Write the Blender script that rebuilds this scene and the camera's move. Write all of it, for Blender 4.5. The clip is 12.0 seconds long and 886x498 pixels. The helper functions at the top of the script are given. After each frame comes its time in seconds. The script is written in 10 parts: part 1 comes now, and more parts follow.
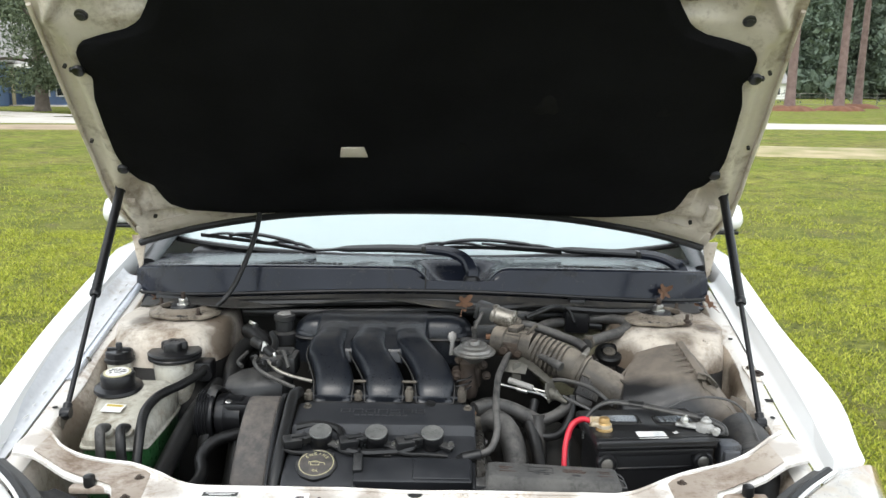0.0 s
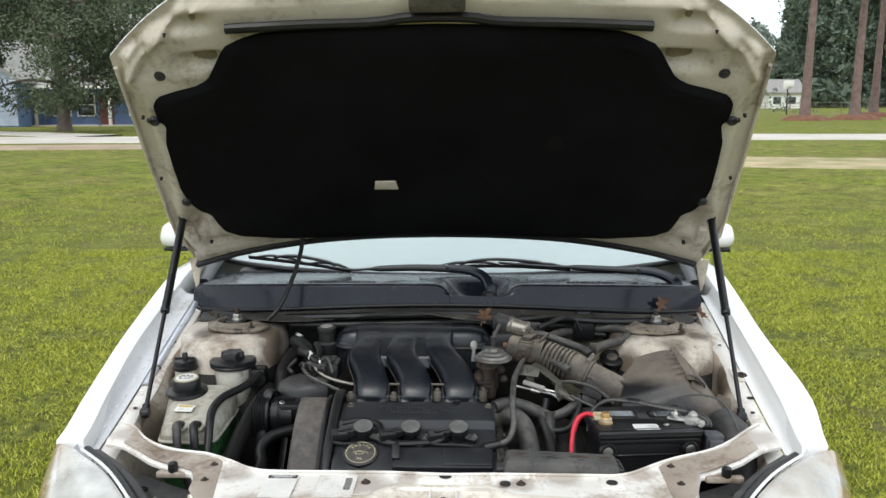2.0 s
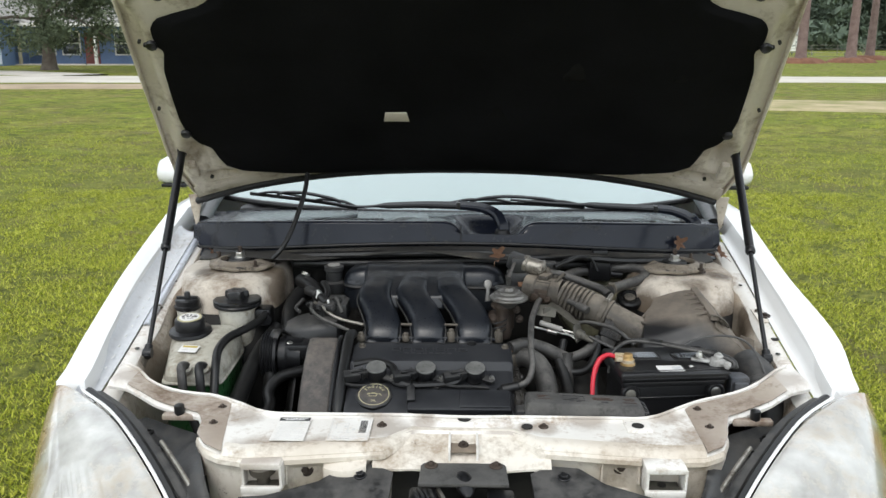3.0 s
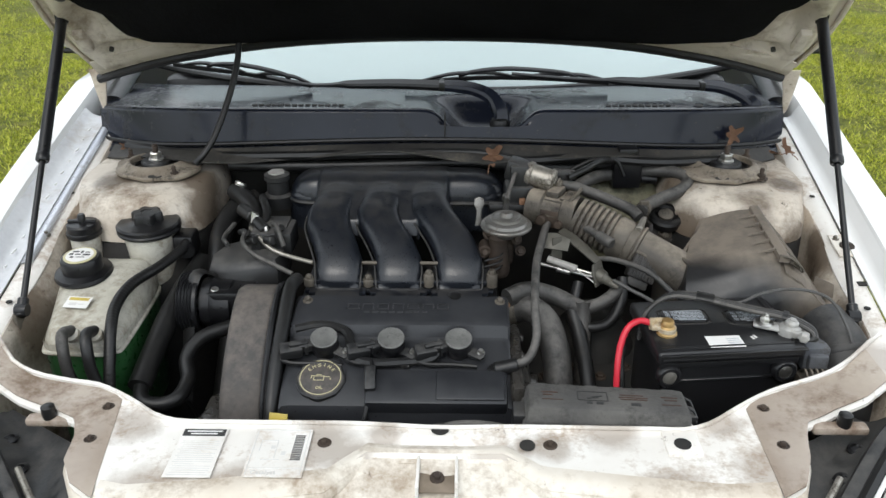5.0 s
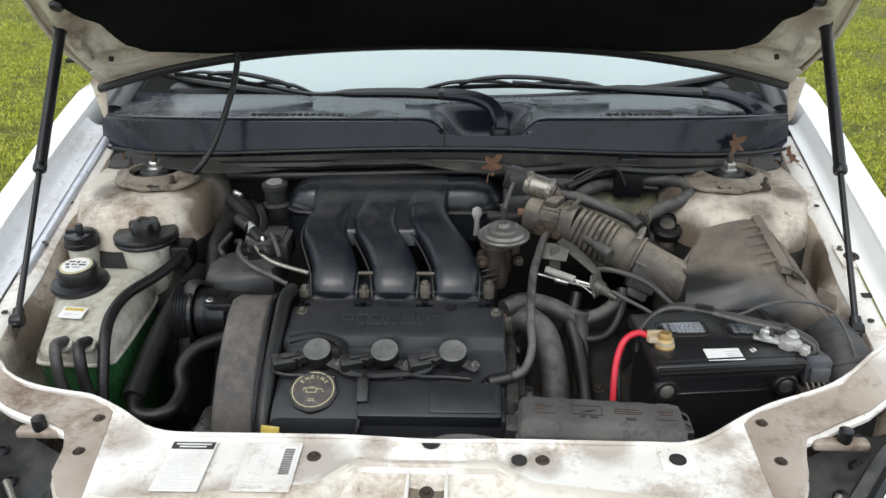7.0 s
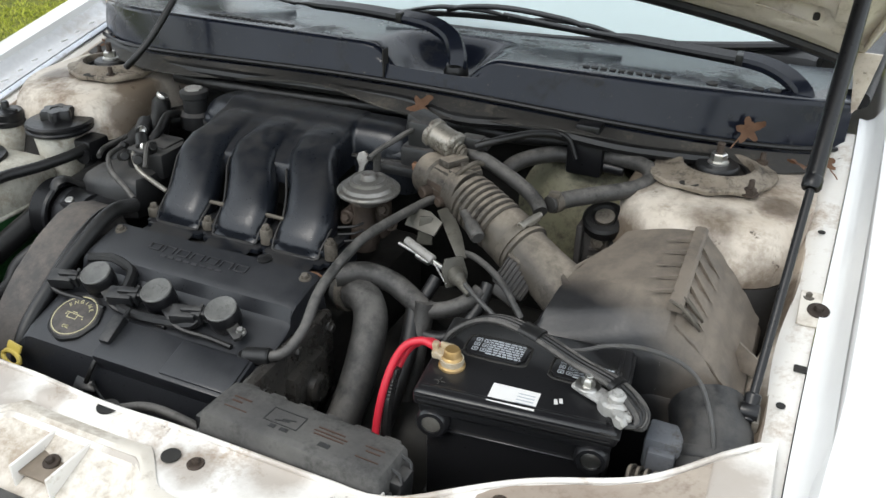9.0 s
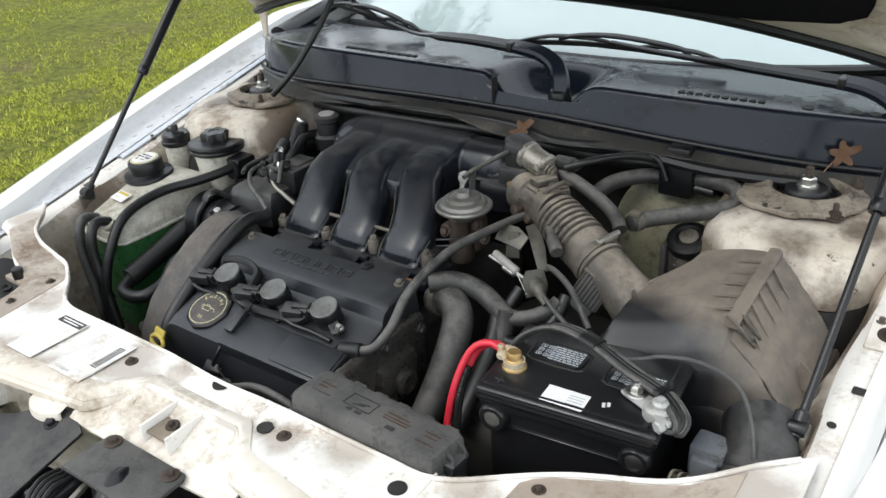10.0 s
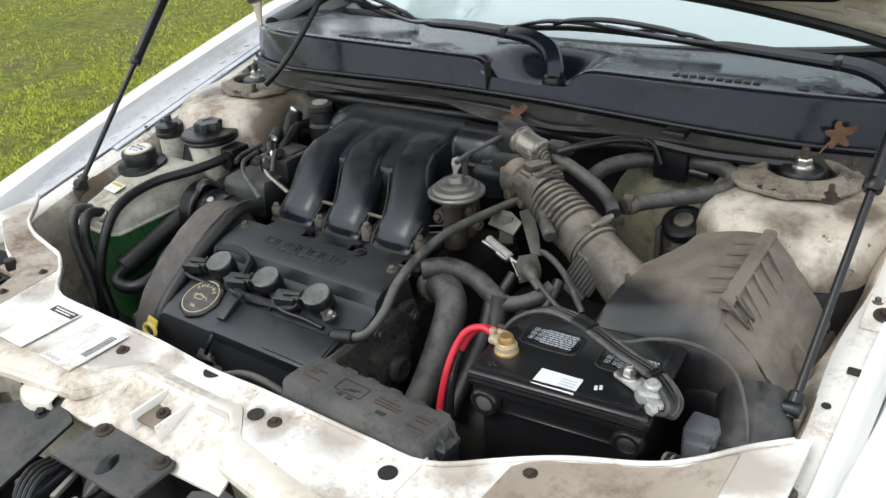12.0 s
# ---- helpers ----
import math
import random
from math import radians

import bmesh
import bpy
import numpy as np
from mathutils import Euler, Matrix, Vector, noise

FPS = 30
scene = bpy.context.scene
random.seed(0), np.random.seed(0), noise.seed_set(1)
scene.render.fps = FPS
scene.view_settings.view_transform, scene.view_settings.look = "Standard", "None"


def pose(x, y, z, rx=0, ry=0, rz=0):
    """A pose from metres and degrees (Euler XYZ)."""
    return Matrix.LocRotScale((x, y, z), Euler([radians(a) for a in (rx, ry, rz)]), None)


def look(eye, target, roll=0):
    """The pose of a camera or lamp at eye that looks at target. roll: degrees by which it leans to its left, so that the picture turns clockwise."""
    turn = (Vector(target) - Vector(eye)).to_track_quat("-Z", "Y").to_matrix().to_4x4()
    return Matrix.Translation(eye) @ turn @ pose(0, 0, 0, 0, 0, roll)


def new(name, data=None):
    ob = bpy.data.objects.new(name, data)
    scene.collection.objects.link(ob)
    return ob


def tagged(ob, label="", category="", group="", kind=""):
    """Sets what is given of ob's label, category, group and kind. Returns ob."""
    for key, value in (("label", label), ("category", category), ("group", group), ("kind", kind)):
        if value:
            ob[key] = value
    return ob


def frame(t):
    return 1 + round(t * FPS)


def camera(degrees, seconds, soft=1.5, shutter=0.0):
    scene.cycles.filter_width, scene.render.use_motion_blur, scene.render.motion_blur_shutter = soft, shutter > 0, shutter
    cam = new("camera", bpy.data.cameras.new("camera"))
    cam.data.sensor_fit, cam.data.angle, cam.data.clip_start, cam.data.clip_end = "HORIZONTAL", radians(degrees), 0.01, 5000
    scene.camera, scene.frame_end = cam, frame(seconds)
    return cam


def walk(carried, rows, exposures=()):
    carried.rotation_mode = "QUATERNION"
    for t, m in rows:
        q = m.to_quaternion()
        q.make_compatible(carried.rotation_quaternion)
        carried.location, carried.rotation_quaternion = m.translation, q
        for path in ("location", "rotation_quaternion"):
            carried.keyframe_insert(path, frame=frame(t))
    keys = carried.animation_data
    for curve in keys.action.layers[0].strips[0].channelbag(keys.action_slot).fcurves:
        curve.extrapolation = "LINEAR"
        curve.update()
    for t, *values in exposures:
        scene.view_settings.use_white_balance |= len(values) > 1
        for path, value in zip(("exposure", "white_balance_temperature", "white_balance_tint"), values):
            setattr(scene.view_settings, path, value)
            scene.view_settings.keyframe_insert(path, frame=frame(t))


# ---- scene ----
cam = camera(55.9, 12.0)
PATH = [
    (0, (0.079, -1.049, 1.451), (0.057, 0.919, 1.096), 0.6),
    (0.5, (0.115, -1.243, 1.46), (0.051, 0.706, 1.014), 0.0),
    (1, (0.06, -1.312, 1.523), (-0.021, 0.65, 1.143), -0.8),
    (1.5, (0.069, -1.33, 1.525), (-0.009, 0.64, 1.187), -0.5),
    (2, (0.067, -1.329, 1.519), (0.006, 0.644, 1.195), -0.2),
    (2.5, (0.053, -1.319, 1.511), (0.001, 0.649, 1.156), -0.0),
    (3, (0.008, -1.242, 1.484), (-0.031, 0.705, 1.027), 0.1),
    (3.2, (0.019, -1.172, 1.478), (-0.027, 0.757, 0.955), 0.2),
    (4.8, (0.044, -0.676, 1.529), (-0.007, 1.129, 0.668), -0.4),
    (5, (0.05, -0.664, 1.529), (0.004, 1.135, 0.656), -0.3),
    (5.5, (0.056, -0.653, 1.533), (0.01, 1.142, 0.653), -0.4),
    (6, (0.061, -0.65, 1.532), (0.001, 1.15, 0.663), -0.9),
    (6.5, (0.059, -0.65, 1.532), (-0.005, 1.153, 0.67), -1.0),
    (6.7, (0.056, -0.652, 1.531), (-0.004, 1.153, 0.671), -1.0),
    (8.3, (0.494, -0.438, 1.472), (0.022, 1.278, 0.559), 1.7),
    (8.5, (0.547, -0.37, 1.447), (0.012, 1.313, 0.508), 1.6),
    (9, (0.688, -0.253, 1.43), (-0.008, 1.349, 0.455), 1.1),
    (9.5, (0.832, -0.262, 1.451), (-0.095, 1.214, 0.47), -0.6),
    (10, (0.851, -0.276, 1.468), (-0.215, 1.141, 0.544), -3.4),
    (10.5, (0.86, -0.278, 1.469), (-0.221, 1.145, 0.57), -3.8),
    (11, (0.866, -0.276, 1.465), (-0.219, 1.15, 0.576), -4.0),
    (11.5, (0.866, -0.272, 1.465), (-0.221, 1.151, 0.573), -4.3),
    (12, (0.864, -0.265, 1.449), (-0.208, 1.142, 0.516), -4.1),
]
walk(cam, [(t, look(eye, target, roll)) for t, eye, target, roll in PATH], [(0.0, 0.22), (0.15, 0.16), (0.35, -0.17), (0.5, -0.22), (1.0, -0.19), (3.0, -0.16), (5.0, -0.11), (6.7, -0.09), (8.3, -0.1), (8.8, -0.02), (10.5, 0.05), (12.0, 0.03)])

# ---------------------------------------------------------------- light
world = bpy.data.worlds.new("overcast_sky")
scene.world = world
world.use_nodes = True
wn, wl = world.node_tree.nodes, world.node_tree.links
wn.clear()
w_out = wn.new("ShaderNodeOutputWorld")
w_bg = wn.new("ShaderNodeBackground")
w_sky = wn.new("ShaderNodeTexSky")
w_sky.sky_type = "NISHITA"
w_sky.sun_disc = False
w_sky.sun_elevation = radians(52)
w_sky.sun_rotation = radians(200)
w_noise = wn.new("ShaderNodeTexNoise")
w_noise.inputs["Scale"].default_value = 2.2
w_noise.inputs["Detail"].default_value = 5
w_ramp = wn.new("ShaderNodeValToRGB")
w_ramp.color_ramp.elements[0].position, w_ramp.color_ramp.elements[0].color = 0.3, (8.6, 9.3, 9.8, 1)
w_ramp.color_ramp.elements[1].position, w_ramp.color_ramp.elements[1].color = 0.75, (10.4, 10.9, 11.2, 1)
w_mix = wn.new("ShaderNodeMixRGB")
w_mix.inputs["Fac"].default_value = 0.82
wl.new(w_noise.outputs["Fac"], w_ramp.inputs["Fac"])
wl.new(w_sky.outputs["Color"], w_mix.inputs["Color1"])
wl.new(w_ramp.outputs["Color"], w_mix.inputs["Color2"])
wl.new(w_mix.outputs["Color"], w_bg.inputs["Color"])
w_bg.inputs["Strength"].default_value = 0.20
wl.new(w_bg.outputs["Background"], w_out.inputs["Surface"])

sun = new("sun", bpy.data.lights.new("sun", "SUN"))
sun.data.energy, sun.data.angle, sun.data.color = 1.3, radians(25), (1.0, 0.96, 0.9)
sun.matrix_world = look((-3, -7, 11), (0, 0.6, 0.8))


# ---------------------------------------------------------------- materials
def mat(name, c1, c2=None, rough=0.5, metal=0.0, scale=6.0, fine=90.0, bump=0.15, dirt=None, dirt_amount=0.5,
        dirt_scale=5.0, vary=0.12, coat=0.0, per_piece=0.0, spec=0.5, dist=0.002, dirt_rough=0.85, soft_edge=0.18, dust=None, dust_amount=0.8, dust_lo=0.5, dust_hi=1.0, dust_along=None, dust_min=0.0, speck=None, speck_amount=0.5, speck_scale=45.0,
        stains=(), stain=(0.12, 0.075, 0.045), stain_amount=0.8):
    """A surface with two scales of variation, optional grime in blotches, and fine relief."""
    m = bpy.data.materials.new(name)
    m.use_nodes = True
    n, l = m.node_tree.nodes, m.node_tree.links
    b = n["Principled BSDF"]
    c2 = c2 or tuple(min(1, v * 1.25) for v in c1)
    co = n.new("ShaderNodeTexCoord").outputs["Object"]
    big = n.new("ShaderNodeTexNoise")
    big.inputs["Scale"].default_value, big.inputs["Detail"].default_value = scale, 6
    small = n.new("ShaderNodeTexNoise")
    small.inputs["Scale"].default_value, small.inputs["Detail"].default_value = fine, 4
    l.new(co, big.inputs["Vector"])
    l.new(co, small.inputs["Vector"])
    mix = n.new("ShaderNodeMixRGB")
    mix.inputs["Color1"].default_value, mix.inputs["Color2"].default_value = (*c1, 1), (*c2, 1)
    ramp = n.new("ShaderNodeValToRGB")
    ramp.color_ramp.elements[0].position, ramp.color_ramp.elements[1].position = 0.32, 0.68
    l.new(big.outputs["Fac"], ramp.inputs["Fac"])
    l.new(ramp.outputs["Color"], mix.inputs["Fac"])
    col = mix.outputs["Color"]
    grain = n.new("ShaderNodeMixRGB")
    grain.blend_type = "OVERLAY"
    grain.inputs["Fac"].default_value = vary * 2
    l.new(col, grain.inputs["Color1"])
    l.new(small.outputs["Color"], grain.inputs["Color2"])
    bw = n.new("ShaderNodeRGBToBW")
    l.new(small.outputs["Color"], bw.inputs["Color"])
    l.new(bw.outputs["Val"], grain.inputs["Color2"])
    col = grain.outputs["Color"]
    rmap = n.new("ShaderNodeMapRange")
    rmap.inputs["To Min"].default_value, rmap.inputs["To Max"].default_value = max(0, rough - vary), min(1, rough + vary)
    l.new(small.outputs["Fac"], rmap.inputs["Value"])
    rgh = rmap.outputs["Result"]
    if per_piece:
        info = n.new("ShaderNodeObjectInfo")
        hsv = n.new("ShaderNodeHueSaturation")
        pr = n.new("ShaderNodeMapRange")
        pr.inputs["To Min"].default_value, pr.inputs["To Max"].default_value = 1 - per_piece, 1 + per_piece
        l.new(info.outputs["Random"], pr.inputs["Value"])
        l.new(pr.outputs["Result"], hsv.inputs["Value"])
        l.new(col, hsv.inputs["Color"])
        col = hsv.outputs["Color"]
    if dirt:
        d = n.new("ShaderNodeTexNoise")
        d.inputs["Scale"].default_value, d.inputs["Detail"].default_value = dirt_scale, 9
        d.inputs["Roughness"].default_value = 0.74
        l.new(co, d.inputs["Vector"])
        dr = n.new("ShaderNodeValToRGB")
        lo = 0.72 - 0.42 * dirt_amount
        dr.color_ramp.elements[0].position, dr.color_ramp.elements[1].position = lo, min(1, lo + soft_edge)
        fine_d = n.new("ShaderNodeTexNoise")
        fine_d.inputs["Scale"].default_value, fine_d.inputs["Detail"].default_value, fine_d.inputs["Roughness"].default_value = dirt_scale * 9, 8, 0.7
        l.new(co, fine_d.inputs["Vector"])
        jag = n.new("ShaderNodeMath")
        jag.operation = "MULTIPLY_ADD"
        l.new(fine_d.outputs["Fac"], jag.inputs[0])
        jag.inputs[1].default_value = 0.34
        add = n.new("ShaderNodeMath")
        add.operation = "SUBTRACT"
        l.new(d.outputs["Fac"], add.inputs[0])
        add.inputs[1].default_value = 0.17
        l.new(add.outputs["Value"], jag.inputs[2])
        l.new(jag.outputs["Value"], dr.inputs["Fac"])
        dm = n.new("ShaderNodeMixRGB")
        dm.inputs["Color2"].default_value = (*dirt, 1)
        l.new(dr.outputs["Color"], dm.inputs["Fac"])
        l.new(col, dm.inputs["Color1"])
        col = dm.outputs["Color"]
        rm = n.new("ShaderNodeMixRGB")
        l.new(dr.outputs["Color"], rm.inputs["Fac"])
        l.new(rgh, rm.inputs["Color1"])
        rm.inputs["Color2"].default_value = (dirt_rough, dirt_rough, dirt_rough, 1)
        rgh = rm.outputs["Color"]
    if speck:
        sp = n.new("ShaderNodeTexNoise")
        sp.inputs["Scale"].default_value, sp.inputs["Detail"].default_value, sp.inputs["Roughness"].default_value = speck_scale, 8, 0.75
        l.new(co, sp.inputs["Vector"])
        sr = n.new("ShaderNodeValToRGB")
        so = 0.74 - 0.25 * speck_amount
        sr.color_ramp.elements[0].position, sr.color_ramp.elements[1].position = so, so + 0.06
        l.new(sp.outputs["Fac"], sr.inputs["Fac"])
        sm = n.new("ShaderNodeMixRGB")
        sm.inputs["Color2"].default_value = (*speck, 1)
        l.new(sr.outputs["Color"], sm.inputs["Fac"])
        l.new(col, sm.inputs["Color1"])
        col = sm.outputs["Color"]
    if stains:
        # rust and grease round bolts and seams, and painted tower shadow: (x, y, z, radius)
        wob = n.new("ShaderNodeTexNoise")
        wob.inputs["Scale"].default_value, wob.inputs["Detail"].default_value, wob.inputs["Roughness"].default_value = 16, 9, 0.7
        l.new(co, wob.inputs["Vector"])
        total = None
        for sx_, sy_, sz_, sr_ in stains:
            ds = n.new("ShaderNodeVectorMath")
            ds.operation = "DISTANCE"
            ds.inputs[1].default_value = (sx_, sy_, sz_)
            l.new(co, ds.inputs[0])
            fall = n.new("ShaderNodeMapRange")
            fall.inputs["From Min"].default_value, fall.inputs["From Max"].default_value = sr_, sr_ * 0.15
            fall.inputs["To Min"].default_value, fall.inputs["To Max"].default_value = 0.0, 1.0
            l.new(ds.outputs["Value"], fall.inputs["Value"])
            if total is None:
                total = fall.outputs["Result"]
            else:
                mx = n.new("ShaderNodeMath")
                mx.operation = "MAXIMUM"
                l.new(total, mx.inputs[0])
                l.new(fall.outputs["Result"], mx.inputs[1])
                total = mx.outputs["Value"]
        edge = n.new("ShaderNodeMath")
        edge.operation = "MULTIPLY_ADD"
        edge.inputs[1].default_value = 0.8
        l.new(total, edge.inputs[0])
        l.new(wob.outputs["Fac"], edge.inputs[2])
        cut = n.new("ShaderNodeMapRange")
        cut.inputs["From Min"].default_value, cut.inputs["From Max"].default_value = 0.66, 1.05
        cut.inputs["To Max"].default_value = stain_amount
        l.new(edge.outputs["Value"], cut.inputs["Value"])
        gate = n.new("ShaderNodeMath")
        gate.operation = "MULTIPLY"
        near = n.new("ShaderNodeMapRange")
        near.inputs["From Max"].default_value = 0.18
        l.new(total, near.inputs["Value"])
        l.new(cut.outputs["Result"], gate.inputs[0])
        l.new(near.outputs["Result"], gate.inputs[1])
        st = n.new("ShaderNodeMixRGB")
        st.inputs["Color2"].default_value = (*stain, 1)
        l.new(gate.outputs["Value"], st.inputs["Fac"])
        l.new(col, st.inputs["Color1"])
        col = st.outputs["Color"]
    if dust:
        geo = n.new("ShaderNodeNewGeometry")
        sep = n.new("ShaderNodeSeparateXYZ")
        l.new(geo.outputs["Normal"], sep.inputs["Vector"])
        settle = n.new("ShaderNodeMapRange")
        settle.inputs["From Min"].default_value, settle.inputs["From Max"].default_value = dust_lo, dust_hi
        if dust_along:
            run = n.new("ShaderNodeVectorMath")
            run.operation = "DOT_PRODUCT"
            run.inputs[1].default_value = dust_along
            l.new(co, run.inputs[0])
            wander = n.new("ShaderNodeMath")
            wander.operation = "MULTIPLY_ADD"
            wander.inputs[1].default_value = 0.06
            l.new(big.outputs["Fac"], wander.inputs[0])
            l.new(run.outputs["Value"], wander.inputs[2])
            l.new(wander.outputs["Value"], settle.inputs["Value"])
        else:
            l.new(sep.outputs["Z"], settle.inputs["Value"])
        spread = n.new("ShaderNodeMapRange")
        spread.inputs["From Min"].default_value, spread.inputs["From Max"].default_value = 0.41, 0.57
        spread.inputs["To Min"].default_value, spread.inputs["To Max"].default_value = dust_amount * dust_min, dust_amount
        mid = n.new("ShaderNodeTexNoise")
        mid.inputs["Scale"].default_value, mid.inputs["Detail"].default_value, mid.inputs["Roughness"].default_value = scale * 5.5, 10, 0.72
        l.new(co, mid.inputs["Vector"])
        avg = n.new("ShaderNodeMath")
        avg.operation = "MULTIPLY_ADD"
        avg.inputs[1].default_value = 0.65
        half = n.new("ShaderNodeMath")
        half.operation = "MULTIPLY"
        half.inputs[1].default_value = 0.35
        l.new(big.outputs["Fac"], half.inputs[0])
        l.new(mid.outputs["Fac"], avg.inputs[0])
        l.new(half.outputs["Value"], avg.inputs[2])
        l.new(avg.outputs["Value"], spread.inputs["Value"])
        both = n.new("ShaderNodeMath")
        both.operation = "MULTIPLY"
        l.new(settle.outputs["Result"], both.inputs[0])
        l.new(spread.outputs["Result"], both.inputs[1])
        du = n.new("ShaderNodeMixRGB")
        du.inputs["Color2"].default_value = (*dust, 1)
        l.new(both.outputs["Value"], du.inputs["Fac"])
        l.new(col, du.inputs["Color1"])
        col = du.outputs["Color"]
        ru = n.new("ShaderNodeMixRGB")
        ru.inputs["Color2"].default_value = (0.85, 0.85, 0.85, 1)
        l.new(both.outputs["Value"], ru.inputs["Fac"])
        l.new(rgh, ru.inputs["Color1"])
        rgh = ru.outputs["Color"]
    l.new(col, b.inputs["Base Color"])
    l.new(rgh, b.inputs["Roughness"])
    b.inputs["Metallic"].default_value = metal
    b.inputs["Specular IOR Level"].default_value = spec
    b.inputs["Coat Weight"].default_value = coat
    b.inputs["Coat Roughness"].default_value = 0.06
    if bump:
        bp = n.new("ShaderNodeBump")
        bp.inputs["Strength"].default_value, bp.inputs["Distance"].default_value = bump, dist
        lump = n.new("ShaderNodeTexNoise")
        lump.inputs["Scale"].default_value, lump.inputs["Detail"].default_value, lump.inputs["Roughness"].default_value = fine * 0.22, 7, 0.6
        l.new(co, lump.inputs["Vector"])
        hsum = n.new("ShaderNodeMath")
        hsum.operation = "MULTIPLY_ADD"
        hsum.inputs[1].default_value = 2.2
        l.new(lump.outputs["Fac"], hsum.inputs[0])
        l.new(small.outputs["Fac"], hsum.inputs[2])
        l.new(hsum.outputs["Value"], bp.inputs["Height"])
        l.new(bp.outputs["Normal"], b.inputs["Normal"])
    return m


def glass(name, colour, rough=0.02, trans=1.0, ior=1.5):
    m = bpy.data.materials.new(name)
    m.use_nodes = True
    b = m.node_tree.nodes["Principled BSDF"]
    b.inputs["Base Color"].default_value = (*colour, 1)
    b.inputs["Roughness"].default_value = rough
    b.inputs["Transmission Weight"].default_value = trans
    b.inputs["IOR"].default_value = ior
    return m


M_PAINT = mat("white_car_paint", (0.74, 0.74, 0.73), (0.79, 0.79, 0.78), 0.3, bump=0.02, vary=0.03, coat=0.5)
# real grime and rust; stains low on the towers also paint brownish shadow
M_GRIMY = mat("grimy_white_bay_paint", (0.40, 0.335, 0.265), (0.62, 0.565, 0.49), 0.38, bump=0.12, vary=0.08, dirt=(0.15, 0.10, 0.062),
              dirt_amount=0.56, dirt_scale=6.0, scale=7, soft_edge=0.22, speck=(0.050, 0.036, 0.025), speck_amount=0.50, speck_scale=30,
              stains=((-0.60, 1.0, 0.905, 0.125), (-0.66, 0.93, 0.89, 0.07), (-0.50, 0.95, 0.89, 0.08), (-0.46, 0.90, 0.85, 0.10), (0.60, 1.0, 0.905, 0.13), (0.50, 0.96, 0.89, 0.09), (0.62, 0.87, 0.87, 0.08), (0.70, 0.93, 0.90, 0.05),
                      (0.50, 0.86, 0.84, 0.07), (0.72, 0.80, 0.82, 0.10), (-0.72, 0.62, 0.76, 0.12), (0.71, 0.60, 0.76, 0.12)), stain=(0.085, 0.058, 0.036), stain_amount=0.85)
# near-black for the tower feet: the bay's deep shade put into the colour
M_TOWERSHADE = mat("black_tower_foot_shade", (0.010, 0.010, 0.010), (0.022, 0.020, 0.018), 0.75, bump=0.3, scale=14, dirt=(0.06, 0.05, 0.04), dirt_amount=0.3, dirt_scale=18)
M_SHOULDER = mat("brown_filmed_white_paint", (0.29, 0.235, 0.19), (0.42, 0.36, 0.30), 0.34, bump=0.06, vary=0.07, dirt=(0.17, 0.12, 0.085),
                 dirt_amount=0.55, dirt_scale=7, scale=6, speck=(0.62, 0.58, 0.52), speck_amount=0.2, speck_scale=22)
M_SUPPORT = mat("rusty_white_crossmember_paint", (0.69, 0.655, 0.605), (0.79, 0.775, 0.74), 0.36, bump=0.06, vary=0.06,
                dirt=(0.36, 0.27, 0.19), dirt_amount=0.50, dirt_scale=10, scale=5, soft_edge=0.20, speck=(0.10, 0.06, 0.035), speck_amount=0.40, speck_scale=30,
                stains=((-0.141, 0.264, 0.776, 0.07), (-0.10, 0.240, 0.776, 0.06), (-0.06, 0.285, 0.776, 0.04), (0.174, 0.264, 0.776, 0.045), (0.142, 0.262, 0.776, 0.03), (0.10, 0.235, 0.775, 0.06), (0.26, 0.292, 0.776, 0.06),
                        (-0.25, 0.17, 0.772, 0.07), (-0.36, 0.16, 0.772, 0.09), (0.33, 0.18, 0.772, 0.06), (0.46, 0.22, 0.776, 0.07), (0.425, 0.315, 0.776, 0.05), (-0.42, 0.30, 0.776, 0.06), (0.70, 0.45, 0.80, 0.08), (-0.70, 0.44, 0.80, 0.06)),
                stain=(0.20, 0.135, 0.085), stain_amount=0.55)
M_LEDGE = mat("rust_filmed_white_paint", (0.54, 0.475, 0.395), (0.72, 0.68, 0.61), 0.4, bump=0.06, vary=0.06, dirt=(0.27, 0.20, 0.135), dirt_amount=0.55, dirt_scale=7,
              scale=6, soft_edge=0.22, speck=(0.10, 0.06, 0.035), speck_amount=0.42, speck_scale=20)
# dark brown for the floors of the hood pockets and the latch pocket
M_RECESS = mat("dark_brown_recess", (0.17, 0.135, 0.10), (0.27, 0.22, 0.17), 0.6, bump=0.05, scale=20)
M_OLIVE = mat("dirty_olive_plastic", (0.11, 0.105, 0.06), (0.19, 0.18, 0.115), 0.5, bump=0.1, scale=12, dirt=(0.05, 0.043, 0.03), dirt_amount=0.6, dirt_scale=14)
M_CREAM = mat("cream_hood_underside_paint", (0.50, 0.44, 0.365), (0.61, 0.555, 0.48), 0.42, bump=0.05, vary=0.06,
              dirt=(0.22, 0.17, 0.12), dirt_amount=0.5, dirt_scale=4.5)
M_LINER = mat("black_fibre_hood_liner", (0.0055, 0.0055, 0.006), (0.0095, 0.0095, 0.0105), 0.95, bump=0.5, scale=5, fine=260, spec=0.05)
M_WORN = mat("scuffed_liner_fibre", (0.0065, 0.0065, 0.007), (0.012, 0.0118, 0.0115), 0.95, bump=0.5, fine=260, spec=0.05)
M_BLACK = mat("black_plastic", (0.006, 0.006, 0.007), (0.010, 0.010, 0.011), 0.32, bump=0.10, fine=220, dirt=(0.05, 0.044, 0.036),
              dirt_amount=0.20, dirt_scale=12, spec=0.38)
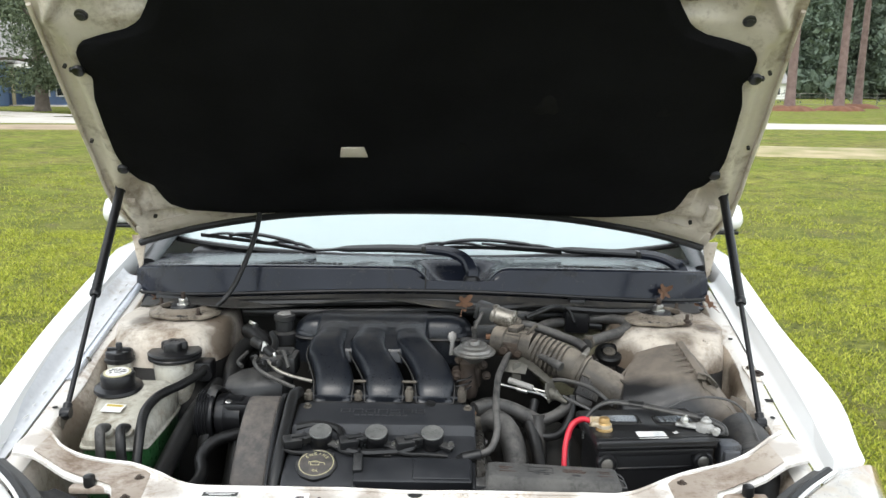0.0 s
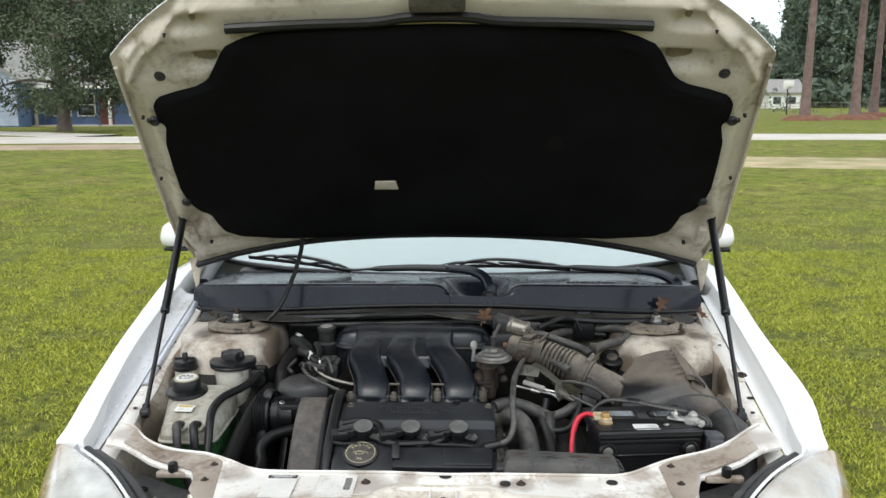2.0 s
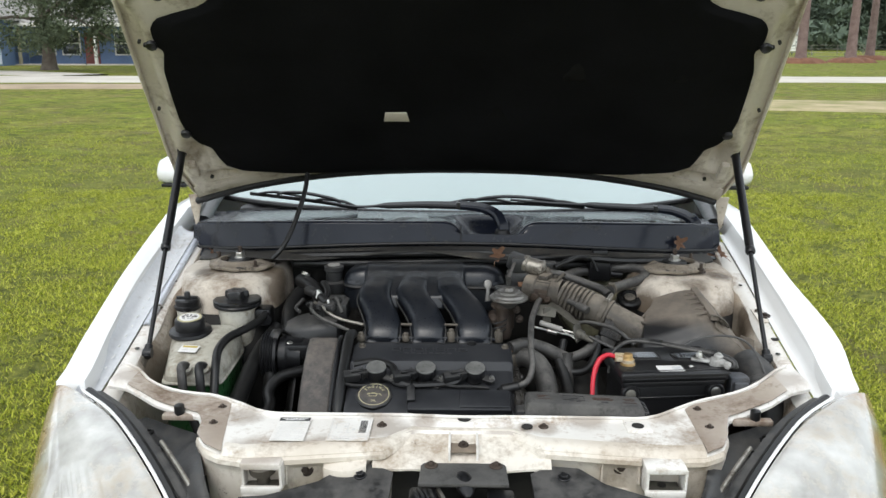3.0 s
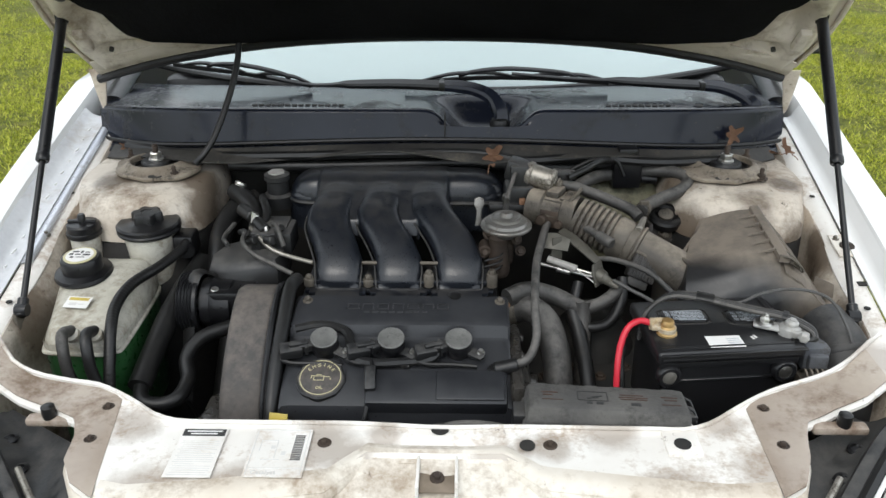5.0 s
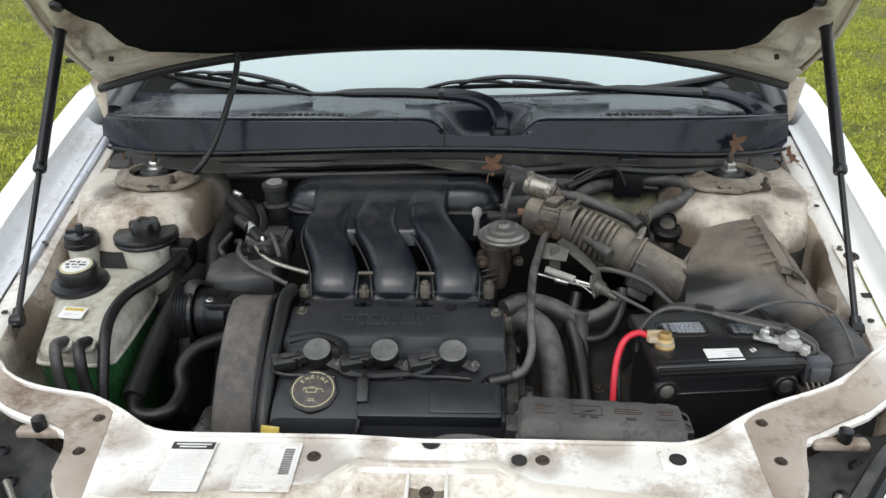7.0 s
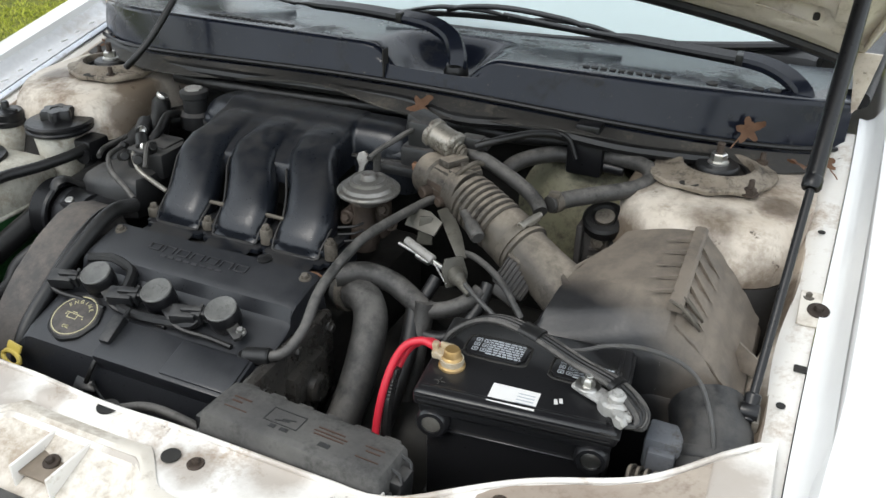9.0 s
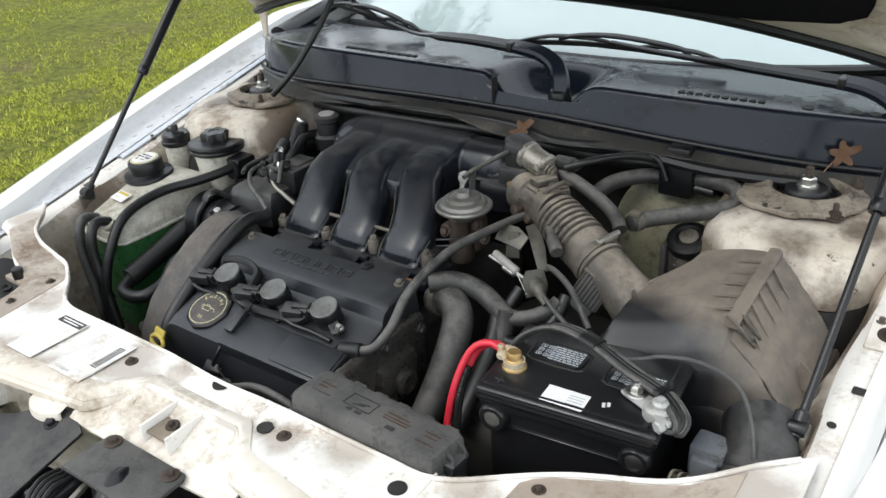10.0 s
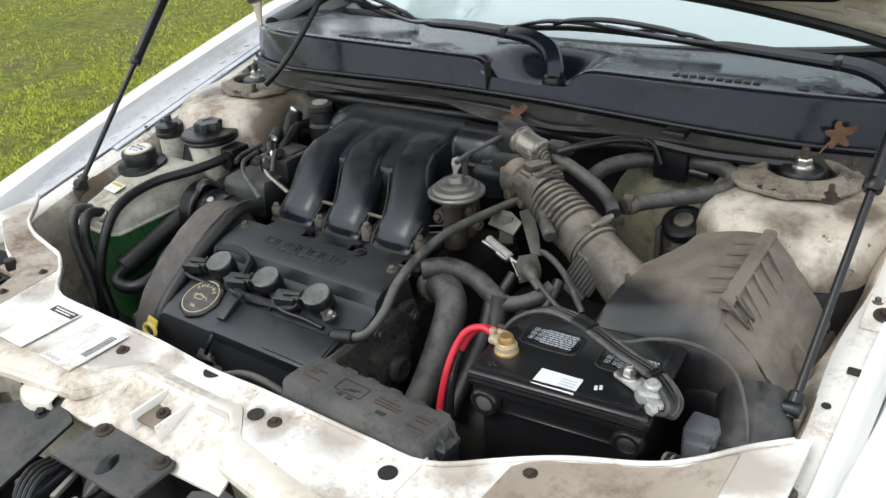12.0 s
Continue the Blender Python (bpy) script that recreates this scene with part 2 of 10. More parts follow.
M_DUSTY = mat("dusty_black_plastic", (0.0115, 0.012, 0.013), (0.020, 0.020, 0.0205), 0.42, bump=0.12, fine=200, dirt=(0.05, 0.042, 0.034),
              dirt_amount=0.34, dirt_scale=9, dust=(0.082, 0.078, 0.073), dust_amount=0.85, dust_lo=0.4, dust_hi=0.95, speck=(0.10, 0.085, 0.065), speck_amount=0.3, speck_scale=110)
M_METER = mat("dark_filmed_sensor_plastic", (0.016, 0.0155, 0.015), (0.030, 0.028, 0.026), 0.5, bump=0.12, fine=200, dirt=(0.060, 0.052, 0.042), dirt_amount=0.45, dirt_scale=30)
M_MANIFOLD = mat("satin_black_intake_plastic", (0.0065, 0.0082, 0.0120), (0.0105, 0.0125, 0.0170), 0.31, bump=0.04, fine=300,
                 dust=(0.070, 0.064, 0.056), dust_amount=0.42, dust_lo=0.80, dust_hi=1.0, scale=9, speck=(0.10, 0.09, 0.075), speck_amount=0.22, speck_scale=120)
M_SEAM = mat("dusty_seam_edge", (0.016, 0.016, 0.017), (0.036, 0.034, 0.031), 0.6, bump=0.1, scale=30)
M_COVER = mat("charcoal_valve_cover_plastic", (0.0135, 0.0145, 0.0175), (0.022, 0.023, 0.026), 0.32, bump=0.07, fine=260,
              dirt=(0.060, 0.051, 0.043), dirt_amount=0.16, dirt_scale=12, dust=(0.040, 0.041, 0.043), dust_amount=0.30, dust_lo=0.7, dust_hi=1.0, scale=9, speck=(0.09, 0.08, 0.068), speck_amount=0.36, speck_scale=110)
M_EMBLEM = mat("rubbed_raised_moulding", (0.030, 0.031, 0.034), (0.048, 0.048, 0.050), 0.4, bump=0.05, scale=30)
M_TIMING = mat("dusty_brown_grey_cover", (0.046, 0.042, 0.040), (0.074, 0.067, 0.062), 0.65, bump=0.2, fine=240, dirt=(0.024, 0.023, 0.022),
               dirt_amount=0.5, dirt_scale=12, soft_edge=0.22, dust=(0.138, 0.118, 0.102), dust_amount=0.9, dust_lo=0.3, dust_hi=0.8)
M_AIRBOX = mat("dusty_grey_airbox_plastic", (0.0095, 0.0095, 0.0105), (0.016, 0.016, 0.0165), 0.36, bump=0.1, fine=180, scale=5,
               dust=(0.185, 0.155, 0.124), dust_amount=0.95, dust_min=0.55, dust_lo=0.905, dust_hi=0.950, dust_along=(0.44, 1.0, 0.0), speck=(0.008, 0.008, 0.008), speck_amount=0.2, speck_scale=40)
M_RUBBER = mat("weathered_black_rubber", (0.0055, 0.0055, 0.006), (0.011, 0.0108, 0.0105), 0.42, bump=0.12, fine=260, spec=0.45, dirt=(0.045, 0.039, 0.032),
               dirt_amount=0.34, dirt_scale=24, soft_edge=0.2)
M_HOSE = mat("dusty_grey_hose_rubber", (0.024, 0.0235, 0.0225), (0.050, 0.047, 0.044), 0.5, bump=0.15, fine=200, dirt=(0.010, 0.010, 0.010), scale=9,
             dirt_amount=0.5, dirt_scale=24, soft_edge=0.2, dust=(0.140, 0.132, 0.122), dust_amount=0.85, dust_lo=0.25, dust_hi=0.9)
M_DUCT = mat("dusty_tan_rubber_duct", (0.048, 0.041, 0.033), (0.100, 0.087, 0.070), 0.6, bump=0.2, fine=200, dirt=(0.016, 0.014, 0.012),
             dirt_amount=0.56, dirt_scale=16, dust=(0.28, 0.24, 0.192), dust_amount=0.88, dust_min=0.35, dust_lo=0.55, dust_hi=0.95, scale=9)
M_DARK = mat("oily_dark_metal", (0.017, 0.017, 0.0165), (0.032, 0.030, 0.027), 0.7, spec=0.3, bump=0.3, fine=60, scale=20)
M_ALLOY = mat("dirty_cast_alloy", (0.26, 0.24, 0.21), (0.38, 0.36, 0.32), 0.5, metal=0.8, bump=0.2, fine=160, dirt=(0.07, 0.055, 0.042),
              dirt_amount=0.55, dirt_scale=20)
M_STEEL = mat("bright_zinc_steel", (0.55, 0.54, 0.51), (0.66, 0.65, 0.63), 0.35, metal=1.0, bump=0.08, dirt=(0.12, 0.095, 0.07),
              dirt_amount=0.4, dirt_scale=40)
M_RUST = mat("brown_rusted_steel", (0.034, 0.025, 0.020), (0.070, 0.050, 0.037), 0.7, metal=0.3, bump=0.4, fine=140, scale=25)
M_DUSTMETAL = mat("dust_covered_metal", (0.075, 0.064, 0.051), (0.13, 0.114, 0.092), 0.6, metal=0.3, bump=0.25, fine=160, scale=20,
                  dirt=(0.028, 0.024, 0.02), dirt_amount=0.5, dirt_scale=30, soft_edge=0.2, dust=(0.175, 0.158, 0.134), dust_amount=0.8)
M_DIAPHRAGM = mat("grey_scuffed_diaphragm_steel", (0.13, 0.126, 0.118), (0.24, 0.232, 0.218), 0.36, metal=0.6, bump=0.15, fine=160, scale=24, dirt=(0.085, 0.068, 0.05), dirt_amount=0.45, dirt_scale=30)
M_LEAD = mat("grey_lead_clamp", (0.36, 0.355, 0.34), (0.52, 0.515, 0.50), 0.5, metal=0.35, bump=0.6, fine=90, dist=0.004, dirt=(0.3, 0.27, 0.22),
             dirt_amount=0.4, dirt_scale=50)
M_BRASS = mat("amber_corroded_brass", (0.34, 0.19, 0.05), (0.48, 0.34, 0.16), 0.4, metal=0.7, bump=0.2, dirt=(0.5, 0.36, 0.2),
              dirt_amount=0.5, dirt_scale=60)
M_CAPDUST = mat("grey_dusty_cap", (0.085, 0.086, 0.082), (0.145, 0.143, 0.135), 0.45, bump=0.2, fine=160, scale=40, dirt=(0.03, 0.028, 0.026), dirt_amount=0.4, dirt_scale=60)
M_PALEGREY = mat("pale_grey_plastic_tube", (0.26, 0.25, 0.235), (0.34, 0.33, 0.31), 0.5, bump=0.1, dirt=(0.12, 0.10, 0.08), dirt_amount=0.4, dirt_scale=40)
M_BRACKET = mat("grey_olive_steel_bracket", (0.075, 0.071, 0.060), (0.125, 0.118, 0.10), 0.5, metal=0.4, bump=0.15, scale=30, dirt=(0.05, 0.042, 0.03), dirt_amount=0.4, dirt_scale=30)
M_CORRODED = mat("white_corroded_brass", (0.42, 0.30, 0.16), (0.62, 0.55, 0.42), 0.5, metal=0.5, bump=0.5, fine=140, dirt=(0.66, 0.62, 0.54), dirt_amount=0.55, dirt_scale=70)
M_PALEWIRE = mat("pale_grey_wire_sheath", (0.045, 0.045, 0.045), (0.085, 0.083, 0.08), 0.5, bump=0.1, dirt=(0.06, 0.05, 0.04), dirt_amount=0.4, dirt_scale=30)
M_CONN = mat("blue_grey_dusty_connector", (0.085, 0.092, 0.105), (0.14, 0.145, 0.155), 0.6, bump=0.2, dirt=(0.06, 0.052, 0.042), dirt_amount=0.4, dirt_scale=25)
M_BROWNINK = mat("faded_brown_print", (0.045, 0.022, 0.014), (0.06, 0.03, 0.02), 0.6, bump=0)
M_FUSE = mat("grey_dusted_fuse_lid", (0.053, 0.051, 0.049), (0.094, 0.090, 0.083), 0.7, bump=0.2, fine=170, scale=14, dirt=(0.026, 0.025, 0.024), dirt_amount=0.55, dirt_scale=22,
             soft_edge=0.22, speck=(0.15, 0.135, 0.115), speck_amount=0.3, speck_scale=70)
M_RED = mat("red_cable_insulation", (0.48, 0.012, 0.028), (0.58, 0.025, 0.045), 0.4, bump=0.05, vary=0.05)
M_YELLOW = mat("yellow_plastic", (0.46, 0.35, 0.06), (0.58, 0.45, 0.11), 0.45, bump=0.05, dirt=(0.2, 0.14, 0.05), dirt_amount=0.3, dirt_scale=40)
M_BATTERY = mat("clean_black_battery_case", (0.009, 0.009, 0.010), (0.014, 0.014, 0.015), 0.3, bump=0.05, fine=320, vary=0.06,
                dirt=(0.06, 0.05, 0.045), dirt_amount=0.18, dirt_scale=12)
M_PAPER = mat("white_paper_label", (0.66, 0.65, 0.63), (0.74, 0.73, 0.71), 0.55, bump=0.02, vary=0.03, dirt=(0.5, 0.42, 0.34), dirt_amount=0.22,
              dirt_scale=18)
M_FADED = mat("sun_faded_label", (0.66, 0.635, 0.595), (0.77, 0.75, 0.715), 0.45, bump=0.02, vary=0.05, dirt=(0.50, 0.42, 0.34), dirt_amount=0.5, dirt_scale=16, scale=12)
M_INK = mat("black_print", (0.02, 0.02, 0.02), (0.03, 0.03, 0.03), 0.6, bump=0)
M_GREYINK = mat("grey_print", (0.56, 0.545, 0.525), (0.62, 0.61, 0.59), 0.6, bump=0)
M_SILVERINK = mat("silver_print", (0.34, 0.37, 0.40), (0.42, 0.45, 0.48), 0.5, bump=0)
M_CREAMINK = mat("cream_print", (0.46, 0.42, 0.24), (0.54, 0.49, 0.30), 0.55, bump=0, dirt=(0.2, 0.17, 0.1), dirt_amount=0.3, dirt_scale=50)
M_DARKINK = mat("faint_dark_print", (0.022, 0.021, 0.02), (0.03, 0.028, 0.026), 0.7, bump=0)
M_COWL = mat("weathered_charcoal_cowl_plastic", (0.0085, 0.0105, 0.0175), (0.0150, 0.0175, 0.0260), 0.17, bump=0.10, vary=0.05, fine=200, scale=5,
             dirt=(0.012, 0.012, 0.012), dirt_amount=0.44, dirt_scale=8, dirt_rough=0.5, soft_edge=0.12, speck=(0.13, 0.115, 0.09), speck_amount=0.34, speck_scale=60, dist=0.001, spec=0.30)
M_LIP = mat("grit_covered_sealing_lip", (0.020, 0.019, 0.018), (0.040, 0.037, 0.033), 0.6, bump=0.25, scale=10, dirt=(0.115, 0.10, 0.078), dirt_amount=0.42, dirt_scale=14, speck=(0.17, 0.15, 0.115), speck_amount=0.4, speck_scale=60)
M_TANK = mat("yellowed_translucent_plastic", (0.43, 0.41, 0.345), (0.54, 0.525, 0.465), 0.35, bump=0.05, dirt=(0.17, 0.135, 0.09), dirt_amount=0.60, soft_edge=0.24,
             dirt_scale=9)
M_COOLANT = mat("green_coolant_behind_plastic", (0.018, 0.075, 0.024), (0.032, 0.115, 0.038), 0.3, bump=0.03, dirt=(0.06, 0.06, 0.035),
                dirt_amount=0.3, dirt_scale=9)
M_LEAF = mat("dry_brown_oak_leaf", (0.17, 0.085, 0.045), (0.24, 0.13, 0.075), 0.7, bump=0.3, fine=150, scale=40)
M_LENS = mat("hazy_headlight_plastic", (0.30, 0.29, 0.27), (0.56, 0.555, 0.53), 0.16, bump=0.02, vary=0.05, coat=0.9, scale=12,
             dirt=(0.40, 0.32, 0.22), dirt_amount=0.5, dirt_scale=5, soft_edge=0.3,
             stains=((-0.87, 0.40, 0.77, 0.14), (-0.865, 0.30, 0.70, 0.13), (-0.85, 0.20, 0.62, 0.14), (-0.79, 0.06, 0.54, 0.14), (0.87, 0.40, 0.77, 0.12), (0.865, 0.30, 0.70, 0.11), (0.85, 0.20, 0.62, 0.12), (0.79, 0.06, 0.54, 0.12)),
             stain=(0.30, 0.19, 0.095), stain_amount=0.9)
# pale flecks and dirt are dust and also oily highlights put into the colour
M_OILY = mat("oily_black_casting", (0.019, 0.018, 0.017), (0.046, 0.042, 0.037), 0.28, bump=0.5, fine=70, scale=18, dirt=(0.075, 0.062, 0.046), dirt_amount=0.35, dirt_scale=40, speck=(0.20, 0.17, 0.13), speck_amount=0.25, speck_scale=90)
M_PLATE = mat("dusty_mount_plate", (0.15, 0.122, 0.092), (0.25, 0.215, 0.17), 0.6, bump=0.3, fine=90, scale=20, dirt=(0.028, 0.023, 0.018), dirt_amount=0.55, dirt_scale=26)
M_REFLECT = mat("chrome_reflector", (0.55, 0.56, 0.57), (0.7, 0.7, 0.7), 0.25, metal=1.0, bump=0.05)
M_GALV = mat("galvanised_gutter_paint", (0.50, 0.51, 0.53), (0.58, 0.59, 0.61), 0.4, bump=0.05, dirt=(0.36, 0.33, 0.30), dirt_amount=0.35)
M_STRIP = mat("scuffed_bare_metal", (0.46, 0.49, 0.54), (0.62, 0.64, 0.68), 0.32, metal=0.7, bump=0.05, dirt=(0.25, 0.22, 0.19), dirt_amount=0.35, dirt_scale=14)
# pale base colour gives the mist and paints part of the sky's reflection
M_GLASS = glass("misted_sky_bright_glass", (0.50, 0.60, 0.60), 0.02, trans=0.45, ior=2.0)
M_GLASSDARK = mat("dark_tinted_cabin_glass", (0.01, 0.012, 0.012), (0.014, 0.016, 0.016), 0.05, bump=0, vary=0.02)
M_TYRE = mat("black_tyre_rubber", (0.02, 0.02, 0.02), (0.03, 0.03, 0.03), 0.8, bump=0.3)


# ---------------------------------------------------------------- mesh tools
def finish(bm, angle=38):
    bmesh.ops.recalc_face_normals(bm, faces=bm.faces[:])
    lim = radians(angle)
    for f in bm.faces:
        f.smooth = True
    for e in bm.edges:
        e.smooth = len(e.link_faces) == 2 and e.calc_face_angle(0) < lim


def part(name, bm, material, parent=None, label="", angle=38, fin=True):
    if fin:
        finish(bm, angle)
    me = bpy.data.meshes.new(name)
    bm.to_mesh(me)
    bm.free()
    me.materials.append(material)
    ob = new(name, me)
    if parent is not None:
        ob.parent = parent
    if label:
        tagged(ob, label)
    return ob


def thing(name, label, category, at=(0, 0, 0), group="", kind=""):
    """An Empty; its parts keep world coordinates."""
    ob = new(name)
    ob.empty_display_size = 0.05
    return tagged(ob, label, category, group, kind)


def V(*a):
    return Vector(a)


def rbox(bm, x0, x1, y0, y1, z0, z1, r=0.004, seg=2, m=None):
    t = Matrix.LocRotScale(((x0 + x1) / 2, (y0 + y1) / 2, (z0 + z1) / 2), None, (x1 - x0, y1 - y0, z1 - z0))
    vs = bmesh.ops.create_cube(bm, size=1, matrix=t)["verts"]
    if r:
        es = list({e for v in vs for e in v.link_edges})
        out = bmesh.ops.bevel(bm, geom=es, offset=r, segments=seg, affect="EDGES", profile=0.5, clamp_overlap=True)
        vs = list({v for f in out["faces"] for v in f.verts} | {v for v in vs if v.is_valid})
    if m is not None:
        bmesh.ops.transform(bm, matrix=m, verts=vs)
    return vs


def ring_loft(bm, rings, closed=True, caps=True):
    made = [[bm.verts.new(p) for p in ring] for ring in rings]
    n = len(made[0])
    for a, b in zip(made, made[1:]):
        for i in range(n if closed else n - 1):
            j = (i + 1) % n
            try:
                bm.faces.new((a[i], a[j], b[j], b[i]))
            except ValueError:
                pass
    if caps and closed:
        for r in (made[0], made[-1]):
            if len(set(r)) > 2:
                bm.faces.new(r)
    return made


def frame_of(axis):
    a = Vector(axis).normalized()
    u = a.cross(Vector((0, 0, 1)))
    if u.length < 0.05:
        u = a.cross(Vector((0, 1, 0)))
    u.normalize()
    return a, u, a.cross(u).normalized()


def lathe(bm, profile, origin, axis=(0, 0, 1), seg=28, wob=None):
    """profile: (radius, height along axis)."""
    a, u, w = frame_of(axis)
    o = Vector(origin)
    rings = []
    for r, h in profile:
        r = max(r, 0.0002)
        rings.append([o + a * h + (u * math.cos(t) + w * math.sin(t)) * (r * (wob(t) if wob else 1))
                      for t in (2 * math.pi * i / seg for i in range(seg))])
    return ring_loft(bm, rings)


def rod(bm, p, q, r, r2=None, seg=14):
    p, q = Vector(p), Vector(q)
    L = (q - p).length
    r2 = r if r2 is None else r2
    e = min(r, r2) * 0.2
    lathe(bm, [(r - e, 0), (r, e), (r2, L - e), (r2 - e, L)], p, q - p, seg)


def smooth_path(pts, sub=6):
    P = [Vector(p) for p in pts]
    if len(P) < 3:
        return [P[0].lerp(P[-1], i / sub) for i in range(sub + 1)]
    P = [P[0] * 2 - P[1]] + P + [P[-1] * 2 - P[-2]]
    out = []
    for i in range(1, len(P) - 2):
        a, b, c, d = P[i - 1:i + 3]
        for k in range(sub):
            t = k / sub
            out.append(0.5 * ((2 * b) + (c - a) * t + (2 * a - 5 * b + 4 * c - d) * t * t + (3 * b - a - 3 * c + d) * t ** 3))
    out.append(P[-2])
    return out


def tube(bm, pts, r, seg=10, sub=6, rf=None, sx=1.0, sy=1.0, up=None):
    """A swept tube. rf(t): radius factor along it. sx, sy: section width and height factors."""
    path = smooth_path(pts, sub)
    n = len(path)
    rings, prev = [], None
    for i, p in enumerate(path):
        t = (path[min(i + 1, n - 1)] - path[max(i - 1, 0)]).normalized()
        if up is not None:
            u = t.cross(Vector(up)).normalized()
        elif prev is None:
            u = frame_of(t)[1]
        else:
            u = (prev - t * prev.dot(t)).normalized()
        prev = u
        w = t.cross(u).normalized()
        rr = r * (rf(i / (n - 1)) if rf else 1)
        rings.append([p + (u * math.cos(a) * sx + w * math.sin(a) * sy) * rr for a in (2 * math.pi * k / seg for k in range(seg))])
    ring_loft(bm, rings)


def prism(bm, poly, origin, ux, uy, depth, r=0.0, seg=2):
    """poly in the (ux, uy) plane at origin, thickened by depth along ux x uy."""
    o, ux, uy = Vector(origin), Vector(ux).normalized(), Vector(uy).normalized()
    n = ux.cross(uy).normalized()
    a = [bm.verts.new(o + ux * x + uy * y) for x, y in poly]
    b = [bm.verts.new(o + ux * x + uy * y + n * depth) for x, y in poly]
    fs = [bm.faces.new(a[::-1]), bm.faces.new(b)]
    k = len(a)
    for i in range(k):
        fs.append(bm.faces.new((a[i], a[(i + 1) % k], b[(i + 1) % k], b[i])))
    bmesh.ops.recalc_face_normals(bm, faces=fs)
    if r:
        es = list({e for f in fs[:2] for e in f.edges})
        bmesh.ops.bevel(bm, geom=es, offset=r, segments=seg, affect="EDGES", profile=0.5, clamp_overlap=True)


def grid(bm, nu, nv, fn, thick=None):
    """A sheet of points fn(u, v), u and v from 0 to 1; thick: a vector or function that gives its back."""
    vs = [[bm.verts.new(fn(i / nu, j / nv)) for j in range(nv + 1)] for i in range(nu + 1)]
    for i in range(nu):
        for j in range(nv):
            bm.faces.new((vs[i][j], vs[i + 1][j], vs[i + 1][j + 1], vs[i][j + 1]))
    if thick is not None:
        tk = thick if callable(thick) else (lambda u, v: Vector(thick))
        ws = [[bm.verts.new(vs[i][j].co + tk(i / nu, j / nv)) for j in range(nv + 1)] for i in range(nu + 1)]
        for i in range(nu):
            for j in range(nv):
                bm.faces.new((ws[i][j + 1], ws[i + 1][j + 1], ws[i + 1][j], ws[i][j]))
        for i in range(nu):
            bm.faces.new((vs[i + 1][0], vs[i][0], ws[i][0], ws[i + 1][0]))
            bm.faces.new((vs[i][nv], vs[i + 1][nv], ws[i + 1][nv], ws[i][nv]))
        for j in range(nv):
            bm.faces.new((vs[0][j], vs[0][j + 1], ws[0][j + 1], ws[0][j]))
            bm.faces.new((vs[nu][j + 1], vs[nu][j], ws[nu][j], ws[nu][j + 1]))
    return vs


def lerp(a, b, t):
    return a + (b - a) * t


def interp(x, table):
    if x <= table[0][0]:
        return table[0][1]
    for (a, p), (b, q) in zip(table, table[1:]):
        if x <= b:
            return p + (q - p) * (x - a) / (b - a)
    return table[-1][1]


def step(a, b, x):
    t = max(0.0, min(1.0, (x - a) / (b - a)))
    return t * t * (3 - 2 * t)


def mirror(o, s):
    return Vector((o[0] * s, o[1], o[2]))


def bolt(name, at, axis, parent, r=0.009, material=None, washer=0.0, label=""):
    bm = bmesh.new()
    if washer:
        lathe(bm, [(washer, -0.002), (washer, 0.001), (washer * 0.9, 0.0022), (r, 0.0022)], at, axis, 18)
    lathe(bm, [(r, 0.002), (r, 0.006), (r * 0.8, 0.0075)], at, axis, 6)
    return part(name, bm, material or M_STEEL, parent, label)


def lettering(text, size, m, material, parent, name="lettering", extrude=0.0004):
    cu = bpy.data.curves.new(name, "FONT")
    cu.body, cu.size, cu.extrude, cu.align_x, cu.align_y = text, size, extrude, "CENTER", "CENTER"
    cu.resolution_u = 2
    tmp = new("tmp", cu)
    me = bpy.data.meshes.new_from_object(tmp)
    bpy.data.objects.remove(tmp)
    me.name = name
    me.materials.clear()
    me.materials.append(material)
    me.transform(m)
    ob = new(name, me)
    ob.parent = parent
    return ob


def bars(rows, m, material, parent, name="print", h=0.0003):
    """Thin raised bars: (x0, x1, y0, y1) in the plane of m."""
    bm = bmesh.new()
    for x0, x1, y0, y1 in rows:
        rbox(bm, x0, x1, y0, y1, 0, h, r=0, m=m)
    return tagged(part(name, bm, material, parent), kind="stuff")

# ---------------------------------------------------------------- ground, road and distance
SLOPE = 0.013


def gz(x, y):
    return SLOPE * max(0.0, y - 3) + 0.02 * noise.noise(Vector((x * 0.25, y * 0.25, 0))) * step(4, 7, math.hypot(x, y - 2))


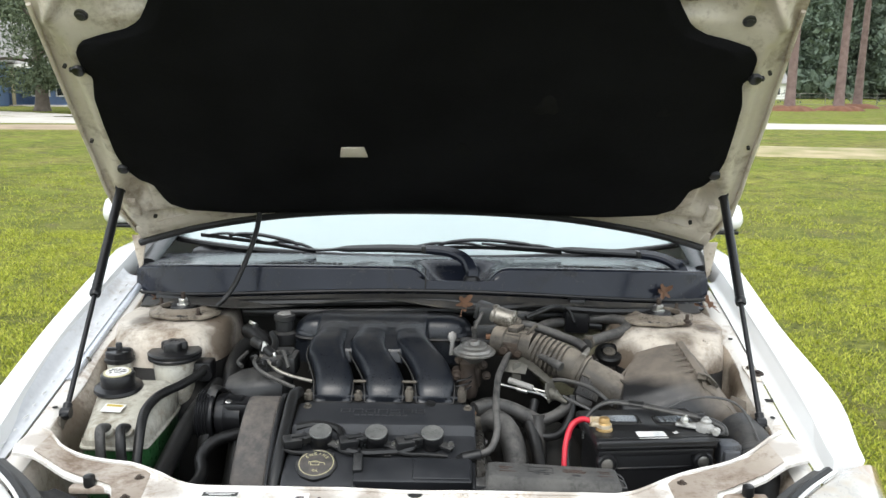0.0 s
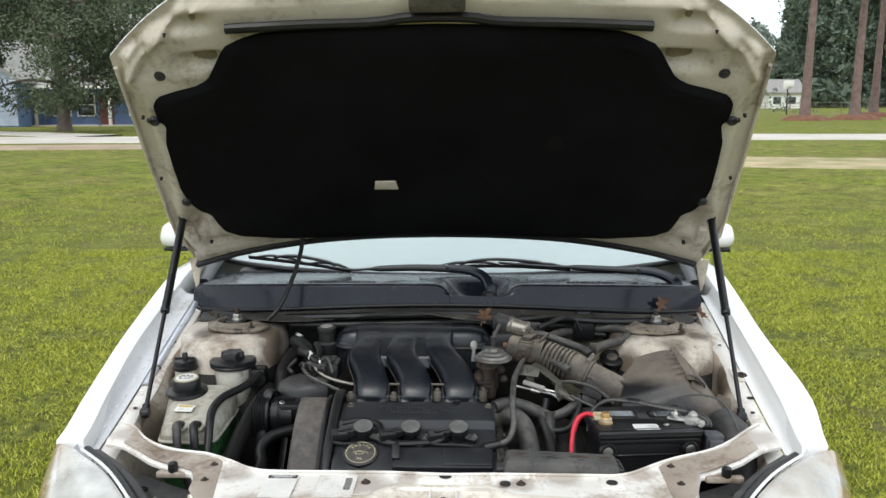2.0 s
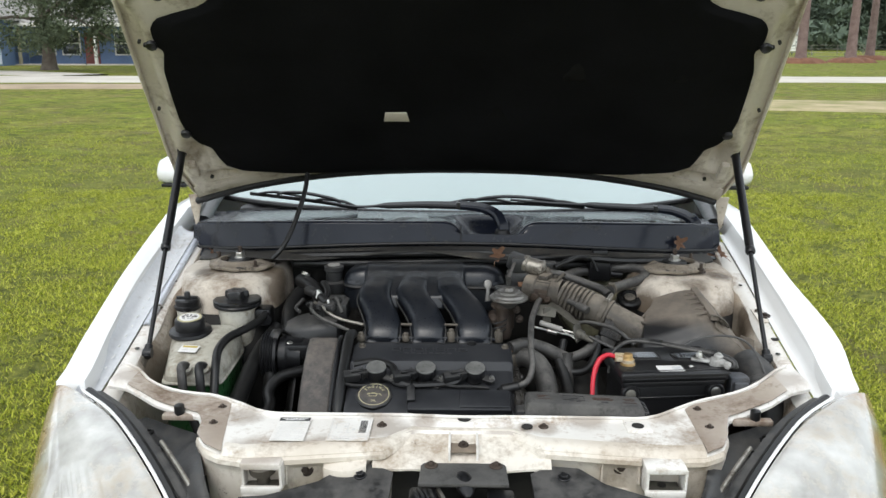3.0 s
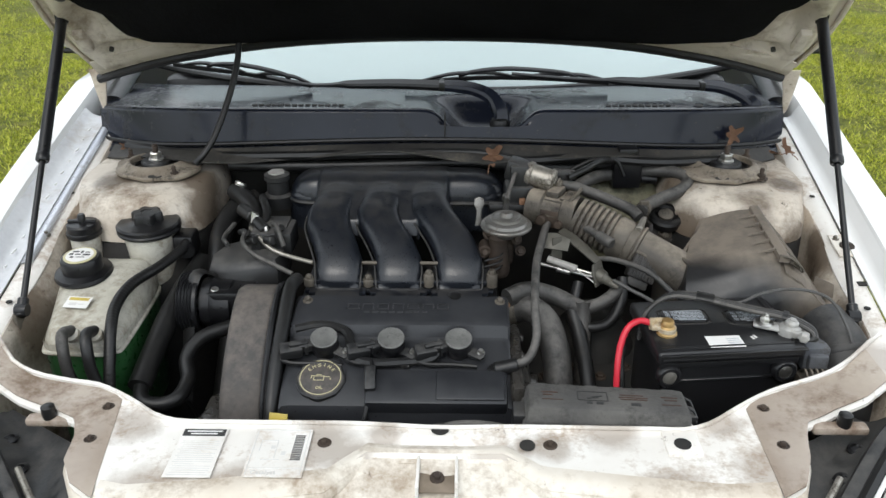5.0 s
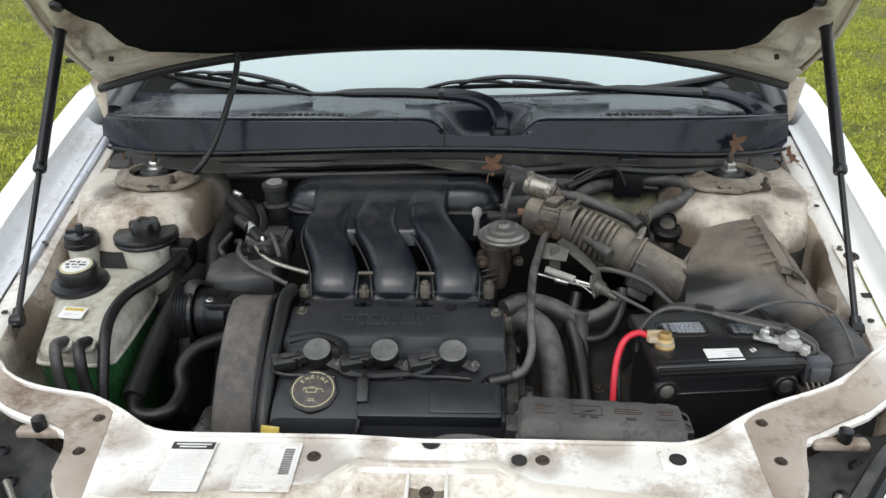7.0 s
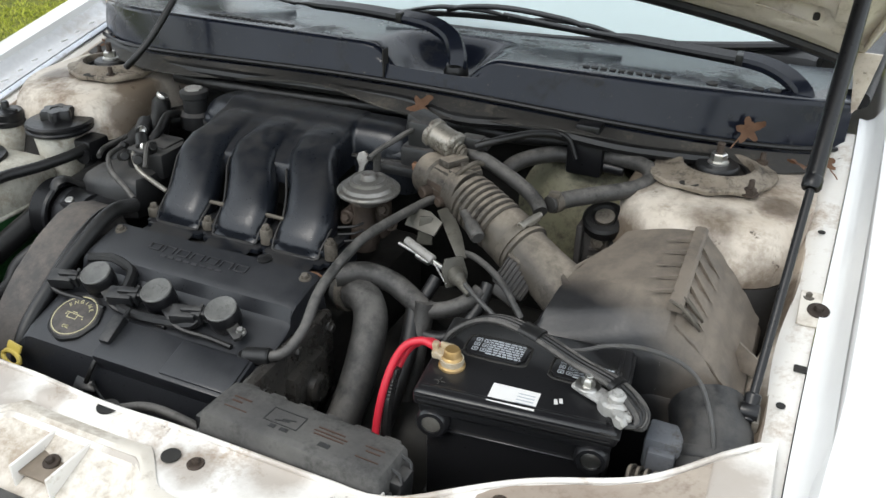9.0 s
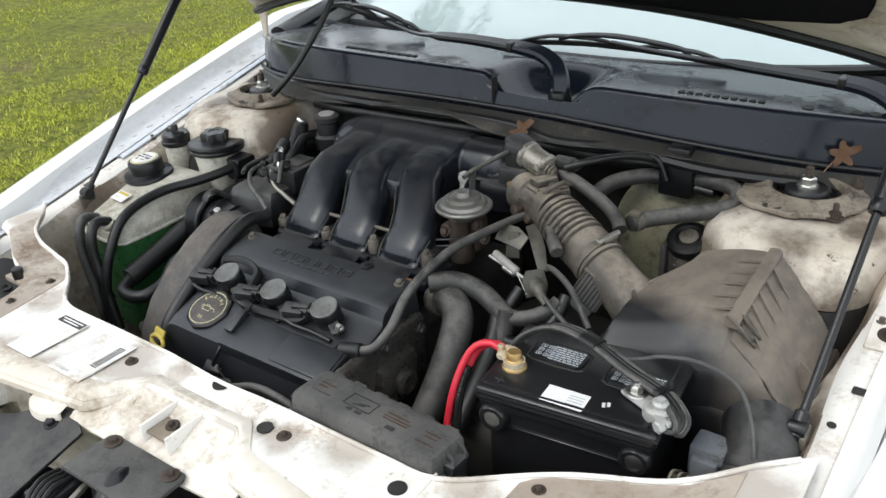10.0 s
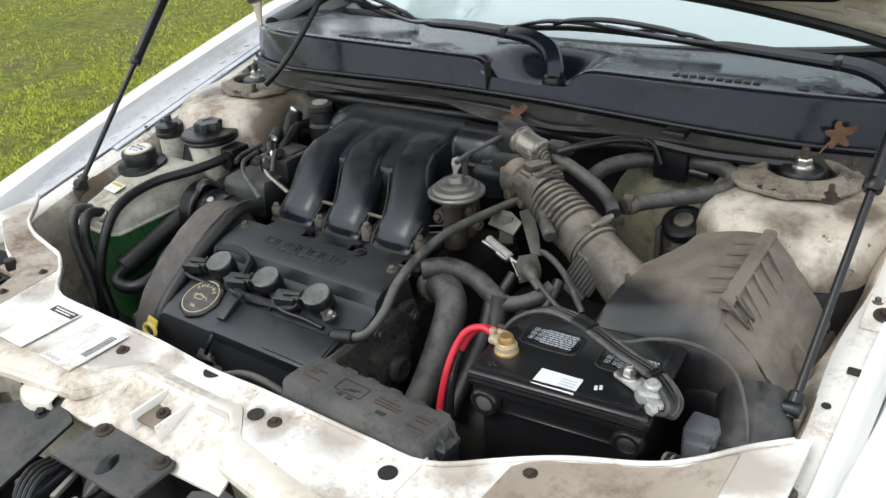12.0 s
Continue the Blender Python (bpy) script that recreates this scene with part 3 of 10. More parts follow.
def ground_mat():
    m = bpy.data.materials.new("lawn_ground")
    m.use_nodes = True
    n, l = m.node_tree.nodes, m.node_tree.links
    b = n["Principled BSDF"]
    co = n.new("ShaderNodeTexCoord").outputs["Object"]

    def noi(sc, det=6, rough=0.6):
        t = n.new("ShaderNodeTexNoise")
        t.inputs["Scale"].default_value, t.inputs["Detail"].default_value, t.inputs["Roughness"].default_value = sc, det, rough
        l.new(co, t.inputs["Vector"])
        return t.outputs["Fac"]

    def ramp(src, a, b_, c1, c2):
        r = n.new("ShaderNodeValToRGB")
        r.color_ramp.elements[0].position, r.color_ramp.elements[1].position = a, b_
        r.color_ramp.elements[0].color, r.color_ramp.elements[1].color = (*c1, 1), (*c2, 1)
        l.new(src, r.inputs["Fac"])
        return r.outputs["Color"]

    def mixc(f, a, b_):
        x = n.new("ShaderNodeMixRGB")
        l.new(f, x.inputs["Fac"])
        l.new(a, x.inputs["Color1"])
        l.new(b_, x.inputs["Color2"])
        return x.outputs["Color"]
    green = ramp(noi(9, 8, 0.7), 0.3, 0.7, (0.11, 0.145, 0.014), (0.245, 0.285, 0.036))
    dry = ramp(noi(40, 4), 0.3, 0.7, (0.19, 0.185, 0.045), (0.29, 0.26, 0.085))
    patch = ramp(noi(0.55, 7, 0.65), 0.42, 0.68, (0, 0, 0), (1, 1, 1))
    col = mixc(patch, green, dry)
    mott = ramp(noi(2.6, 10, 0.78), 0.36, 0.62, (0.34, 0.33, 0.30), (1.2, 1.2, 1.1))
    mul = n.new("ShaderNodeMixRGB")
    mul.blend_type = "MULTIPLY"
    mul.inputs["Fac"].default_value = 1.0
    l.new(col, mul.inputs["Color1"])
    l.new(mott, mul.inputs["Color2"])
    col = mul.outputs["Color"]
    # dark thatch shows between the blades of the longer grass by the car
    far_ = n.new("ShaderNodeVectorMath")
    far_.operation = "LENGTH"
    l.new(co, far_.inputs[0])
    fr = n.new("ShaderNodeMapRange")
    fr.inputs["From Min"].default_value, fr.inputs["From Max"].default_value = 4.0, 15.0
    l.new(far_.outputs["Value"], fr.inputs["Value"])
    thatch = ramp(noi(14, 8, 0.7), 0.35, 0.66, (0.050, 0.062, 0.012), (0.235, 0.245, 0.045))
    col = mixc(fr.outputs["Result"], thatch, col)
    soil = ramp(noi(60, 4), 0.3, 0.7, (0.10, 0.075, 0.045), (0.17, 0.13, 0.08))
    bare = ramp(noi(1.6, 9, 0.75), 0.55, 0.70, (0, 0, 0), (1, 1, 1))
    col = mixc(bare, col, soil)
    l.new(col, b.inputs["Base Color"])
    b.inputs["Roughness"].default_value = 0.9
    b.inputs["Specular IOR Level"].default_value = 0.2
    bp = n.new("ShaderNodeBump")
    bp.inputs["Strength"].default_value, bp.inputs["Distance"].default_value = 0.9, 0.04
    l.new(noi(55, 5), bp.inputs["Height"])
    l.new(bp.outputs["Normal"], b.inputs["Normal"])
    return m


M_LAWN = ground_mat()
bm = bmesh.new()


def axis_steps(lo, hi, n, p):
    return [math.copysign(abs(t) ** p, t) * (hi if t > 0 else -lo) for t in (-1 + 2 * i / n for i in range(n + 1))]


gx, gy = axis_steps(-900, 900, 90, 3), axis_steps(-600, 1500, 90, 3)
gv = [[bm.verts.new((x, y + 2, gz(x, y + 2))) for y in gy] for x in gx]
for i in range(90):
    for j in range(90):
        bm.faces.new((gv[i][j], gv[i + 1][j], gv[i + 1][j + 1], gv[i][j + 1]))
tagged(part("ground", bm, M_LAWN), "mown green lawn with thin dry patches", "lawn", kind="structure")

# grass blades round the car
def blade_mesh(name, label, count, place, h0, h1, w, material, seed):
    rng = np.random.default_rng(seed)
    xy = place(rng, count)
    count = len(xy)
    hgt = rng.uniform(h0, h1, count)
    ang = rng.uniform(0, 2 * np.pi, count)
    lean = rng.uniform(0.4, 1.9, count) * hgt
    la = rng.uniform(0, 2 * np.pi, count)
    z = np.array([gz(a, b) for a, b in xy])
    wd = w * rng.uniform(0.7, 1.4, count)
    vs = np.zeros((count, 3, 3))
    vs[:, 0] = np.stack([xy[:, 0] - np.cos(ang) * wd, xy[:, 1] - np.sin(ang) * wd, z - 0.004], 1)
    vs[:, 1] = np.stack([xy[:, 0] + np.cos(ang) * wd, xy[:, 1] + np.sin(ang) * wd, z - 0.004], 1)
    vs[:, 2] = np.stack([xy[:, 0] + np.cos(la) * lean, xy[:, 1] + np.sin(la) * lean, z + hgt], 1)
    me = bpy.data.meshes.new(name)
    me.from_pydata(vs.reshape(-1, 3).tolist(), [], np.arange(count * 3).reshape(-1, 3).tolist())
    me.materials.append(material)
    return tagged(new(name, me), label, "grass", kind="stuff")


def leafy(name, stops, rough=0.6, trans=0.25):
    m = bpy.data.materials.new(name)
    m.use_nodes = True
    n, l = m.node_tree.nodes, m.node_tree.links
    b = n["Principled BSDF"]
    g = n.new("ShaderNodeNewGeometry")
    r = n.new("ShaderNodeValToRGB")
    while len(r.color_ramp.elements) < len(stops):
        r.color_ramp.elements.new(0.5)
    for i, c in enumerate(stops):
        r.color_ramp.elements[i].position, r.color_ramp.elements[i].color = i / (len(stops) - 1), (*c, 1)
    l.new(g.outputs["Random Per Island"], r.inputs["Fac"])
    l.new(r.outputs["Color"], b.inputs["Base Color"])
    b.inputs["Roughness"].default_value = rough
    b.inputs["Specular IOR Level"].default_value = 0.25
    b.inputs["Subsurface Weight"].default_value = 0.0
    return m


M_GRASS = leafy("grass_blade", [(0.110, 0.147, 0.011), (0.295, 0.345, 0.027), (0.475, 0.505, 0.053), (0.535, 0.515, 0.105)])


def around(rng, count):
    y = -5 + 24 * rng.uniform(0, 1, count) ** 1.25
    x = rng.uniform(-1, 1, count) * (5.5 + 0.62 * (y + 5))
    keep = ~((np.abs(x) < 0.95) & (y > -0.35) & (y < 4.85))
    edge = np.minimum(np.minimum((y + 5) / 3, (19 - y) / 8), (5.5 + 0.62 * (y + 5) - np.abs(x)) / 3)
    keep &= rng.uniform(0, 1, count) < edge
    clump = np.array([noise.noise(Vector((a * 0.9, b * 0.9, 3))) + 0.8 * noise.noise(Vector((a * 3.4, b * 3.4, 5))) for a, b in zip(x, y)])
    keep &= clump + rng.uniform(-0.32, 0.60, count) > -0.02
    return np.stack([x, y], 1)[keep]


def beside(rng, count):
    y = rng.uniform(-0.6, 7.5, count)
    x = np.where(rng.uniform(0, 1, count) < 0.5, -1, 1) * (0.93 + 3.6 * rng.uniform(0, 1, count) ** 1.3)
    clump = np.array([noise.noise(Vector((a * 3, b * 3, 1))) + 0.6 * noise.noise(Vector((a * 11, b * 11, 7))) for a, b in zip(x, y)])
    return np.stack([x, y], 1)[clump + rng.uniform(-0.30, 0.55, count) > 0.02]


blade_mesh("matted_grass", "thick matted lawn grass beside the car", 560000, beside, 0.008, 0.027, 0.0026, M_GRASS, 21)
blade_mesh("grass", "short ragged green lawn grass", 700000, around, 0.010, 0.034, 0.0034, M_GRASS, 3)


def strip(name, label, cat, pts, wid, material, lift=0.05):
    """A flat band on the ground along a centre line."""
    bm = bmesh.new()
    path = smooth_path([(x, y, 0) for x, y in pts], 8)
    rings = []
    for i, p in enumerate(path):
        t = (path[min(i + 1, len(path) - 1)] - path[max(i - 1, 0)]).normalized()
        nn = V(-t.y, t.x, 0)
        row = []
        for k in range(7):
            o = (k / 3 - 1) * wid / 2 * (1 + 0.10 * noise.noise(Vector((i * 0.7, k * 3.0, wid))))
            q = p + nn * o
            row.append((q.x, q.y, gz(q.x, q.y) + lift * (1 if 0 < k < 6 else -1)))
        rings.append(row)
    ring_loft(bm, rings, closed=False, caps=False)
    return tagged(part(name, bm, material), label, cat, kind="structure")


M_ROAD = mat("pale_concrete_road", (0.42, 0.385, 0.335), (0.52, 0.485, 0.43), 0.85, scale=0.6, fine=8, bump=0.1)
M_DIRT = mat("tan_bare_dirt", (0.25, 0.19, 0.125), (0.36, 0.28, 0.19), 0.95, scale=0.8, fine=10, bump=0.3)
M_SAND = mat("patchy_sand_and_thatch", (0.19, 0.185, 0.055), (0.44, 0.345, 0.215), 0.95, scale=1.1, fine=9, bump=0.3)
M_MULCH = mat("red_brown_mulch", (0.13, 0.055, 0.03), (0.20, 0.09, 0.05), 0.95, scale=2, fine=14, bump=0.5, dist=0.03)
strip("road", "pale concrete road across the lawn", "road", [(-70, 34.5), (-40, 34.5), (-18, 33.8), (0, 34), (12, 35.2), (24, 34.5), (70, 33)], 6.6, M_ROAD)
strip("dirt_verge", "bare tan dirt strip along the road", "verge", [(-60, 26.8), (-30, 27.0), (-15, 27.8), (-6, 28.5)], 3.2, M_DIRT)
strip("driveway", "pale driveway apron by the blue house", "driveway", [(-33, 47), (-27, 43), (-22, 40), (-17, 37)], 3.2, M_ROAD, 0.07)
strip("sand_patch", "worn sandy patch in the lawn", "bare patch", [(5.0, 21.0), (8, 20.3), (12, 19.6), (18, 18.8)], 4.4, M_SAND, 0.035)


# ---------------------------------------------------------------- trees
M_BARK = mat("grey_brown_bark", (0.10, 0.08, 0.065), (0.17, 0.14, 0.12), 0.95, scale=3, fine=14, bump=0.8, dist=0.03)
M_PINEBARK = mat("pinkish_grey_pine_bark", (0.15, 0.10, 0.09), (0.22, 0.155, 0.14), 0.95, scale=2.5, fine=10, bump=0.8, dist=0.04)
M_OAKLEAF = leafy("oak_foliage", [(0.045, 0.062, 0.036), (0.07, 0.092, 0.052), (0.10, 0.125, 0.072), (0.14, 0.165, 0.10)])
# woodland and far leaves: greyed and lightened, distance haze put into the colour
M_WOODLEAF = leafy("hazed_woodland_foliage", [(0.105, 0.140, 0.105), (0.12, 0.158, 0.118), (0.135, 0.175, 0.13), (0.155, 0.195, 0.145)])
M_FARLEAF = leafy("far_haze_tinted_foliage", [(0.14, 0.17, 0.14), (0.18, 0.215, 0.175), (0.23, 0.265, 0.22)])
M_PINELEAF = leafy("pine_foliage", [(0.03, 0.06, 0.025), (0.05, 0.085, 0.035), (0.07, 0.11, 0.045)])


def leaf_cloud(name, clumps, per, size, material, seed, parent=None, flat=1.0, core=0):
    """Small leaf pieces scattered inside clumps (x, y, z, r)."""
    rng = np.random.default_rng(seed)
    C = np.array(clumps, float)
    idx = np.repeat(np.arange(len(C)), per)
    d = rng.normal(size=(len(idx), 3))
    d /= np.linalg.norm(d, axis=1, keepdims=True)
    rad = C[idx, 3] * rng.uniform(0.35, 1.05, len(idx))
    inner = (np.arange(len(idx)) % per) < core
    rad = np.where(inner, C[idx, 3] * rng.uniform(0.1, 0.55, len(idx)), rad)
    p = C[idx, :3] + d * rad[:, None] * np.array([1, 1, flat])
    a = rng.normal(size=(len(idx), 3))
    a /= np.linalg.norm(a, axis=1, keepdims=True)
    b = np.cross(a, rng.normal(size=(len(idx), 3)))
    b /= np.linalg.norm(b, axis=1, keepdims=True)
    s = size * rng.uniform(0.5, 1.4, (len(idx), 1))
    s = np.where(inner[:, None], C[idx, 3][:, None] * 0.36, s)
    q = np.stack([p - a * s, p + b * s * 0.45, p + a * s, p - b * s * 0.45], 1)
    me = bpy.data.meshes.new(name)
    me.from_pydata(q.reshape(-1, 3).tolist(), [], np.arange(len(idx) * 4).reshape(-1, 4).tolist())
    me.materials.append(material)
    ob = new(name, me)
    if parent:
        ob.parent = parent
    return ob


def broad_tree(x, y, h, spread, trunk_r, seed, label, name="oak_tree", droop=0.22, leaves=130, clear=0.2):
    t = thing(name, label, "tree")
    rnd = random.Random(seed)
    z0 = gz(x, y) - 0.1
    bm = bmesh.new()
    top = V(x + rnd.uniform(-0.3, 0.3), y, z0 + h * 0.75)
    tube(bm, [(x, y, z0), (x + 0.03, y, z0 + h * 0.1), (x - 0.1, y, z0 + h * 0.3), top], trunk_r, 12, 6, rf=lambda k: (1.5 - 1.4 * k) if k < 0.1 else 1.36 - 1.22 * k)
    part("trunk", bm, M_BARK, t)
    clumps = []
    for i in range(16):
        a, k = rnd.uniform(0, 6.28), rnd.uniform(0.18, 0.75)
        b0 = V(x, y, z0 + h * k * 0.95)
        ln = spread * rnd.uniform(0.55, 1.0) * (1.1 - 0.7 * abs(k - 0.4))
        tip = b0 + V(math.cos(a) * ln, math.sin(a) * ln, h * rnd.uniform(-droop * 0.6, 0.22))
        bm = bmesh.new()
        tube(bm, [b0, b0.lerp(tip, 0.4) + V(0, 0, h * 0.05), tip], trunk_r * 0.34, 7, 5, rf=lambda q: 1 - 0.85 * q)
        part("limb", bm, M_BARK, t)
        for j in range(9):
            q = rnd.uniform(0.35, 1.08)
            c = b0.lerp(tip, q) + V(rnd.gauss(0, 1), rnd.gauss(0, 1), rnd.gauss(0, 0.8)) * spread * 0.14
            if c.z > z0 + h * clear:
                clumps.append((c.x, c.y, c.z, spread * rnd.uniform(0.07, 0.2)))
    for i in range(22):
        a, r = rnd.uniform(0, 6.28), rnd.uniform(0, 0.5) * spread
        clumps.append((x + math.cos(a) * r, y + math.sin(a) * r, z0 + h * rnd.uniform(0.6, 1.0), spread * rnd.uniform(0.1, 0.22)))
    leaf_cloud("crown", clumps, leaves, 0.10, M_OAKLEAF, seed, t)
    return t


broad_tree(-22.2, 44.5, 11.5, 6.2, 0.33, 4, "spreading dark green oak in front of a blue house", leaves=300, clear=0.13)
broad_tree(-12.5, 4.5, 13.5, 4.6, 0.34, 19, "tall green shade tree standing beside the lawn", name="shade_tree", leaves=170, clear=0.3)
broad_tree(-27.5, 39.5, 10.5, 4.6, 0.3, 11, "dense dark green yard tree", leaves=190, clear=0.34)


def pine(x, y, r, seed, h=24):
    t = thing("pine_tree", "tall straight pine with a bare trunk", "tree", group="roadside pines")
    rnd = random.Random(seed)
    z0 = gz(x, y) - 0.1
    bm = bmesh.new()
    tube(bm, [(x, y, z0), (x + 0.06, y, z0 + h * 0.2), (x + 0.25, y, z0 + h * 0.6), (x + 0.2, y, z0 + h)], r, 14, 6, rf=lambda k: 1.35 - 4 * k if k < 0.06 else 1.12 - 0.85 * k)
    part("trunk", bm, M_PINEBARK, t)
    cl = []
    for i in range(26):
        a, k = rnd.uniform(0, 6.28), rnd.uniform(0.5, 1.0)
        ln = (1.15 - k) * 7 + 0.8
        tip = V(x + math.cos(a) * ln, y + math.sin(a) * ln, z0 + h * k + rnd.uniform(-0.5, 1.2))
        bm = bmesh.new()
        tube(bm, [(x + 0.2, y, z0 + h * k), tip], 0.06, 6, 3, rf=lambda q: 1 - 0.7 * q)
        part("limb", bm, M_PINEBARK, t)
        for j in range(4):
            c = V(x, y, z0 + h * k).lerp(tip, rnd.uniform(0.5, 1.05))
            cl.append((c.x, c.y, c.z, rnd.uniform(0.5, 1.0)))
    leaf_cloud("crown", cl, 60, 0.3, M_PINELEAF, seed, t, flat=0.6)
    mound = thing("mulch_mound", "low mound of red brown mulch round a pine", "mulch", group="mulch mounds")
    for k in range(5):
        a = seed + k * 1.3
        q = (x + 0.75 * math.cos(a), y + 0.7 * math.sin(a))
        bm = bmesh.new()
        lathe(bm, [(1.1, -0.05), (0.9, 0.14), (0.6, 0.30), (0.25, 0.40), (0.001, 0.42)], (q[0], q[1], gz(*q)), (0, 0, 1), 20, lambda w: 1 + 0.14 * math.sin(3 * w + seed + k) + 0.07 * math.sin(7 * w))
        part("mulch_hump", bm, M_MULCH, mound)
    return t


for px, py, pr, sd in ((25.5, 63.5, 0.36, 1), (30.1, 65.5, 0.36, 2), (36.5, 76, 0.36, 5), (-14, 86, 0.36, 3), (45, 84, 0.36, 7)):
    pine(px, py, pr, sd)


def woods(name, label, spots, seed, h0, h1, size, per, mat_):
    """A far belt of woodland: trunks and clumped foliage in one object of stuff."""
    rnd = random.Random(seed)
    cl = []
    for x, y in spots:
        h = rnd.uniform(h0, h1)
        z0 = gz(x, y)
        for j in range(15):
            k = rnd.uniform(0.05, 1.0)
            r = h * 0.26 * (1.15 - k * 0.75)
            a = rnd.uniform(0, 6.28)
            cl.append((x + math.cos(a) * r * rnd.random() * 1.2, y + math.sin(a) * r * rnd.random(), z0 + h * k, h * rnd.uniform(0.07, 0.15)))
    ob = leaf_cloud(name, cl, per, size, mat_, seed, core=30)
    return tagged(ob, label, "woods", kind="stuff")


rw = random.Random(77)
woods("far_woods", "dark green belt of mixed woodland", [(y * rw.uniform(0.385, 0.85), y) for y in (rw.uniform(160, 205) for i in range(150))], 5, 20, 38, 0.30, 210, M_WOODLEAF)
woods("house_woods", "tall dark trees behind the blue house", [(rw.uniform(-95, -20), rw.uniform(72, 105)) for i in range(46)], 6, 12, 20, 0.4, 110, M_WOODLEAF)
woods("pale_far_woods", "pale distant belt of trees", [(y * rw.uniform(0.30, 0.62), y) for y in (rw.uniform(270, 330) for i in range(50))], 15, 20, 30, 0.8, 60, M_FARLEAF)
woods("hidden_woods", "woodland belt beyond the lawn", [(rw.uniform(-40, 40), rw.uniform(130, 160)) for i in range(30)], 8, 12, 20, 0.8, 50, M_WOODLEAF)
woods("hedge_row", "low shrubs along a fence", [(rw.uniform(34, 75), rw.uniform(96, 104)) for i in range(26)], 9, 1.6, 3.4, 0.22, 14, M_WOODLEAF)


# ---------------------------------------------------------------- houses and yard things
M_SIDING = mat("pale_blue_lap_siding", (0.40, 0.46, 0.58), (0.48, 0.54, 0.66), 0.7, scale=1, fine=10, bump=0.1, per_piece=0.06)
M_BLUEWALL = mat("blue_painted_wall", (0.11, 0.17, 0.30), (0.14, 0.21, 0.35), 0.7, scale=1, fine=10, bump=0.1)
M_SHINGLE = mat("grey_shingle_roof", (0.24, 0.23, 0.22), (0.32, 0.31, 0.29), 0.95, scale=2, fine=12, bump=0.4, dist=0.02)
M_TRIM = mat("white_painted_trim", (0.72, 0.71, 0.67), (0.78, 0.77, 0.74), 0.6, scale=2, fine=20, bump=0.05)
M_REDDOOR = mat("dull_red_door", (0.17, 0.05, 0.045), (0.22, 0.07, 0.06), 0.6, scale=3, fine=20, bump=0.05)
M_WINDOW = mat("dark_house_window", (0.02, 0.024, 0.03), (0.03, 0.035, 0.04), 0.08, bump=0, vary=0.03)
M_BIN = mat("dark_bin_plastic", (0.03, 0.035, 0.045), (0.045, 0.05, 0.06), 0.5, bump=0.1)
M_POST = mat("tan_wood_post", (0.42, 0.36, 0.25), (0.52, 0.45, 0.32), 0.8, bump=0.2)

house = thing("house", "two-storey blue house with a porch and grey roof", "house")
HX, HY = -27.6, 56.0
hz = gz(HX, HY)
bm = bmesh.new()
rbox(bm, HX - 1.5, HX + 13, HY, HY + 8, hz - 0.3, hz + 3.0, 0)
part("wall", bm, M_BLUEWALL, house, "blue porch wall")
bm = bmesh.new()
rbox(bm, HX - 9, HX - 1.5, HY - 3.4, HY + 8, hz - 0.3, hz + 2.9, 0)
wing_wall = part("wall", bm, M_BLUEWALL, house, "pale blue gabled wing")
for i in range(19):
    bm = bmesh.new()
    z = hz + 0.05 + i * 0.16
    half = 4.2
    prism(bm, [(0, 0), (7.5, 0), (7.5, 0.15), (0, 0.15)], (HX - 9, HY - 3.42, z), (1, 0, 0), (0, -0.12, 1), 0.03)
    part("siding_board", bm, M_SIDING, wing_wall)
for i in range(14):
    z = hz + 3.1 + i * 0.18
    w = 7.5 * (1 - i / 14.5)
    bm = bmesh.new()
    prism(bm, [(-w / 2, 0), (w / 2, 0), (w / 2 - 0.22, 0.17), (-w / 2 + 0.22, 0.17)], (HX - 5.25, HY - 3.42, z), (1, 0, 0), (0, -0.12, 1), 0.03)
    part("siding_board", bm, M_SIDING, wing_wall)
bm = bmesh.new()
prism(bm, [(-4.3, 0), (0, 3.0), (4.3, 0), (4.3, -0.25), (0, 2.72), (-4.3, -0.25)], (HX - 5.25, HY - 3.9, hz + 3.0), (1, 0, 0), (0, 0, 1), -12.2)
part("roof", bm, M_SHINGLE, house, "grey shingled gable roof")
bm = bmesh.new()
prism(bm, [(0, 0), (6.5, 3.6), (6.5, 3.3), (0, -0.25)], (HX - 1.5, HY - 1.9, hz + 2.7), (0, 1, 0), (0, 0, 1), 15.0)
part("roof", bm, M_SHINGLE, house, "grey shingled main roof")
bm = bmesh.new()
rbox(bm, HX - 1.6, HX + 13.6, HY - 1.98, HY - 1.9, hz + 2.42, hz + 2.66, 0.01)
part("fascia", bm, M_TRIM, house)
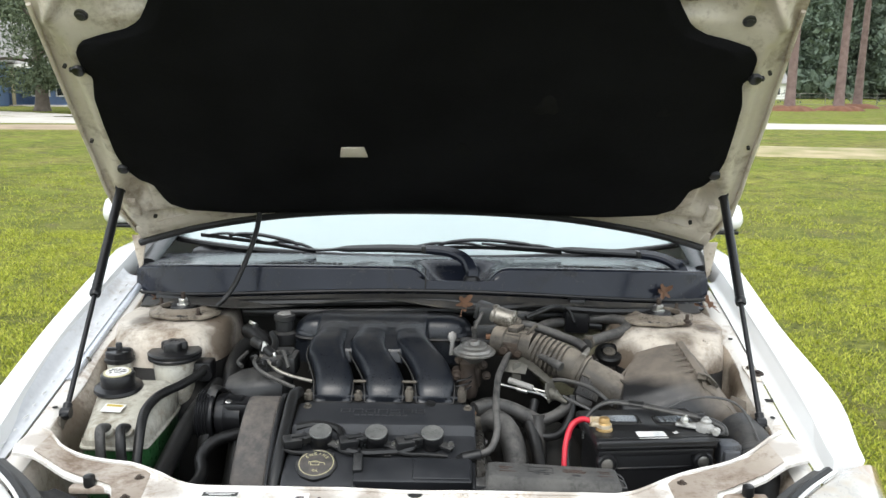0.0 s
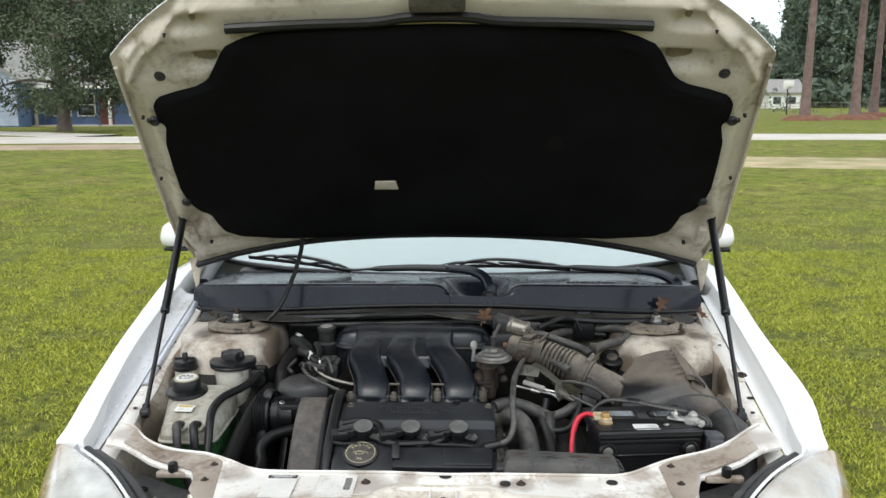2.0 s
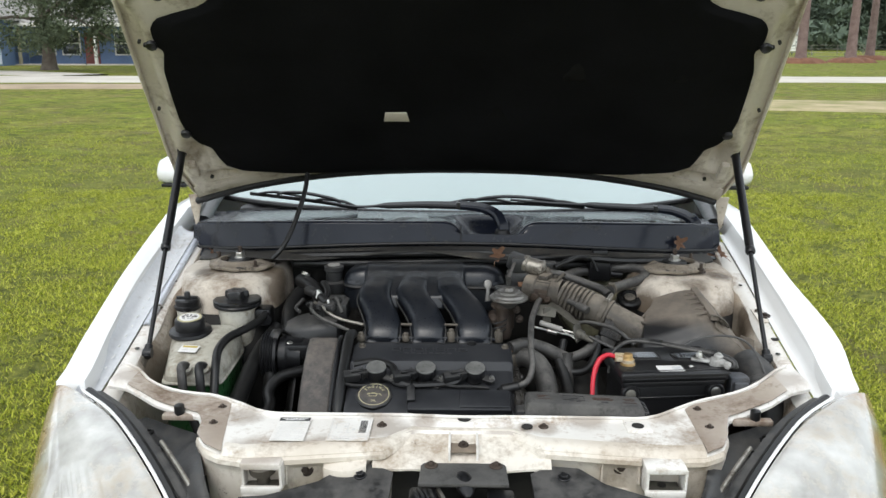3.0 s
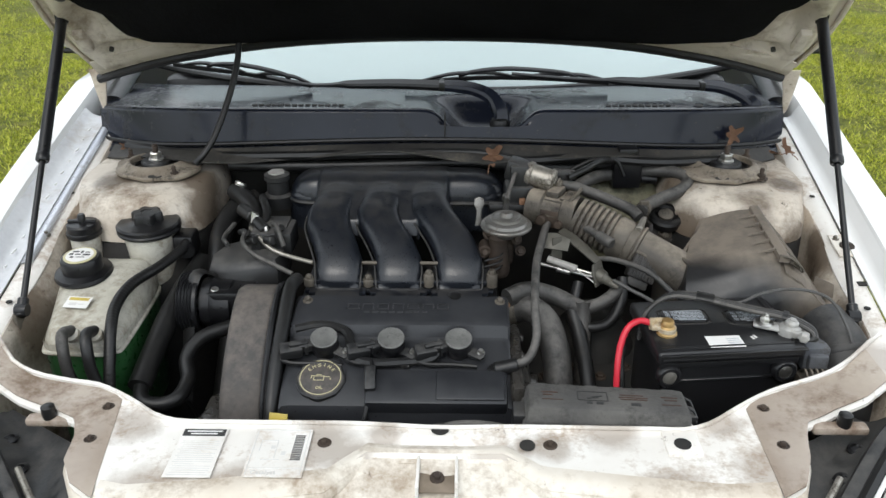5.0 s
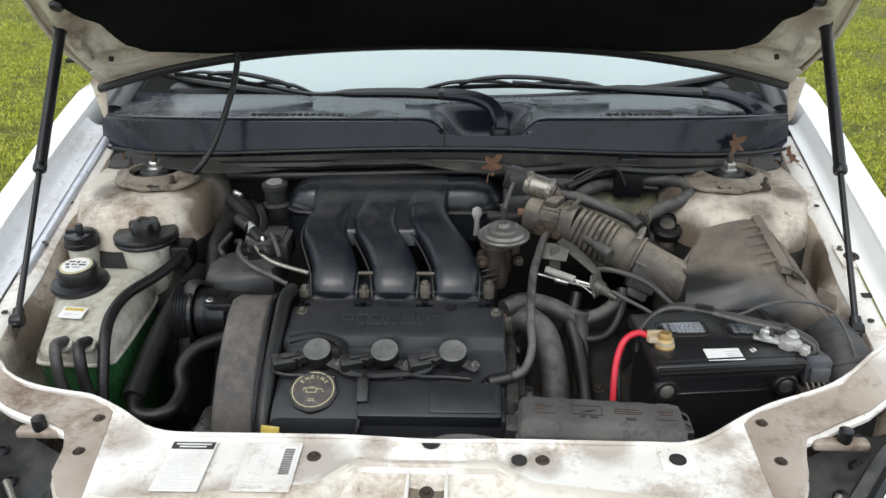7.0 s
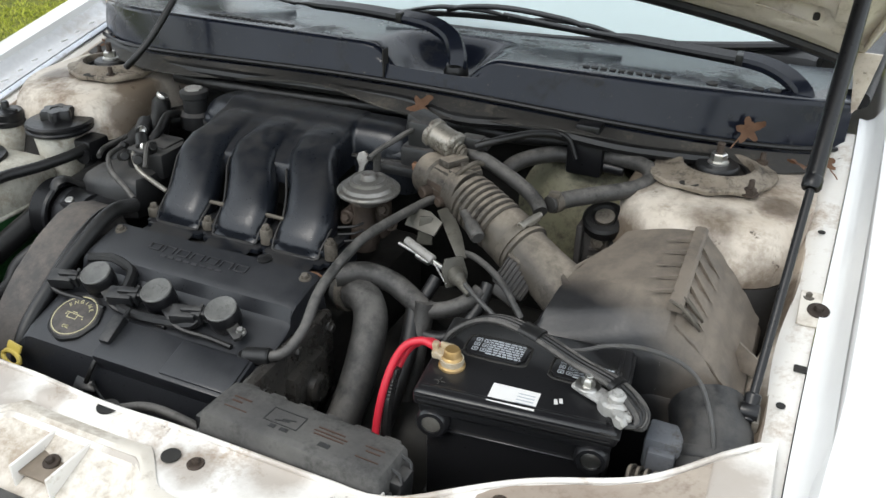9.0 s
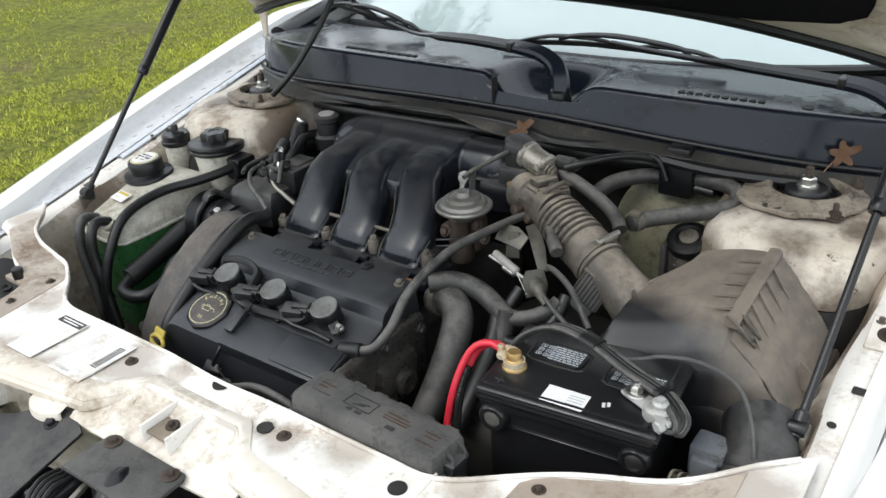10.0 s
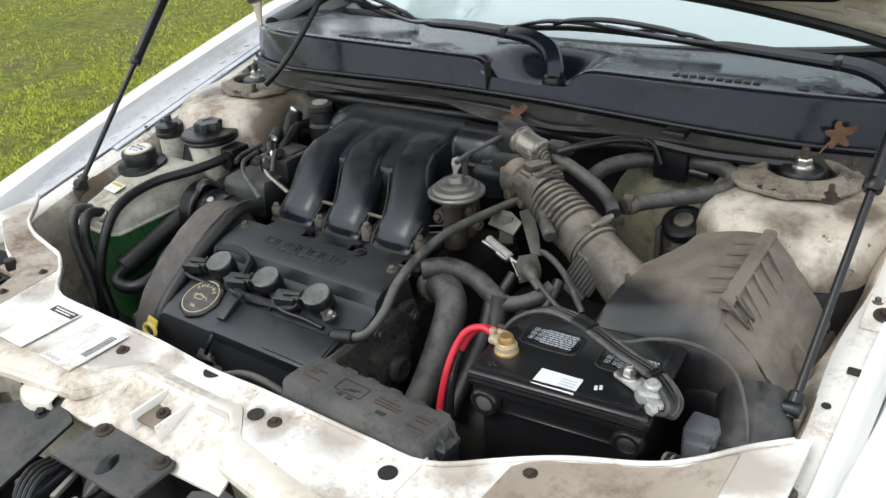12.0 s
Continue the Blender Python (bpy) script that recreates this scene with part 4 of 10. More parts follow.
# upper storey with dormer
bm = bmesh.new()
rbox(bm, HX - 1.0, HX + 7, HY + 1.5, HY + 7, hz + 3.4, hz + 6.0, 0)
up = part("wall", bm, M_SIDING, house, "pale blue upper storey")
bm = bmesh.new()
prism(bm, [(0, 0), (3.4, 1.9), (6.8, 0), (6.8, -0.2), (3.4, 1.7), (0, -0.2)], (HX - 1.4, HY + 1.0, hz + 6.0), (0, 1, 0), (0, 0, 1), 9.0)
part("roof", bm, M_SHINGLE, house)
for x in (HX + 0.4, HX + 2.6, HX + 4.8):
    bm = bmesh.new()
    rbox(bm, x, x + 1.0, HY + 1.44, HY + 1.52, hz + 4.0, hz + 5.5, 0.01)
    w = part("window", bm, M_TRIM, house)
    bm = bmesh.new()
    rbox(bm, x + 0.08, x + 0.92, HY + 1.42, HY + 1.46, hz + 4.08, hz + 4.72, 0.005)
    rbox(bm, x + 0.08, x + 0.92, HY + 1.42, HY + 1.46, hz + 4.78, hz + 5.42, 0.005)
    part("pane", bm, M_WINDOW, w)
for x in (HX - 0.9, HX + 0.8, HX + 4.4):
    bm = bmesh.new()
    rbox(bm, x, x + 1.3, HY - 0.05, HY + 0.03, hz + 0.6, hz + 2.2, 0.01)
    w = part("window", bm, M_TRIM, house)
    bm = bmesh.new()
    rbox(bm, x + 0.1, x + 1.2, HY - 0.07, HY - 0.03, hz + 0.7, hz + 1.36, 0.005)
    rbox(bm, x + 0.1, x + 1.2, HY - 0.07, HY - 0.03, hz + 1.44, hz + 2.1, 0.005)
    part("pane", bm, M_WINDOW, w)
bm = bmesh.new()
rbox(bm, HX + 2.4, HX + 3.35, HY - 0.08, HY + 0.02, hz, hz + 2.1, 0.01)
dr = part("door", bm, M_REDDOOR, house, "dull red front door")
bm = bmesh.new()
lathe(bm, [(0.26, 0), (0.34, 0.03), (0.30, 0.05), (0.26, 0.03)], (HX + 2.87, HY - 0.10, hz + 1.45), (0, -1, 0), 20)
part("door_wreath", bm, M_MULCH, dr)
for x in (HX - 1.2, HX + 3.8, HX + 7.4, HX + 11):
    bm = bmesh.new()
    rbox(bm, x - 0.09, x + 0.09, HY - 1.8, HY - 1.62, hz - 0.1, hz + 2.45, 0.01)
    part("porch_post", bm, M_POST if x < HX else M_TRIM, house)
bm = bmesh.new()
rbox(bm, HX - 1.5, HX + 13, HY - 1.9, HY, hz - 0.3, hz + 0.05, 0.02)
part("porch_floor", bm, M_ROAD, house)
wbin = thing("rubbish_bin", "dark wheeled rubbish bin beside the house", "bin")
bm = bmesh.new()
rbox(bm, HX - 7.6, HX - 6.9, HY - 4.6, HY - 3.9, gz(HX, HY - 4) - 0.02, hz + 1.0, 0.05)
rbox(bm, HX - 7.65, HX - 6.85, HY - 4.68, HY - 3.85, hz + 1.0, hz + 1.1, 0.03)
part("bin_body", bm, M_BIN, wbin)

far = thing("far_house", "small distant white house among trees", "house")
FX, FY = 57, 150
fz = gz(FX, FY)
bm = bmesh.new()
rbox(bm, FX - 4, FX + 2, FY, FY + 7, fz - 0.3, fz + 2.8, 0)
part("wall", bm, M_TRIM, far)
bm = bmesh.new()
prism(bm, [(-0.5, 0), (3.5, 2.4), (7.5, 0), (7.5, -0.2), (-0.5, -0.2)], (FX - 4.4, FY, fz + 2.8), (0, 1, 0), (0, 0, 1), 6.8)
part("roof", bm, M_SHINGLE, far)
for x in (-3.2, -0.6):
    bm = bmesh.new()
    rbox(bm, FX + x, FX + x + 1.3, FY - 0.06, FY + 0.03, fz + 0.8, fz + 2.0, 0.01)
    part("window", bm, M_WINDOW, far)

hoop = thing("basketball_hoop", "basketball backboard on a pole across the road", "basketball hoop")
BXh, BYh = 33.2, 88
bz = gz(BXh, BYh)
bm = bmesh.new()
rod(bm, (BXh, BYh, bz - 0.1), (BXh, BYh, bz + 3.2), 0.07)
part("pole", bm, M_DARK, hoop)
bm = bmesh.new()
rbox(bm, BXh - 0.55, BXh + 0.55, BYh - 0.25, BYh - 0.2, bz + 2.6, bz + 3.5, 0.02)
bb = part("backboard", bm, M_TRIM, hoop)
bm = bmesh.new()
lathe(bm, [(0.22, 0), (0.235, 0.01), (0.25, 0), (0.235, -0.01)], (BXh, BYh - 0.5, bz + 2.85), (0, 0, 1), 18)
part("rim", bm, M_RUST, bb)
fence = thing("chain_link_fence", "low grey wire fence along the far lawn", "fence")
for i in range(22):
    x, y = 30 + i * 2.6, 93 - i * 0.35
    bm = bmesh.new()
    rod(bm, (x, y, gz(x, y) - 0.1), (x, y, gz(x, y) + 1.25), 0.035, seg=6)
    part("fence_post", bm, M_ALLOY, fence)
bm = bmesh.new()
for h in (0.05, 0.45, 0.85, 1.22):
    tube(bm, [(30 + i * 2.6, 93 - i * 0.35, gz(30 + i * 2.6, 93 - i * 0.35) + h) for i in range(22)], 0.02, 5, 1)
part("fence_wire", bm, M_ALLOY, fence)

# ---------------------------------------------------------------- the car: body
car = thing("car", "white four-door saloon parked on grass with its hood raised", "car")


def zf(y):
    """Height of the inner flange of the wing."""
    return 0.788 + 0.22 * (y - 0.472)


def wing_profile(y, inset=0.0):
    """Right-hand wing from the bay's flange over the crest to the sill, as (x, z)."""
    k = step(0.35, 1.3, y)
    z = zf(min(y, 1.35)) + 0.02 * step(1.35, 2.2, y)
    xi = lerp(0.792, 0.822, k) + inset
    nose = step(0.98, 0.38, y)
    tip = step(0.80, 0.40, y)
    out = 0.008 * step(0.5, 1.5, y) - 0.068 * nose
    xi -= 0.010 * step(0.6, 0.4, y)
    return [(xi - 0.002, z - 0.03), (xi, z + 0.004), (xi + 0.008, z + 0.026), (xi + 0.03, z + 0.034), (xi + 0.055, z + 0.026),
            (0.878 + out, z + 0.002), (0.900 + out - 0.016 * tip, z - 0.05), (0.917 + out - 0.034 * tip, z - 0.13), (0.926 + out - 0.045 * tip, z - 0.24),
            (0.922 + out, 0.45), (0.905 + out, 0.30), (0.88 + out, 0.20)]


for s, side in ((-1, "left"), (1, "right")):
    bm = bmesh.new()
    ys = [0.41 + i * (1.62 - 0.41) / 26 for i in range(27)]
    rings = []
    for y in ys:
        pr = wing_profile(y, 0.026 * step(0.38, 0.95, y) if s < 0 else 0.0)
        swell = (0.030 * math.exp(-((y - 0.62) / 0.22) ** 2) if s > 0 else 0.004 * math.exp(-((y - 0.7) / 0.2) ** 2))
        rings.append([((x + swell * step(0.79, 0.86, x)) * s + 0.008 * step(0.83, 0.88, x), y, max(z, 0.2)) for x, z in pr])
    rings.insert(0, [(x * s * 0.992 + 0.008 * step(0.83, 0.88, x), 0.398, max(z - 0.03, 0.2)) for x, z in wing_profile(0.41)])
    made = ring_loft(bm, rings, closed=False, caps=False)
    # wheel arch
    dead = [f for f in bm.faces if f.calc_center_median().z < 0.62 and math.hypot(f.calc_center_median().y - 0.9, f.calc_center_median().z - 0.33) < 0.36]
    bmesh.ops.delete(bm, geom=dead, context="FACES")
    bmesh.ops.solidify(bm, geom=bm.faces[:], thickness=0.004)
    part("wing", bm, M_PAINT, car, "glossy white front wing")
    # gutter beside the wing, and the lower flange inside it
    bm = bmesh.new()

    def gutter(u, v):
        y = lerp(0.375, 1.24, u)
        k = step(0.35, 1.3, y)
        xo = lerp(0.792, 0.822, k) + 0.006 * v + (0.026 * step(0.38, 0.95, y) * v if s < 0 else 0.0)
        return (s * (xo - 0.030 * (1 - v)), y, zf(y) + interp(v, [(0, -0.004), (0.35, -0.006), (0.6, -0.001), (0.8, 0.012), (1, 0.024)]))
    grid(bm, 24, 10, gutter, (0, 0, -0.003))
    gut = part("wing_gutter", bm, M_GALV if s < 0 else M_PAINT, car, "pressed rain gutter beside the wing")
    bm = bmesh.new()

    def fl(u, v):
        y = lerp(0.35, 1.20, u)
        k = step(0.35, 1.3, y)
        xo = lerp(0.792, 0.822, k) - 0.031
        return (s * (xo - 0.036 * (1 - v) - 0.004 * math.sin(u * 19) * (1 - v)), y, zf(y) - 0.010 - 0.010 * (1 - v) ** 3)
    grid(bm, 30, 6, fl, (0, 0, -0.003))
    flange = part("wing_flange", bm, M_SUPPORT, car, "painted inner wing flange with light grime")
    for y in (0.47, 0.79):
        k = step(0.35, 1.3, y)
        bolt("flange_screw", (s * (lerp(0.792, 0.822, k) - 0.047), y, zf(y) - 0.009), (0, 0, 1), flange, 0.004, M_DUSTMETAL, 0.008)
    for y, r in ((0.60, 0.0055), (0.93, 0.005)):
        k = step(0.35, 1.3, y)
        bm = bmesh.new()
        lathe(bm, [(r, 0), (r, 0.0015)], (s * (lerp(0.792, 0.822, k) - 0.050), y, zf(y) - 0.0095), (0, 0, 1), 12)
        part("flange_hole", bm, M_DARK, flange)
    if s > 0:
        bm = bmesh.new()
        rbox(bm, 0.748, 0.794, -0.032, 0.034, -0.002, 0.0015, 0.001, 1, m=Matrix.Translation((0, 0.768, zf(0.768) - 0.008)) @ pose(0, 0, 0, 12))
        pl_ = part("stained_plate", bm, M_LEDGE, flange, "tan-stained reinforcing plate")
        bolt("plate_screw", (0.772, 0.766, zf(0.766) - 0.006), (0, -0.2, 1), pl_, 0.006, M_RUST, 0.014)
        bm = bmesh.new()
        rbox(bm, 0.754, 0.782, 0.656, 0.670, zf(0.663) - 0.0105, zf(0.663) - 0.0070, 0.003)
        part("flange_slot", bm, M_DARK, flange)
    if s < 0:
        bm = bmesh.new()

        def strip_(u, v):
            y = lerp(0.70, 1.19, u)
            xo = lerp(0.792, 0.822, step(0.35, 1.3, y)) - 0.031
            return (s * (xo - 0.020 * (1 - v)), y, zf(y) - 0.006 + 0.004 * math.sin(math.pi * v))
        grid(bm, 18, 4, strip_, (0, 0, -0.003))
        part("bright_strip", bm, M_STRIP, gut, "bright bare metal strip")
    # spot-weld seam along the gutter
    for i in range(17 if s < 0 else 0):
        bm = bmesh.new()
        y = 0.46 + i * 0.044
        x = lerp(0.792, 0.822, step(0.35, 1.3, y)) - 0.011 - 0.001 * (i % 3)
        ln = (0.008, 0.005, 0.01, 0.006)[i % 4]
        rbox(bm, s * x - 0.0010, s * x + 0.0010, y - ln, y + ln, zf(y), zf(y) + 0.0030, 0)
        part("seam_weld", bm, M_PAINT, gut)
    # apron inside the bay
    bm = bmesh.new()

    def ap(u, v):
        y = lerp(0.30, 1.24, u)
        k = step(0.35, 1.3, y)
        top = lerp(0.727, 0.757, k)
        x = interp(v, [(0, top), (0.08, top - 0.014), (0.3, top - 0.03), (1, top - 0.06)])
        z = interp(v, [(0, zf(y) - 0.019), (0.08, zf(y) - 0.035), (0.3, zf(y) - 0.12), (1, 0.40)])
        bulge = 0.014 * math.sin(y * 21) * step(0, 0.2, v)
        return ((x - bulge) * s, y, z)
    grid(bm, 34, 14, ap, (s * 0.004, 0, 0))
    part("inner_apron", bm, M_GRIMY, car, "grimy white inner wing panel with road film")
    # strut tower
    bm = bmesh.new()
    rings = []
    for z, ri, ro, rf, rb, cy in ((0.40, 0.15, 0.14, 0.27, 0.2, 1.0), (0.70, 0.145, 0.14, 0.25, 0.2, 1.0), (0.825, 0.134, 0.145, 0.195, 0.2, 1.0),
                                  (0.855, 0.131, 0.15, 0.186, 0.2, 1.0), (0.880, 0.127, 0.15, 0.174, 0.2, 1.0), (0.893, 0.121, 0.15, 0.160, 0.2, 1.0),
                                  (0.901, 0.116, 0.15, 0.150, 0.19, 1.0), (0.905, 0.098, 0.12, 0.12, 0.16, 1.0), (0.908, 0.085, 0.09, 0.09, 0.10, 1.0), (0.906, 0.05, 0.05, 0.05, 0.05, 1.0)):
        ring = []
        for i in range(36):
            a = 2 * math.pi * i / 36
            c, d = math.cos(a), math.sin(a)
            e = 0.74
            c2, d2 = math.copysign(abs(c) ** e, c), math.copysign(abs(d) ** e, d)
            rr = 1 + 0.022 * math.sin(3 * a + z * 20) + 0.012 * math.sin(7 * a + z * 31)
            ring.append((s * (0.6 + c2 * (ro if c > 0 else ri) * rr), cy + d2 * (rb if d > 0 else rf) * rr, z))
        rings.append(ring)
    ring_loft(bm, rings[2:])
    tower = part("strut_tower", bm, M_GRIMY, car, "grimy dented white suspension tower", angle=60)
    # lower tower split off and blackened to paint the shade down there
    bm = bmesh.new()
    ring_loft(bm, [rings[0], rings[1], [(x, y, z - 0.002) for x, y, z in rings[2]]])
    part("tower_foot", bm, M_TOWERSHADE, tower, "foot of the tower, painted black for deep shade", angle=60)
    # mount plate: a dished collar with a ragged, drawn-out flange
    bm = bmesh.new()
    ca = math.atan2(-0.55, -s * 0.8)

    def plate(t, s=s, ca=ca):
        d = math.cos(t - ca)
        return 1 + 0.24 * max(0.0, d) ** 3 + 0.10 * max(0.0, -d) ** 4 + 0.018 * math.sin(7 * t + 0.6) + 0.010 * math.sin(19 * t)

    o_ = Vector((s * 0.6, 1.0, 0.917))
    rings = []
    for r, h, k in ((0.0500, -0.006, 0), (0.0510, 0.008, 0), (0.0535, 0.0125, 0), (0.0585, 0.0125, 0.15), (0.0640, 0.008, 0.5), (0.0720, 0.003, 0.9), (0.0820, 0.0015, 1), (0.0835, -0.0015, 1), (0.0825, -0.007, 1)):
        ring = []
        for i in range(96):
            t = 2 * math.pi * i / 96
            rr = r * lerp(1.0, plate(t), k)
            ring.append(o_ + V(rr * math.cos(t), rr * math.sin(t), h - 0.03 * rr * math.sin(t) + 0.0012 * k * math.sin(9 * t)))
        rings.append(ring)
    ring_loft(bm, rings, caps=False)
    part("mount_plate", bm, M_PLATE, tower, "dusty upper strut mount plate", angle=30)
    for t in (ca, ca + 0.62, ca - 0.7):
        bm = bmesh.new()
        lathe(bm, [(0.010, 0.0), (0.010, 0.0008)], o_ + V(0.086 * math.cos(t), 0.086 * math.sin(t), 0.0022 - 0.0026 * math.sin(t)), (0, -0.03, 1), 14, lambda q: 1 + 0.45 * math.cos(2 * q))
        part("plate_slot", bm, M_DARK, tower)
    bm = bmesh.new()
    lathe(bm, [(0.0505, -0.006), (0.0500, 0.002), (0.045, 0.003), (0.042, -0.002), (0.034, -0.002), (0.033, 0.008), (0.030, 0.012), (0.016, 0.013)], (s * 0.6, 1.0, 0.917), (0, 0, 1), 36)
    part("rubber_bearing", bm, M_RUBBER, tower)
    bm = bmesh.new()
    lathe(bm, [(0.016, 0.012), (0.016, 0.016), (0.012, 0.017)], (s * 0.6, 1.0, 0.917), (0, 0, 1), 24)
    lathe(bm, [(0.0125, 0.016), (0.0125, 0.027), (0.0105, 0.029)], (s * 0.6, 1.0, 0.917), (0, 0, 1), 6)
    part("centre_nut", bm, M_STEEL, tower)
    bm = bmesh.new()
    lathe(bm, [(0.006, 0.027)] + [(0.0064 if k % 2 else 0.0054, 0.029 + k * 0.0016) for k in range(10)] + [(0.0045, 0.046)], (s * 0.6, 1.0, 0.917), (0, 0, 1), 12)
    part("strut_rod", bm, M_RUST, tower, "rusty threaded rod end")
    for a in (0.75, 2.6, 5.45):
        bm = bmesh.new()
        at = (s * 0.6 + 0.083 * math.cos(a), 1.0 + 0.083 * math.sin(a), 0.915)
        lathe(bm, [(0.013, -0.002), (0.013, 0.001), (0.009, 0.0015)], at, (0, 0, 1), 18)
        lathe(bm, [(0.009, 0.001), (0.009, 0.008), (0.005, 0.0095)], at, (0, 0, 1), 6)
        lathe(bm, [(0.0045, 0.008), (0.0045, 0.020), (0.0035, 0.022)], at, (0, 0, 1), 10)
        part("mount_stud", bm, M_RUST, tower)

# floor of the bay, firewall and front bulkhead
bm = bmesh.new()
grid(bm, 10, 8, lambda u, v: (lerp(-0.70, 0.70, u), lerp(0.2, 1.16, v), 0.42 + 0.03 * math.sin(u * 20) * math.cos(v * 14)), (0, 0, -0.02))
part("bay_floor", bm, M_DARK, car)
bm = bmesh.new()
grid(bm, 24, 10, lambda u, v: (lerp(-0.74, 0.74, u), 1.10 + 0.1 * abs(2 * u - 1) ** 4 + 0.012 * math.sin(u * 31), lerp(0.42, 0.93, v)), (0, 0.01, 0))
part("firewall", bm, M_DARK, car, "sooty black firewall insulation")
bm = bmesh.new()
rbox(bm, -0.45, 0.45, 0.20, 0.262, 0.40, 0.745, 0.01)
grid(bm, 120, 1, lambda u, v: (lerp(-0.44, 0.44, u), 0.263 + 0.005 * (round(u * 120) % 2), lerp(0.42, 0.73, v)))
part("radiator", bm, M_DARK, car, "dark finned radiator")
# added dark sheet: hides the grass and stands for the black depth here
bm = bmesh.new()
grid(bm, 20, 6, lambda u, v: (lerp(-0.52, 0.52, u), lerp(-0.10 + 0.10 * abs(2 * u - 1) ** 2, 0.22, v), 0.53 + 0.01 * math.sin(u * 30)), (0, 0, -0.01))
part("lower_gap_sheet", bm, M_BLACK, car, "added dark sheet closing the gap under the latch")
for s in (-1, 1):
    bm = bmesh.new()
    rbox(bm, s * 0.60 - 0.14, s * 0.60 + 0.14, 0.24, 0.30, 0.40, 0.70, 0.01)
    part("front_bulkhead", bm, M_DARK, car)

# ---------------------------------------------------------------- radiator support
BACK = [(-0.735, 0.50), (-0.69, 0.468), (-0.655, 0.428), (-0.615, 0.412), (-0.576, 0.409), (-0.508, 0.395), (-0.452, 0.364), (-0.41, 0.33), (-0.385, 0.313),
        (-0.35, 0.306), (-0.10, 0.306), (0.02, 0.298), (0.12, 0.302), (0.37, 0.300), (0.41, 0.315), (0.447, 0.345), (0.50, 0.385), (0.562, 0.416),
        (0.64, 0.440), (0.685, 0.475), (0.72, 0.512), (0.75, 0.53)]
FRONT = [(-0.735, 0.40), (-0.69, 0.39), (-0.62, 0.352), (-0.56, 0.335), (-0.515, 0.31), (-0.498, 0.27), (-0.492, 0.22), (-0.465, 0.175), (-0.43, 0.150), (-0.39, 0.140),
         (-0.30, 0.150), (-0.13, 0.175), (-0.08, 0.235), (0.11, 0.235), (0.16, 0.185), (0.30, 0.165), (0.40, 0.155), (0.46, 0.160), (0.50, 0.185), (0.525, 0.24),
         (0.535, 0.28), (0.55, 0.32), (0.60, 0.345), (0.65, 0.36), (0.70, 0.395), (0.75, 0.42)]


def sup_z(x, v):
    """Height of the panel's top; v from the front lip (0) to the back edge (1)."""
    wing = 0.03 * step(0.56, 0.72, abs(x))
    pit = -0.010 * math.exp(-((abs(x - 0.02) - 0.0) / 0.11) ** 4) * step(0.15, 0.35, v) * step(0.75, 0.5, v)
    return 0.776 + wing + pit + 0.004 * step(0.93, 1.0, v) - 0.010 * step(0.12, 0.0, v)


bm = bmesh.new()


def sup(u, v):
    x = lerp(-0.735, 0.75, u)
    yf, yb = interp(x, FRONT), interp(x, BACK)
    y = lerp(yf, yb, v)
    return (x, y, sup_z(x, v))


grid(bm, 150, 14, sup, (0, 0, -0.006))
support = part("radiator_support", bm, M_SUPPORT, car, "rust-stained white upper radiator crossmember", angle=30)
# rolled front lip and face with boxes and ribs
bm = bmesh.new()


def face(u, v):
    x = lerp(-0.492, 0.525, u)
    yf = interp(x, FRONT)
    pocket = 0.014 * max(step(0.234, 0.246, -x) * step(0.306, 0.296, -x), step(0.274, 0.284, x) * step(0.336, 0.326, x))
    y = yf + interp(v, [(0, 0.0), (0.06, -0.006), (0.14, -0.007), (0.2, 0.004), (0.5, 0.010), (1.0, 0.02)]) + pocket * step(0.2, 0.26, v) * step(0.5, 0.44, v)
    z = sup_z(x, 0) + 0.001 - interp(v, [(0, 0), (0.06, 0.005), (0.14, 0.016), (0.2, 0.022), (1.0, 0.20)])
    return (x, y, z)


grid(bm, 120, 16, face, (0, 0.004, 0))
part("front_face", bm, M_LEDGE, support, "stamped front face streaked with rust")
# hollows and brackets on the face
for x in (-0.348, 0.379):
    bm = bmesh.new()
    for k in (-1, 1):
        prism(bm, [(0.118, 0.762), (0.122, 0.715), (0.19, 0.700), (0.19, 0.764)], (x + k * 0.034, 0, 0), (0, 1, 0), (0, 0, 1), 0.005, 0.0012)
    rbox(bm, x - 0.0365, x + 0.0365, 0.116, 0.126, 0.706, 0.722, 0.0025)
    rbox(bm, x - 0.0365, x + 0.0365, 0.118, 0.165, 0.754, 0.767, 0.003)
    prism(bm, [(-0.034, 0.0), (0.034, 0.0), (0.022, -0.12), (-0.022, -0.12)], (x, 0.122, 0.707), (1, 0, 0), (0, 0.15, 1), 0.006, 0.0015)
    br = part("hood_stop_bracket", bm, M_SUPPORT, support, "welded rust-stained bracket")
    bm = bmesh.new()
    rbox(bm, x - 0.031, x + 0.031, 0.127, 0.182, -0.002, 0.002, 0.001, m=pose(0, 0, 0.716))
    part("bracket_floor", bm, M_BRACKET, br, "grey pocket floor")
bm = bmesh.new()
lathe(bm, [(0.008, 0), (0.008, 0.002), (0.004, 0.003)], (0.379, 0.148, 0.7185), (0, 0, 1), 16)
part("bracket_hole", bm, M_DARK, support)
bm = bmesh.new()
lathe(bm, [(0.012, 0), (0.012, 0.05), (0.024, 0.052), (0.025, 0.066), (0.02, 0.070)], (-0.348, 0.150, 0.690), (0, -0.15, 1), 18)
part("hood_stop", bm, M_DUSTMETAL, support, "rusty adjustable hood stop")
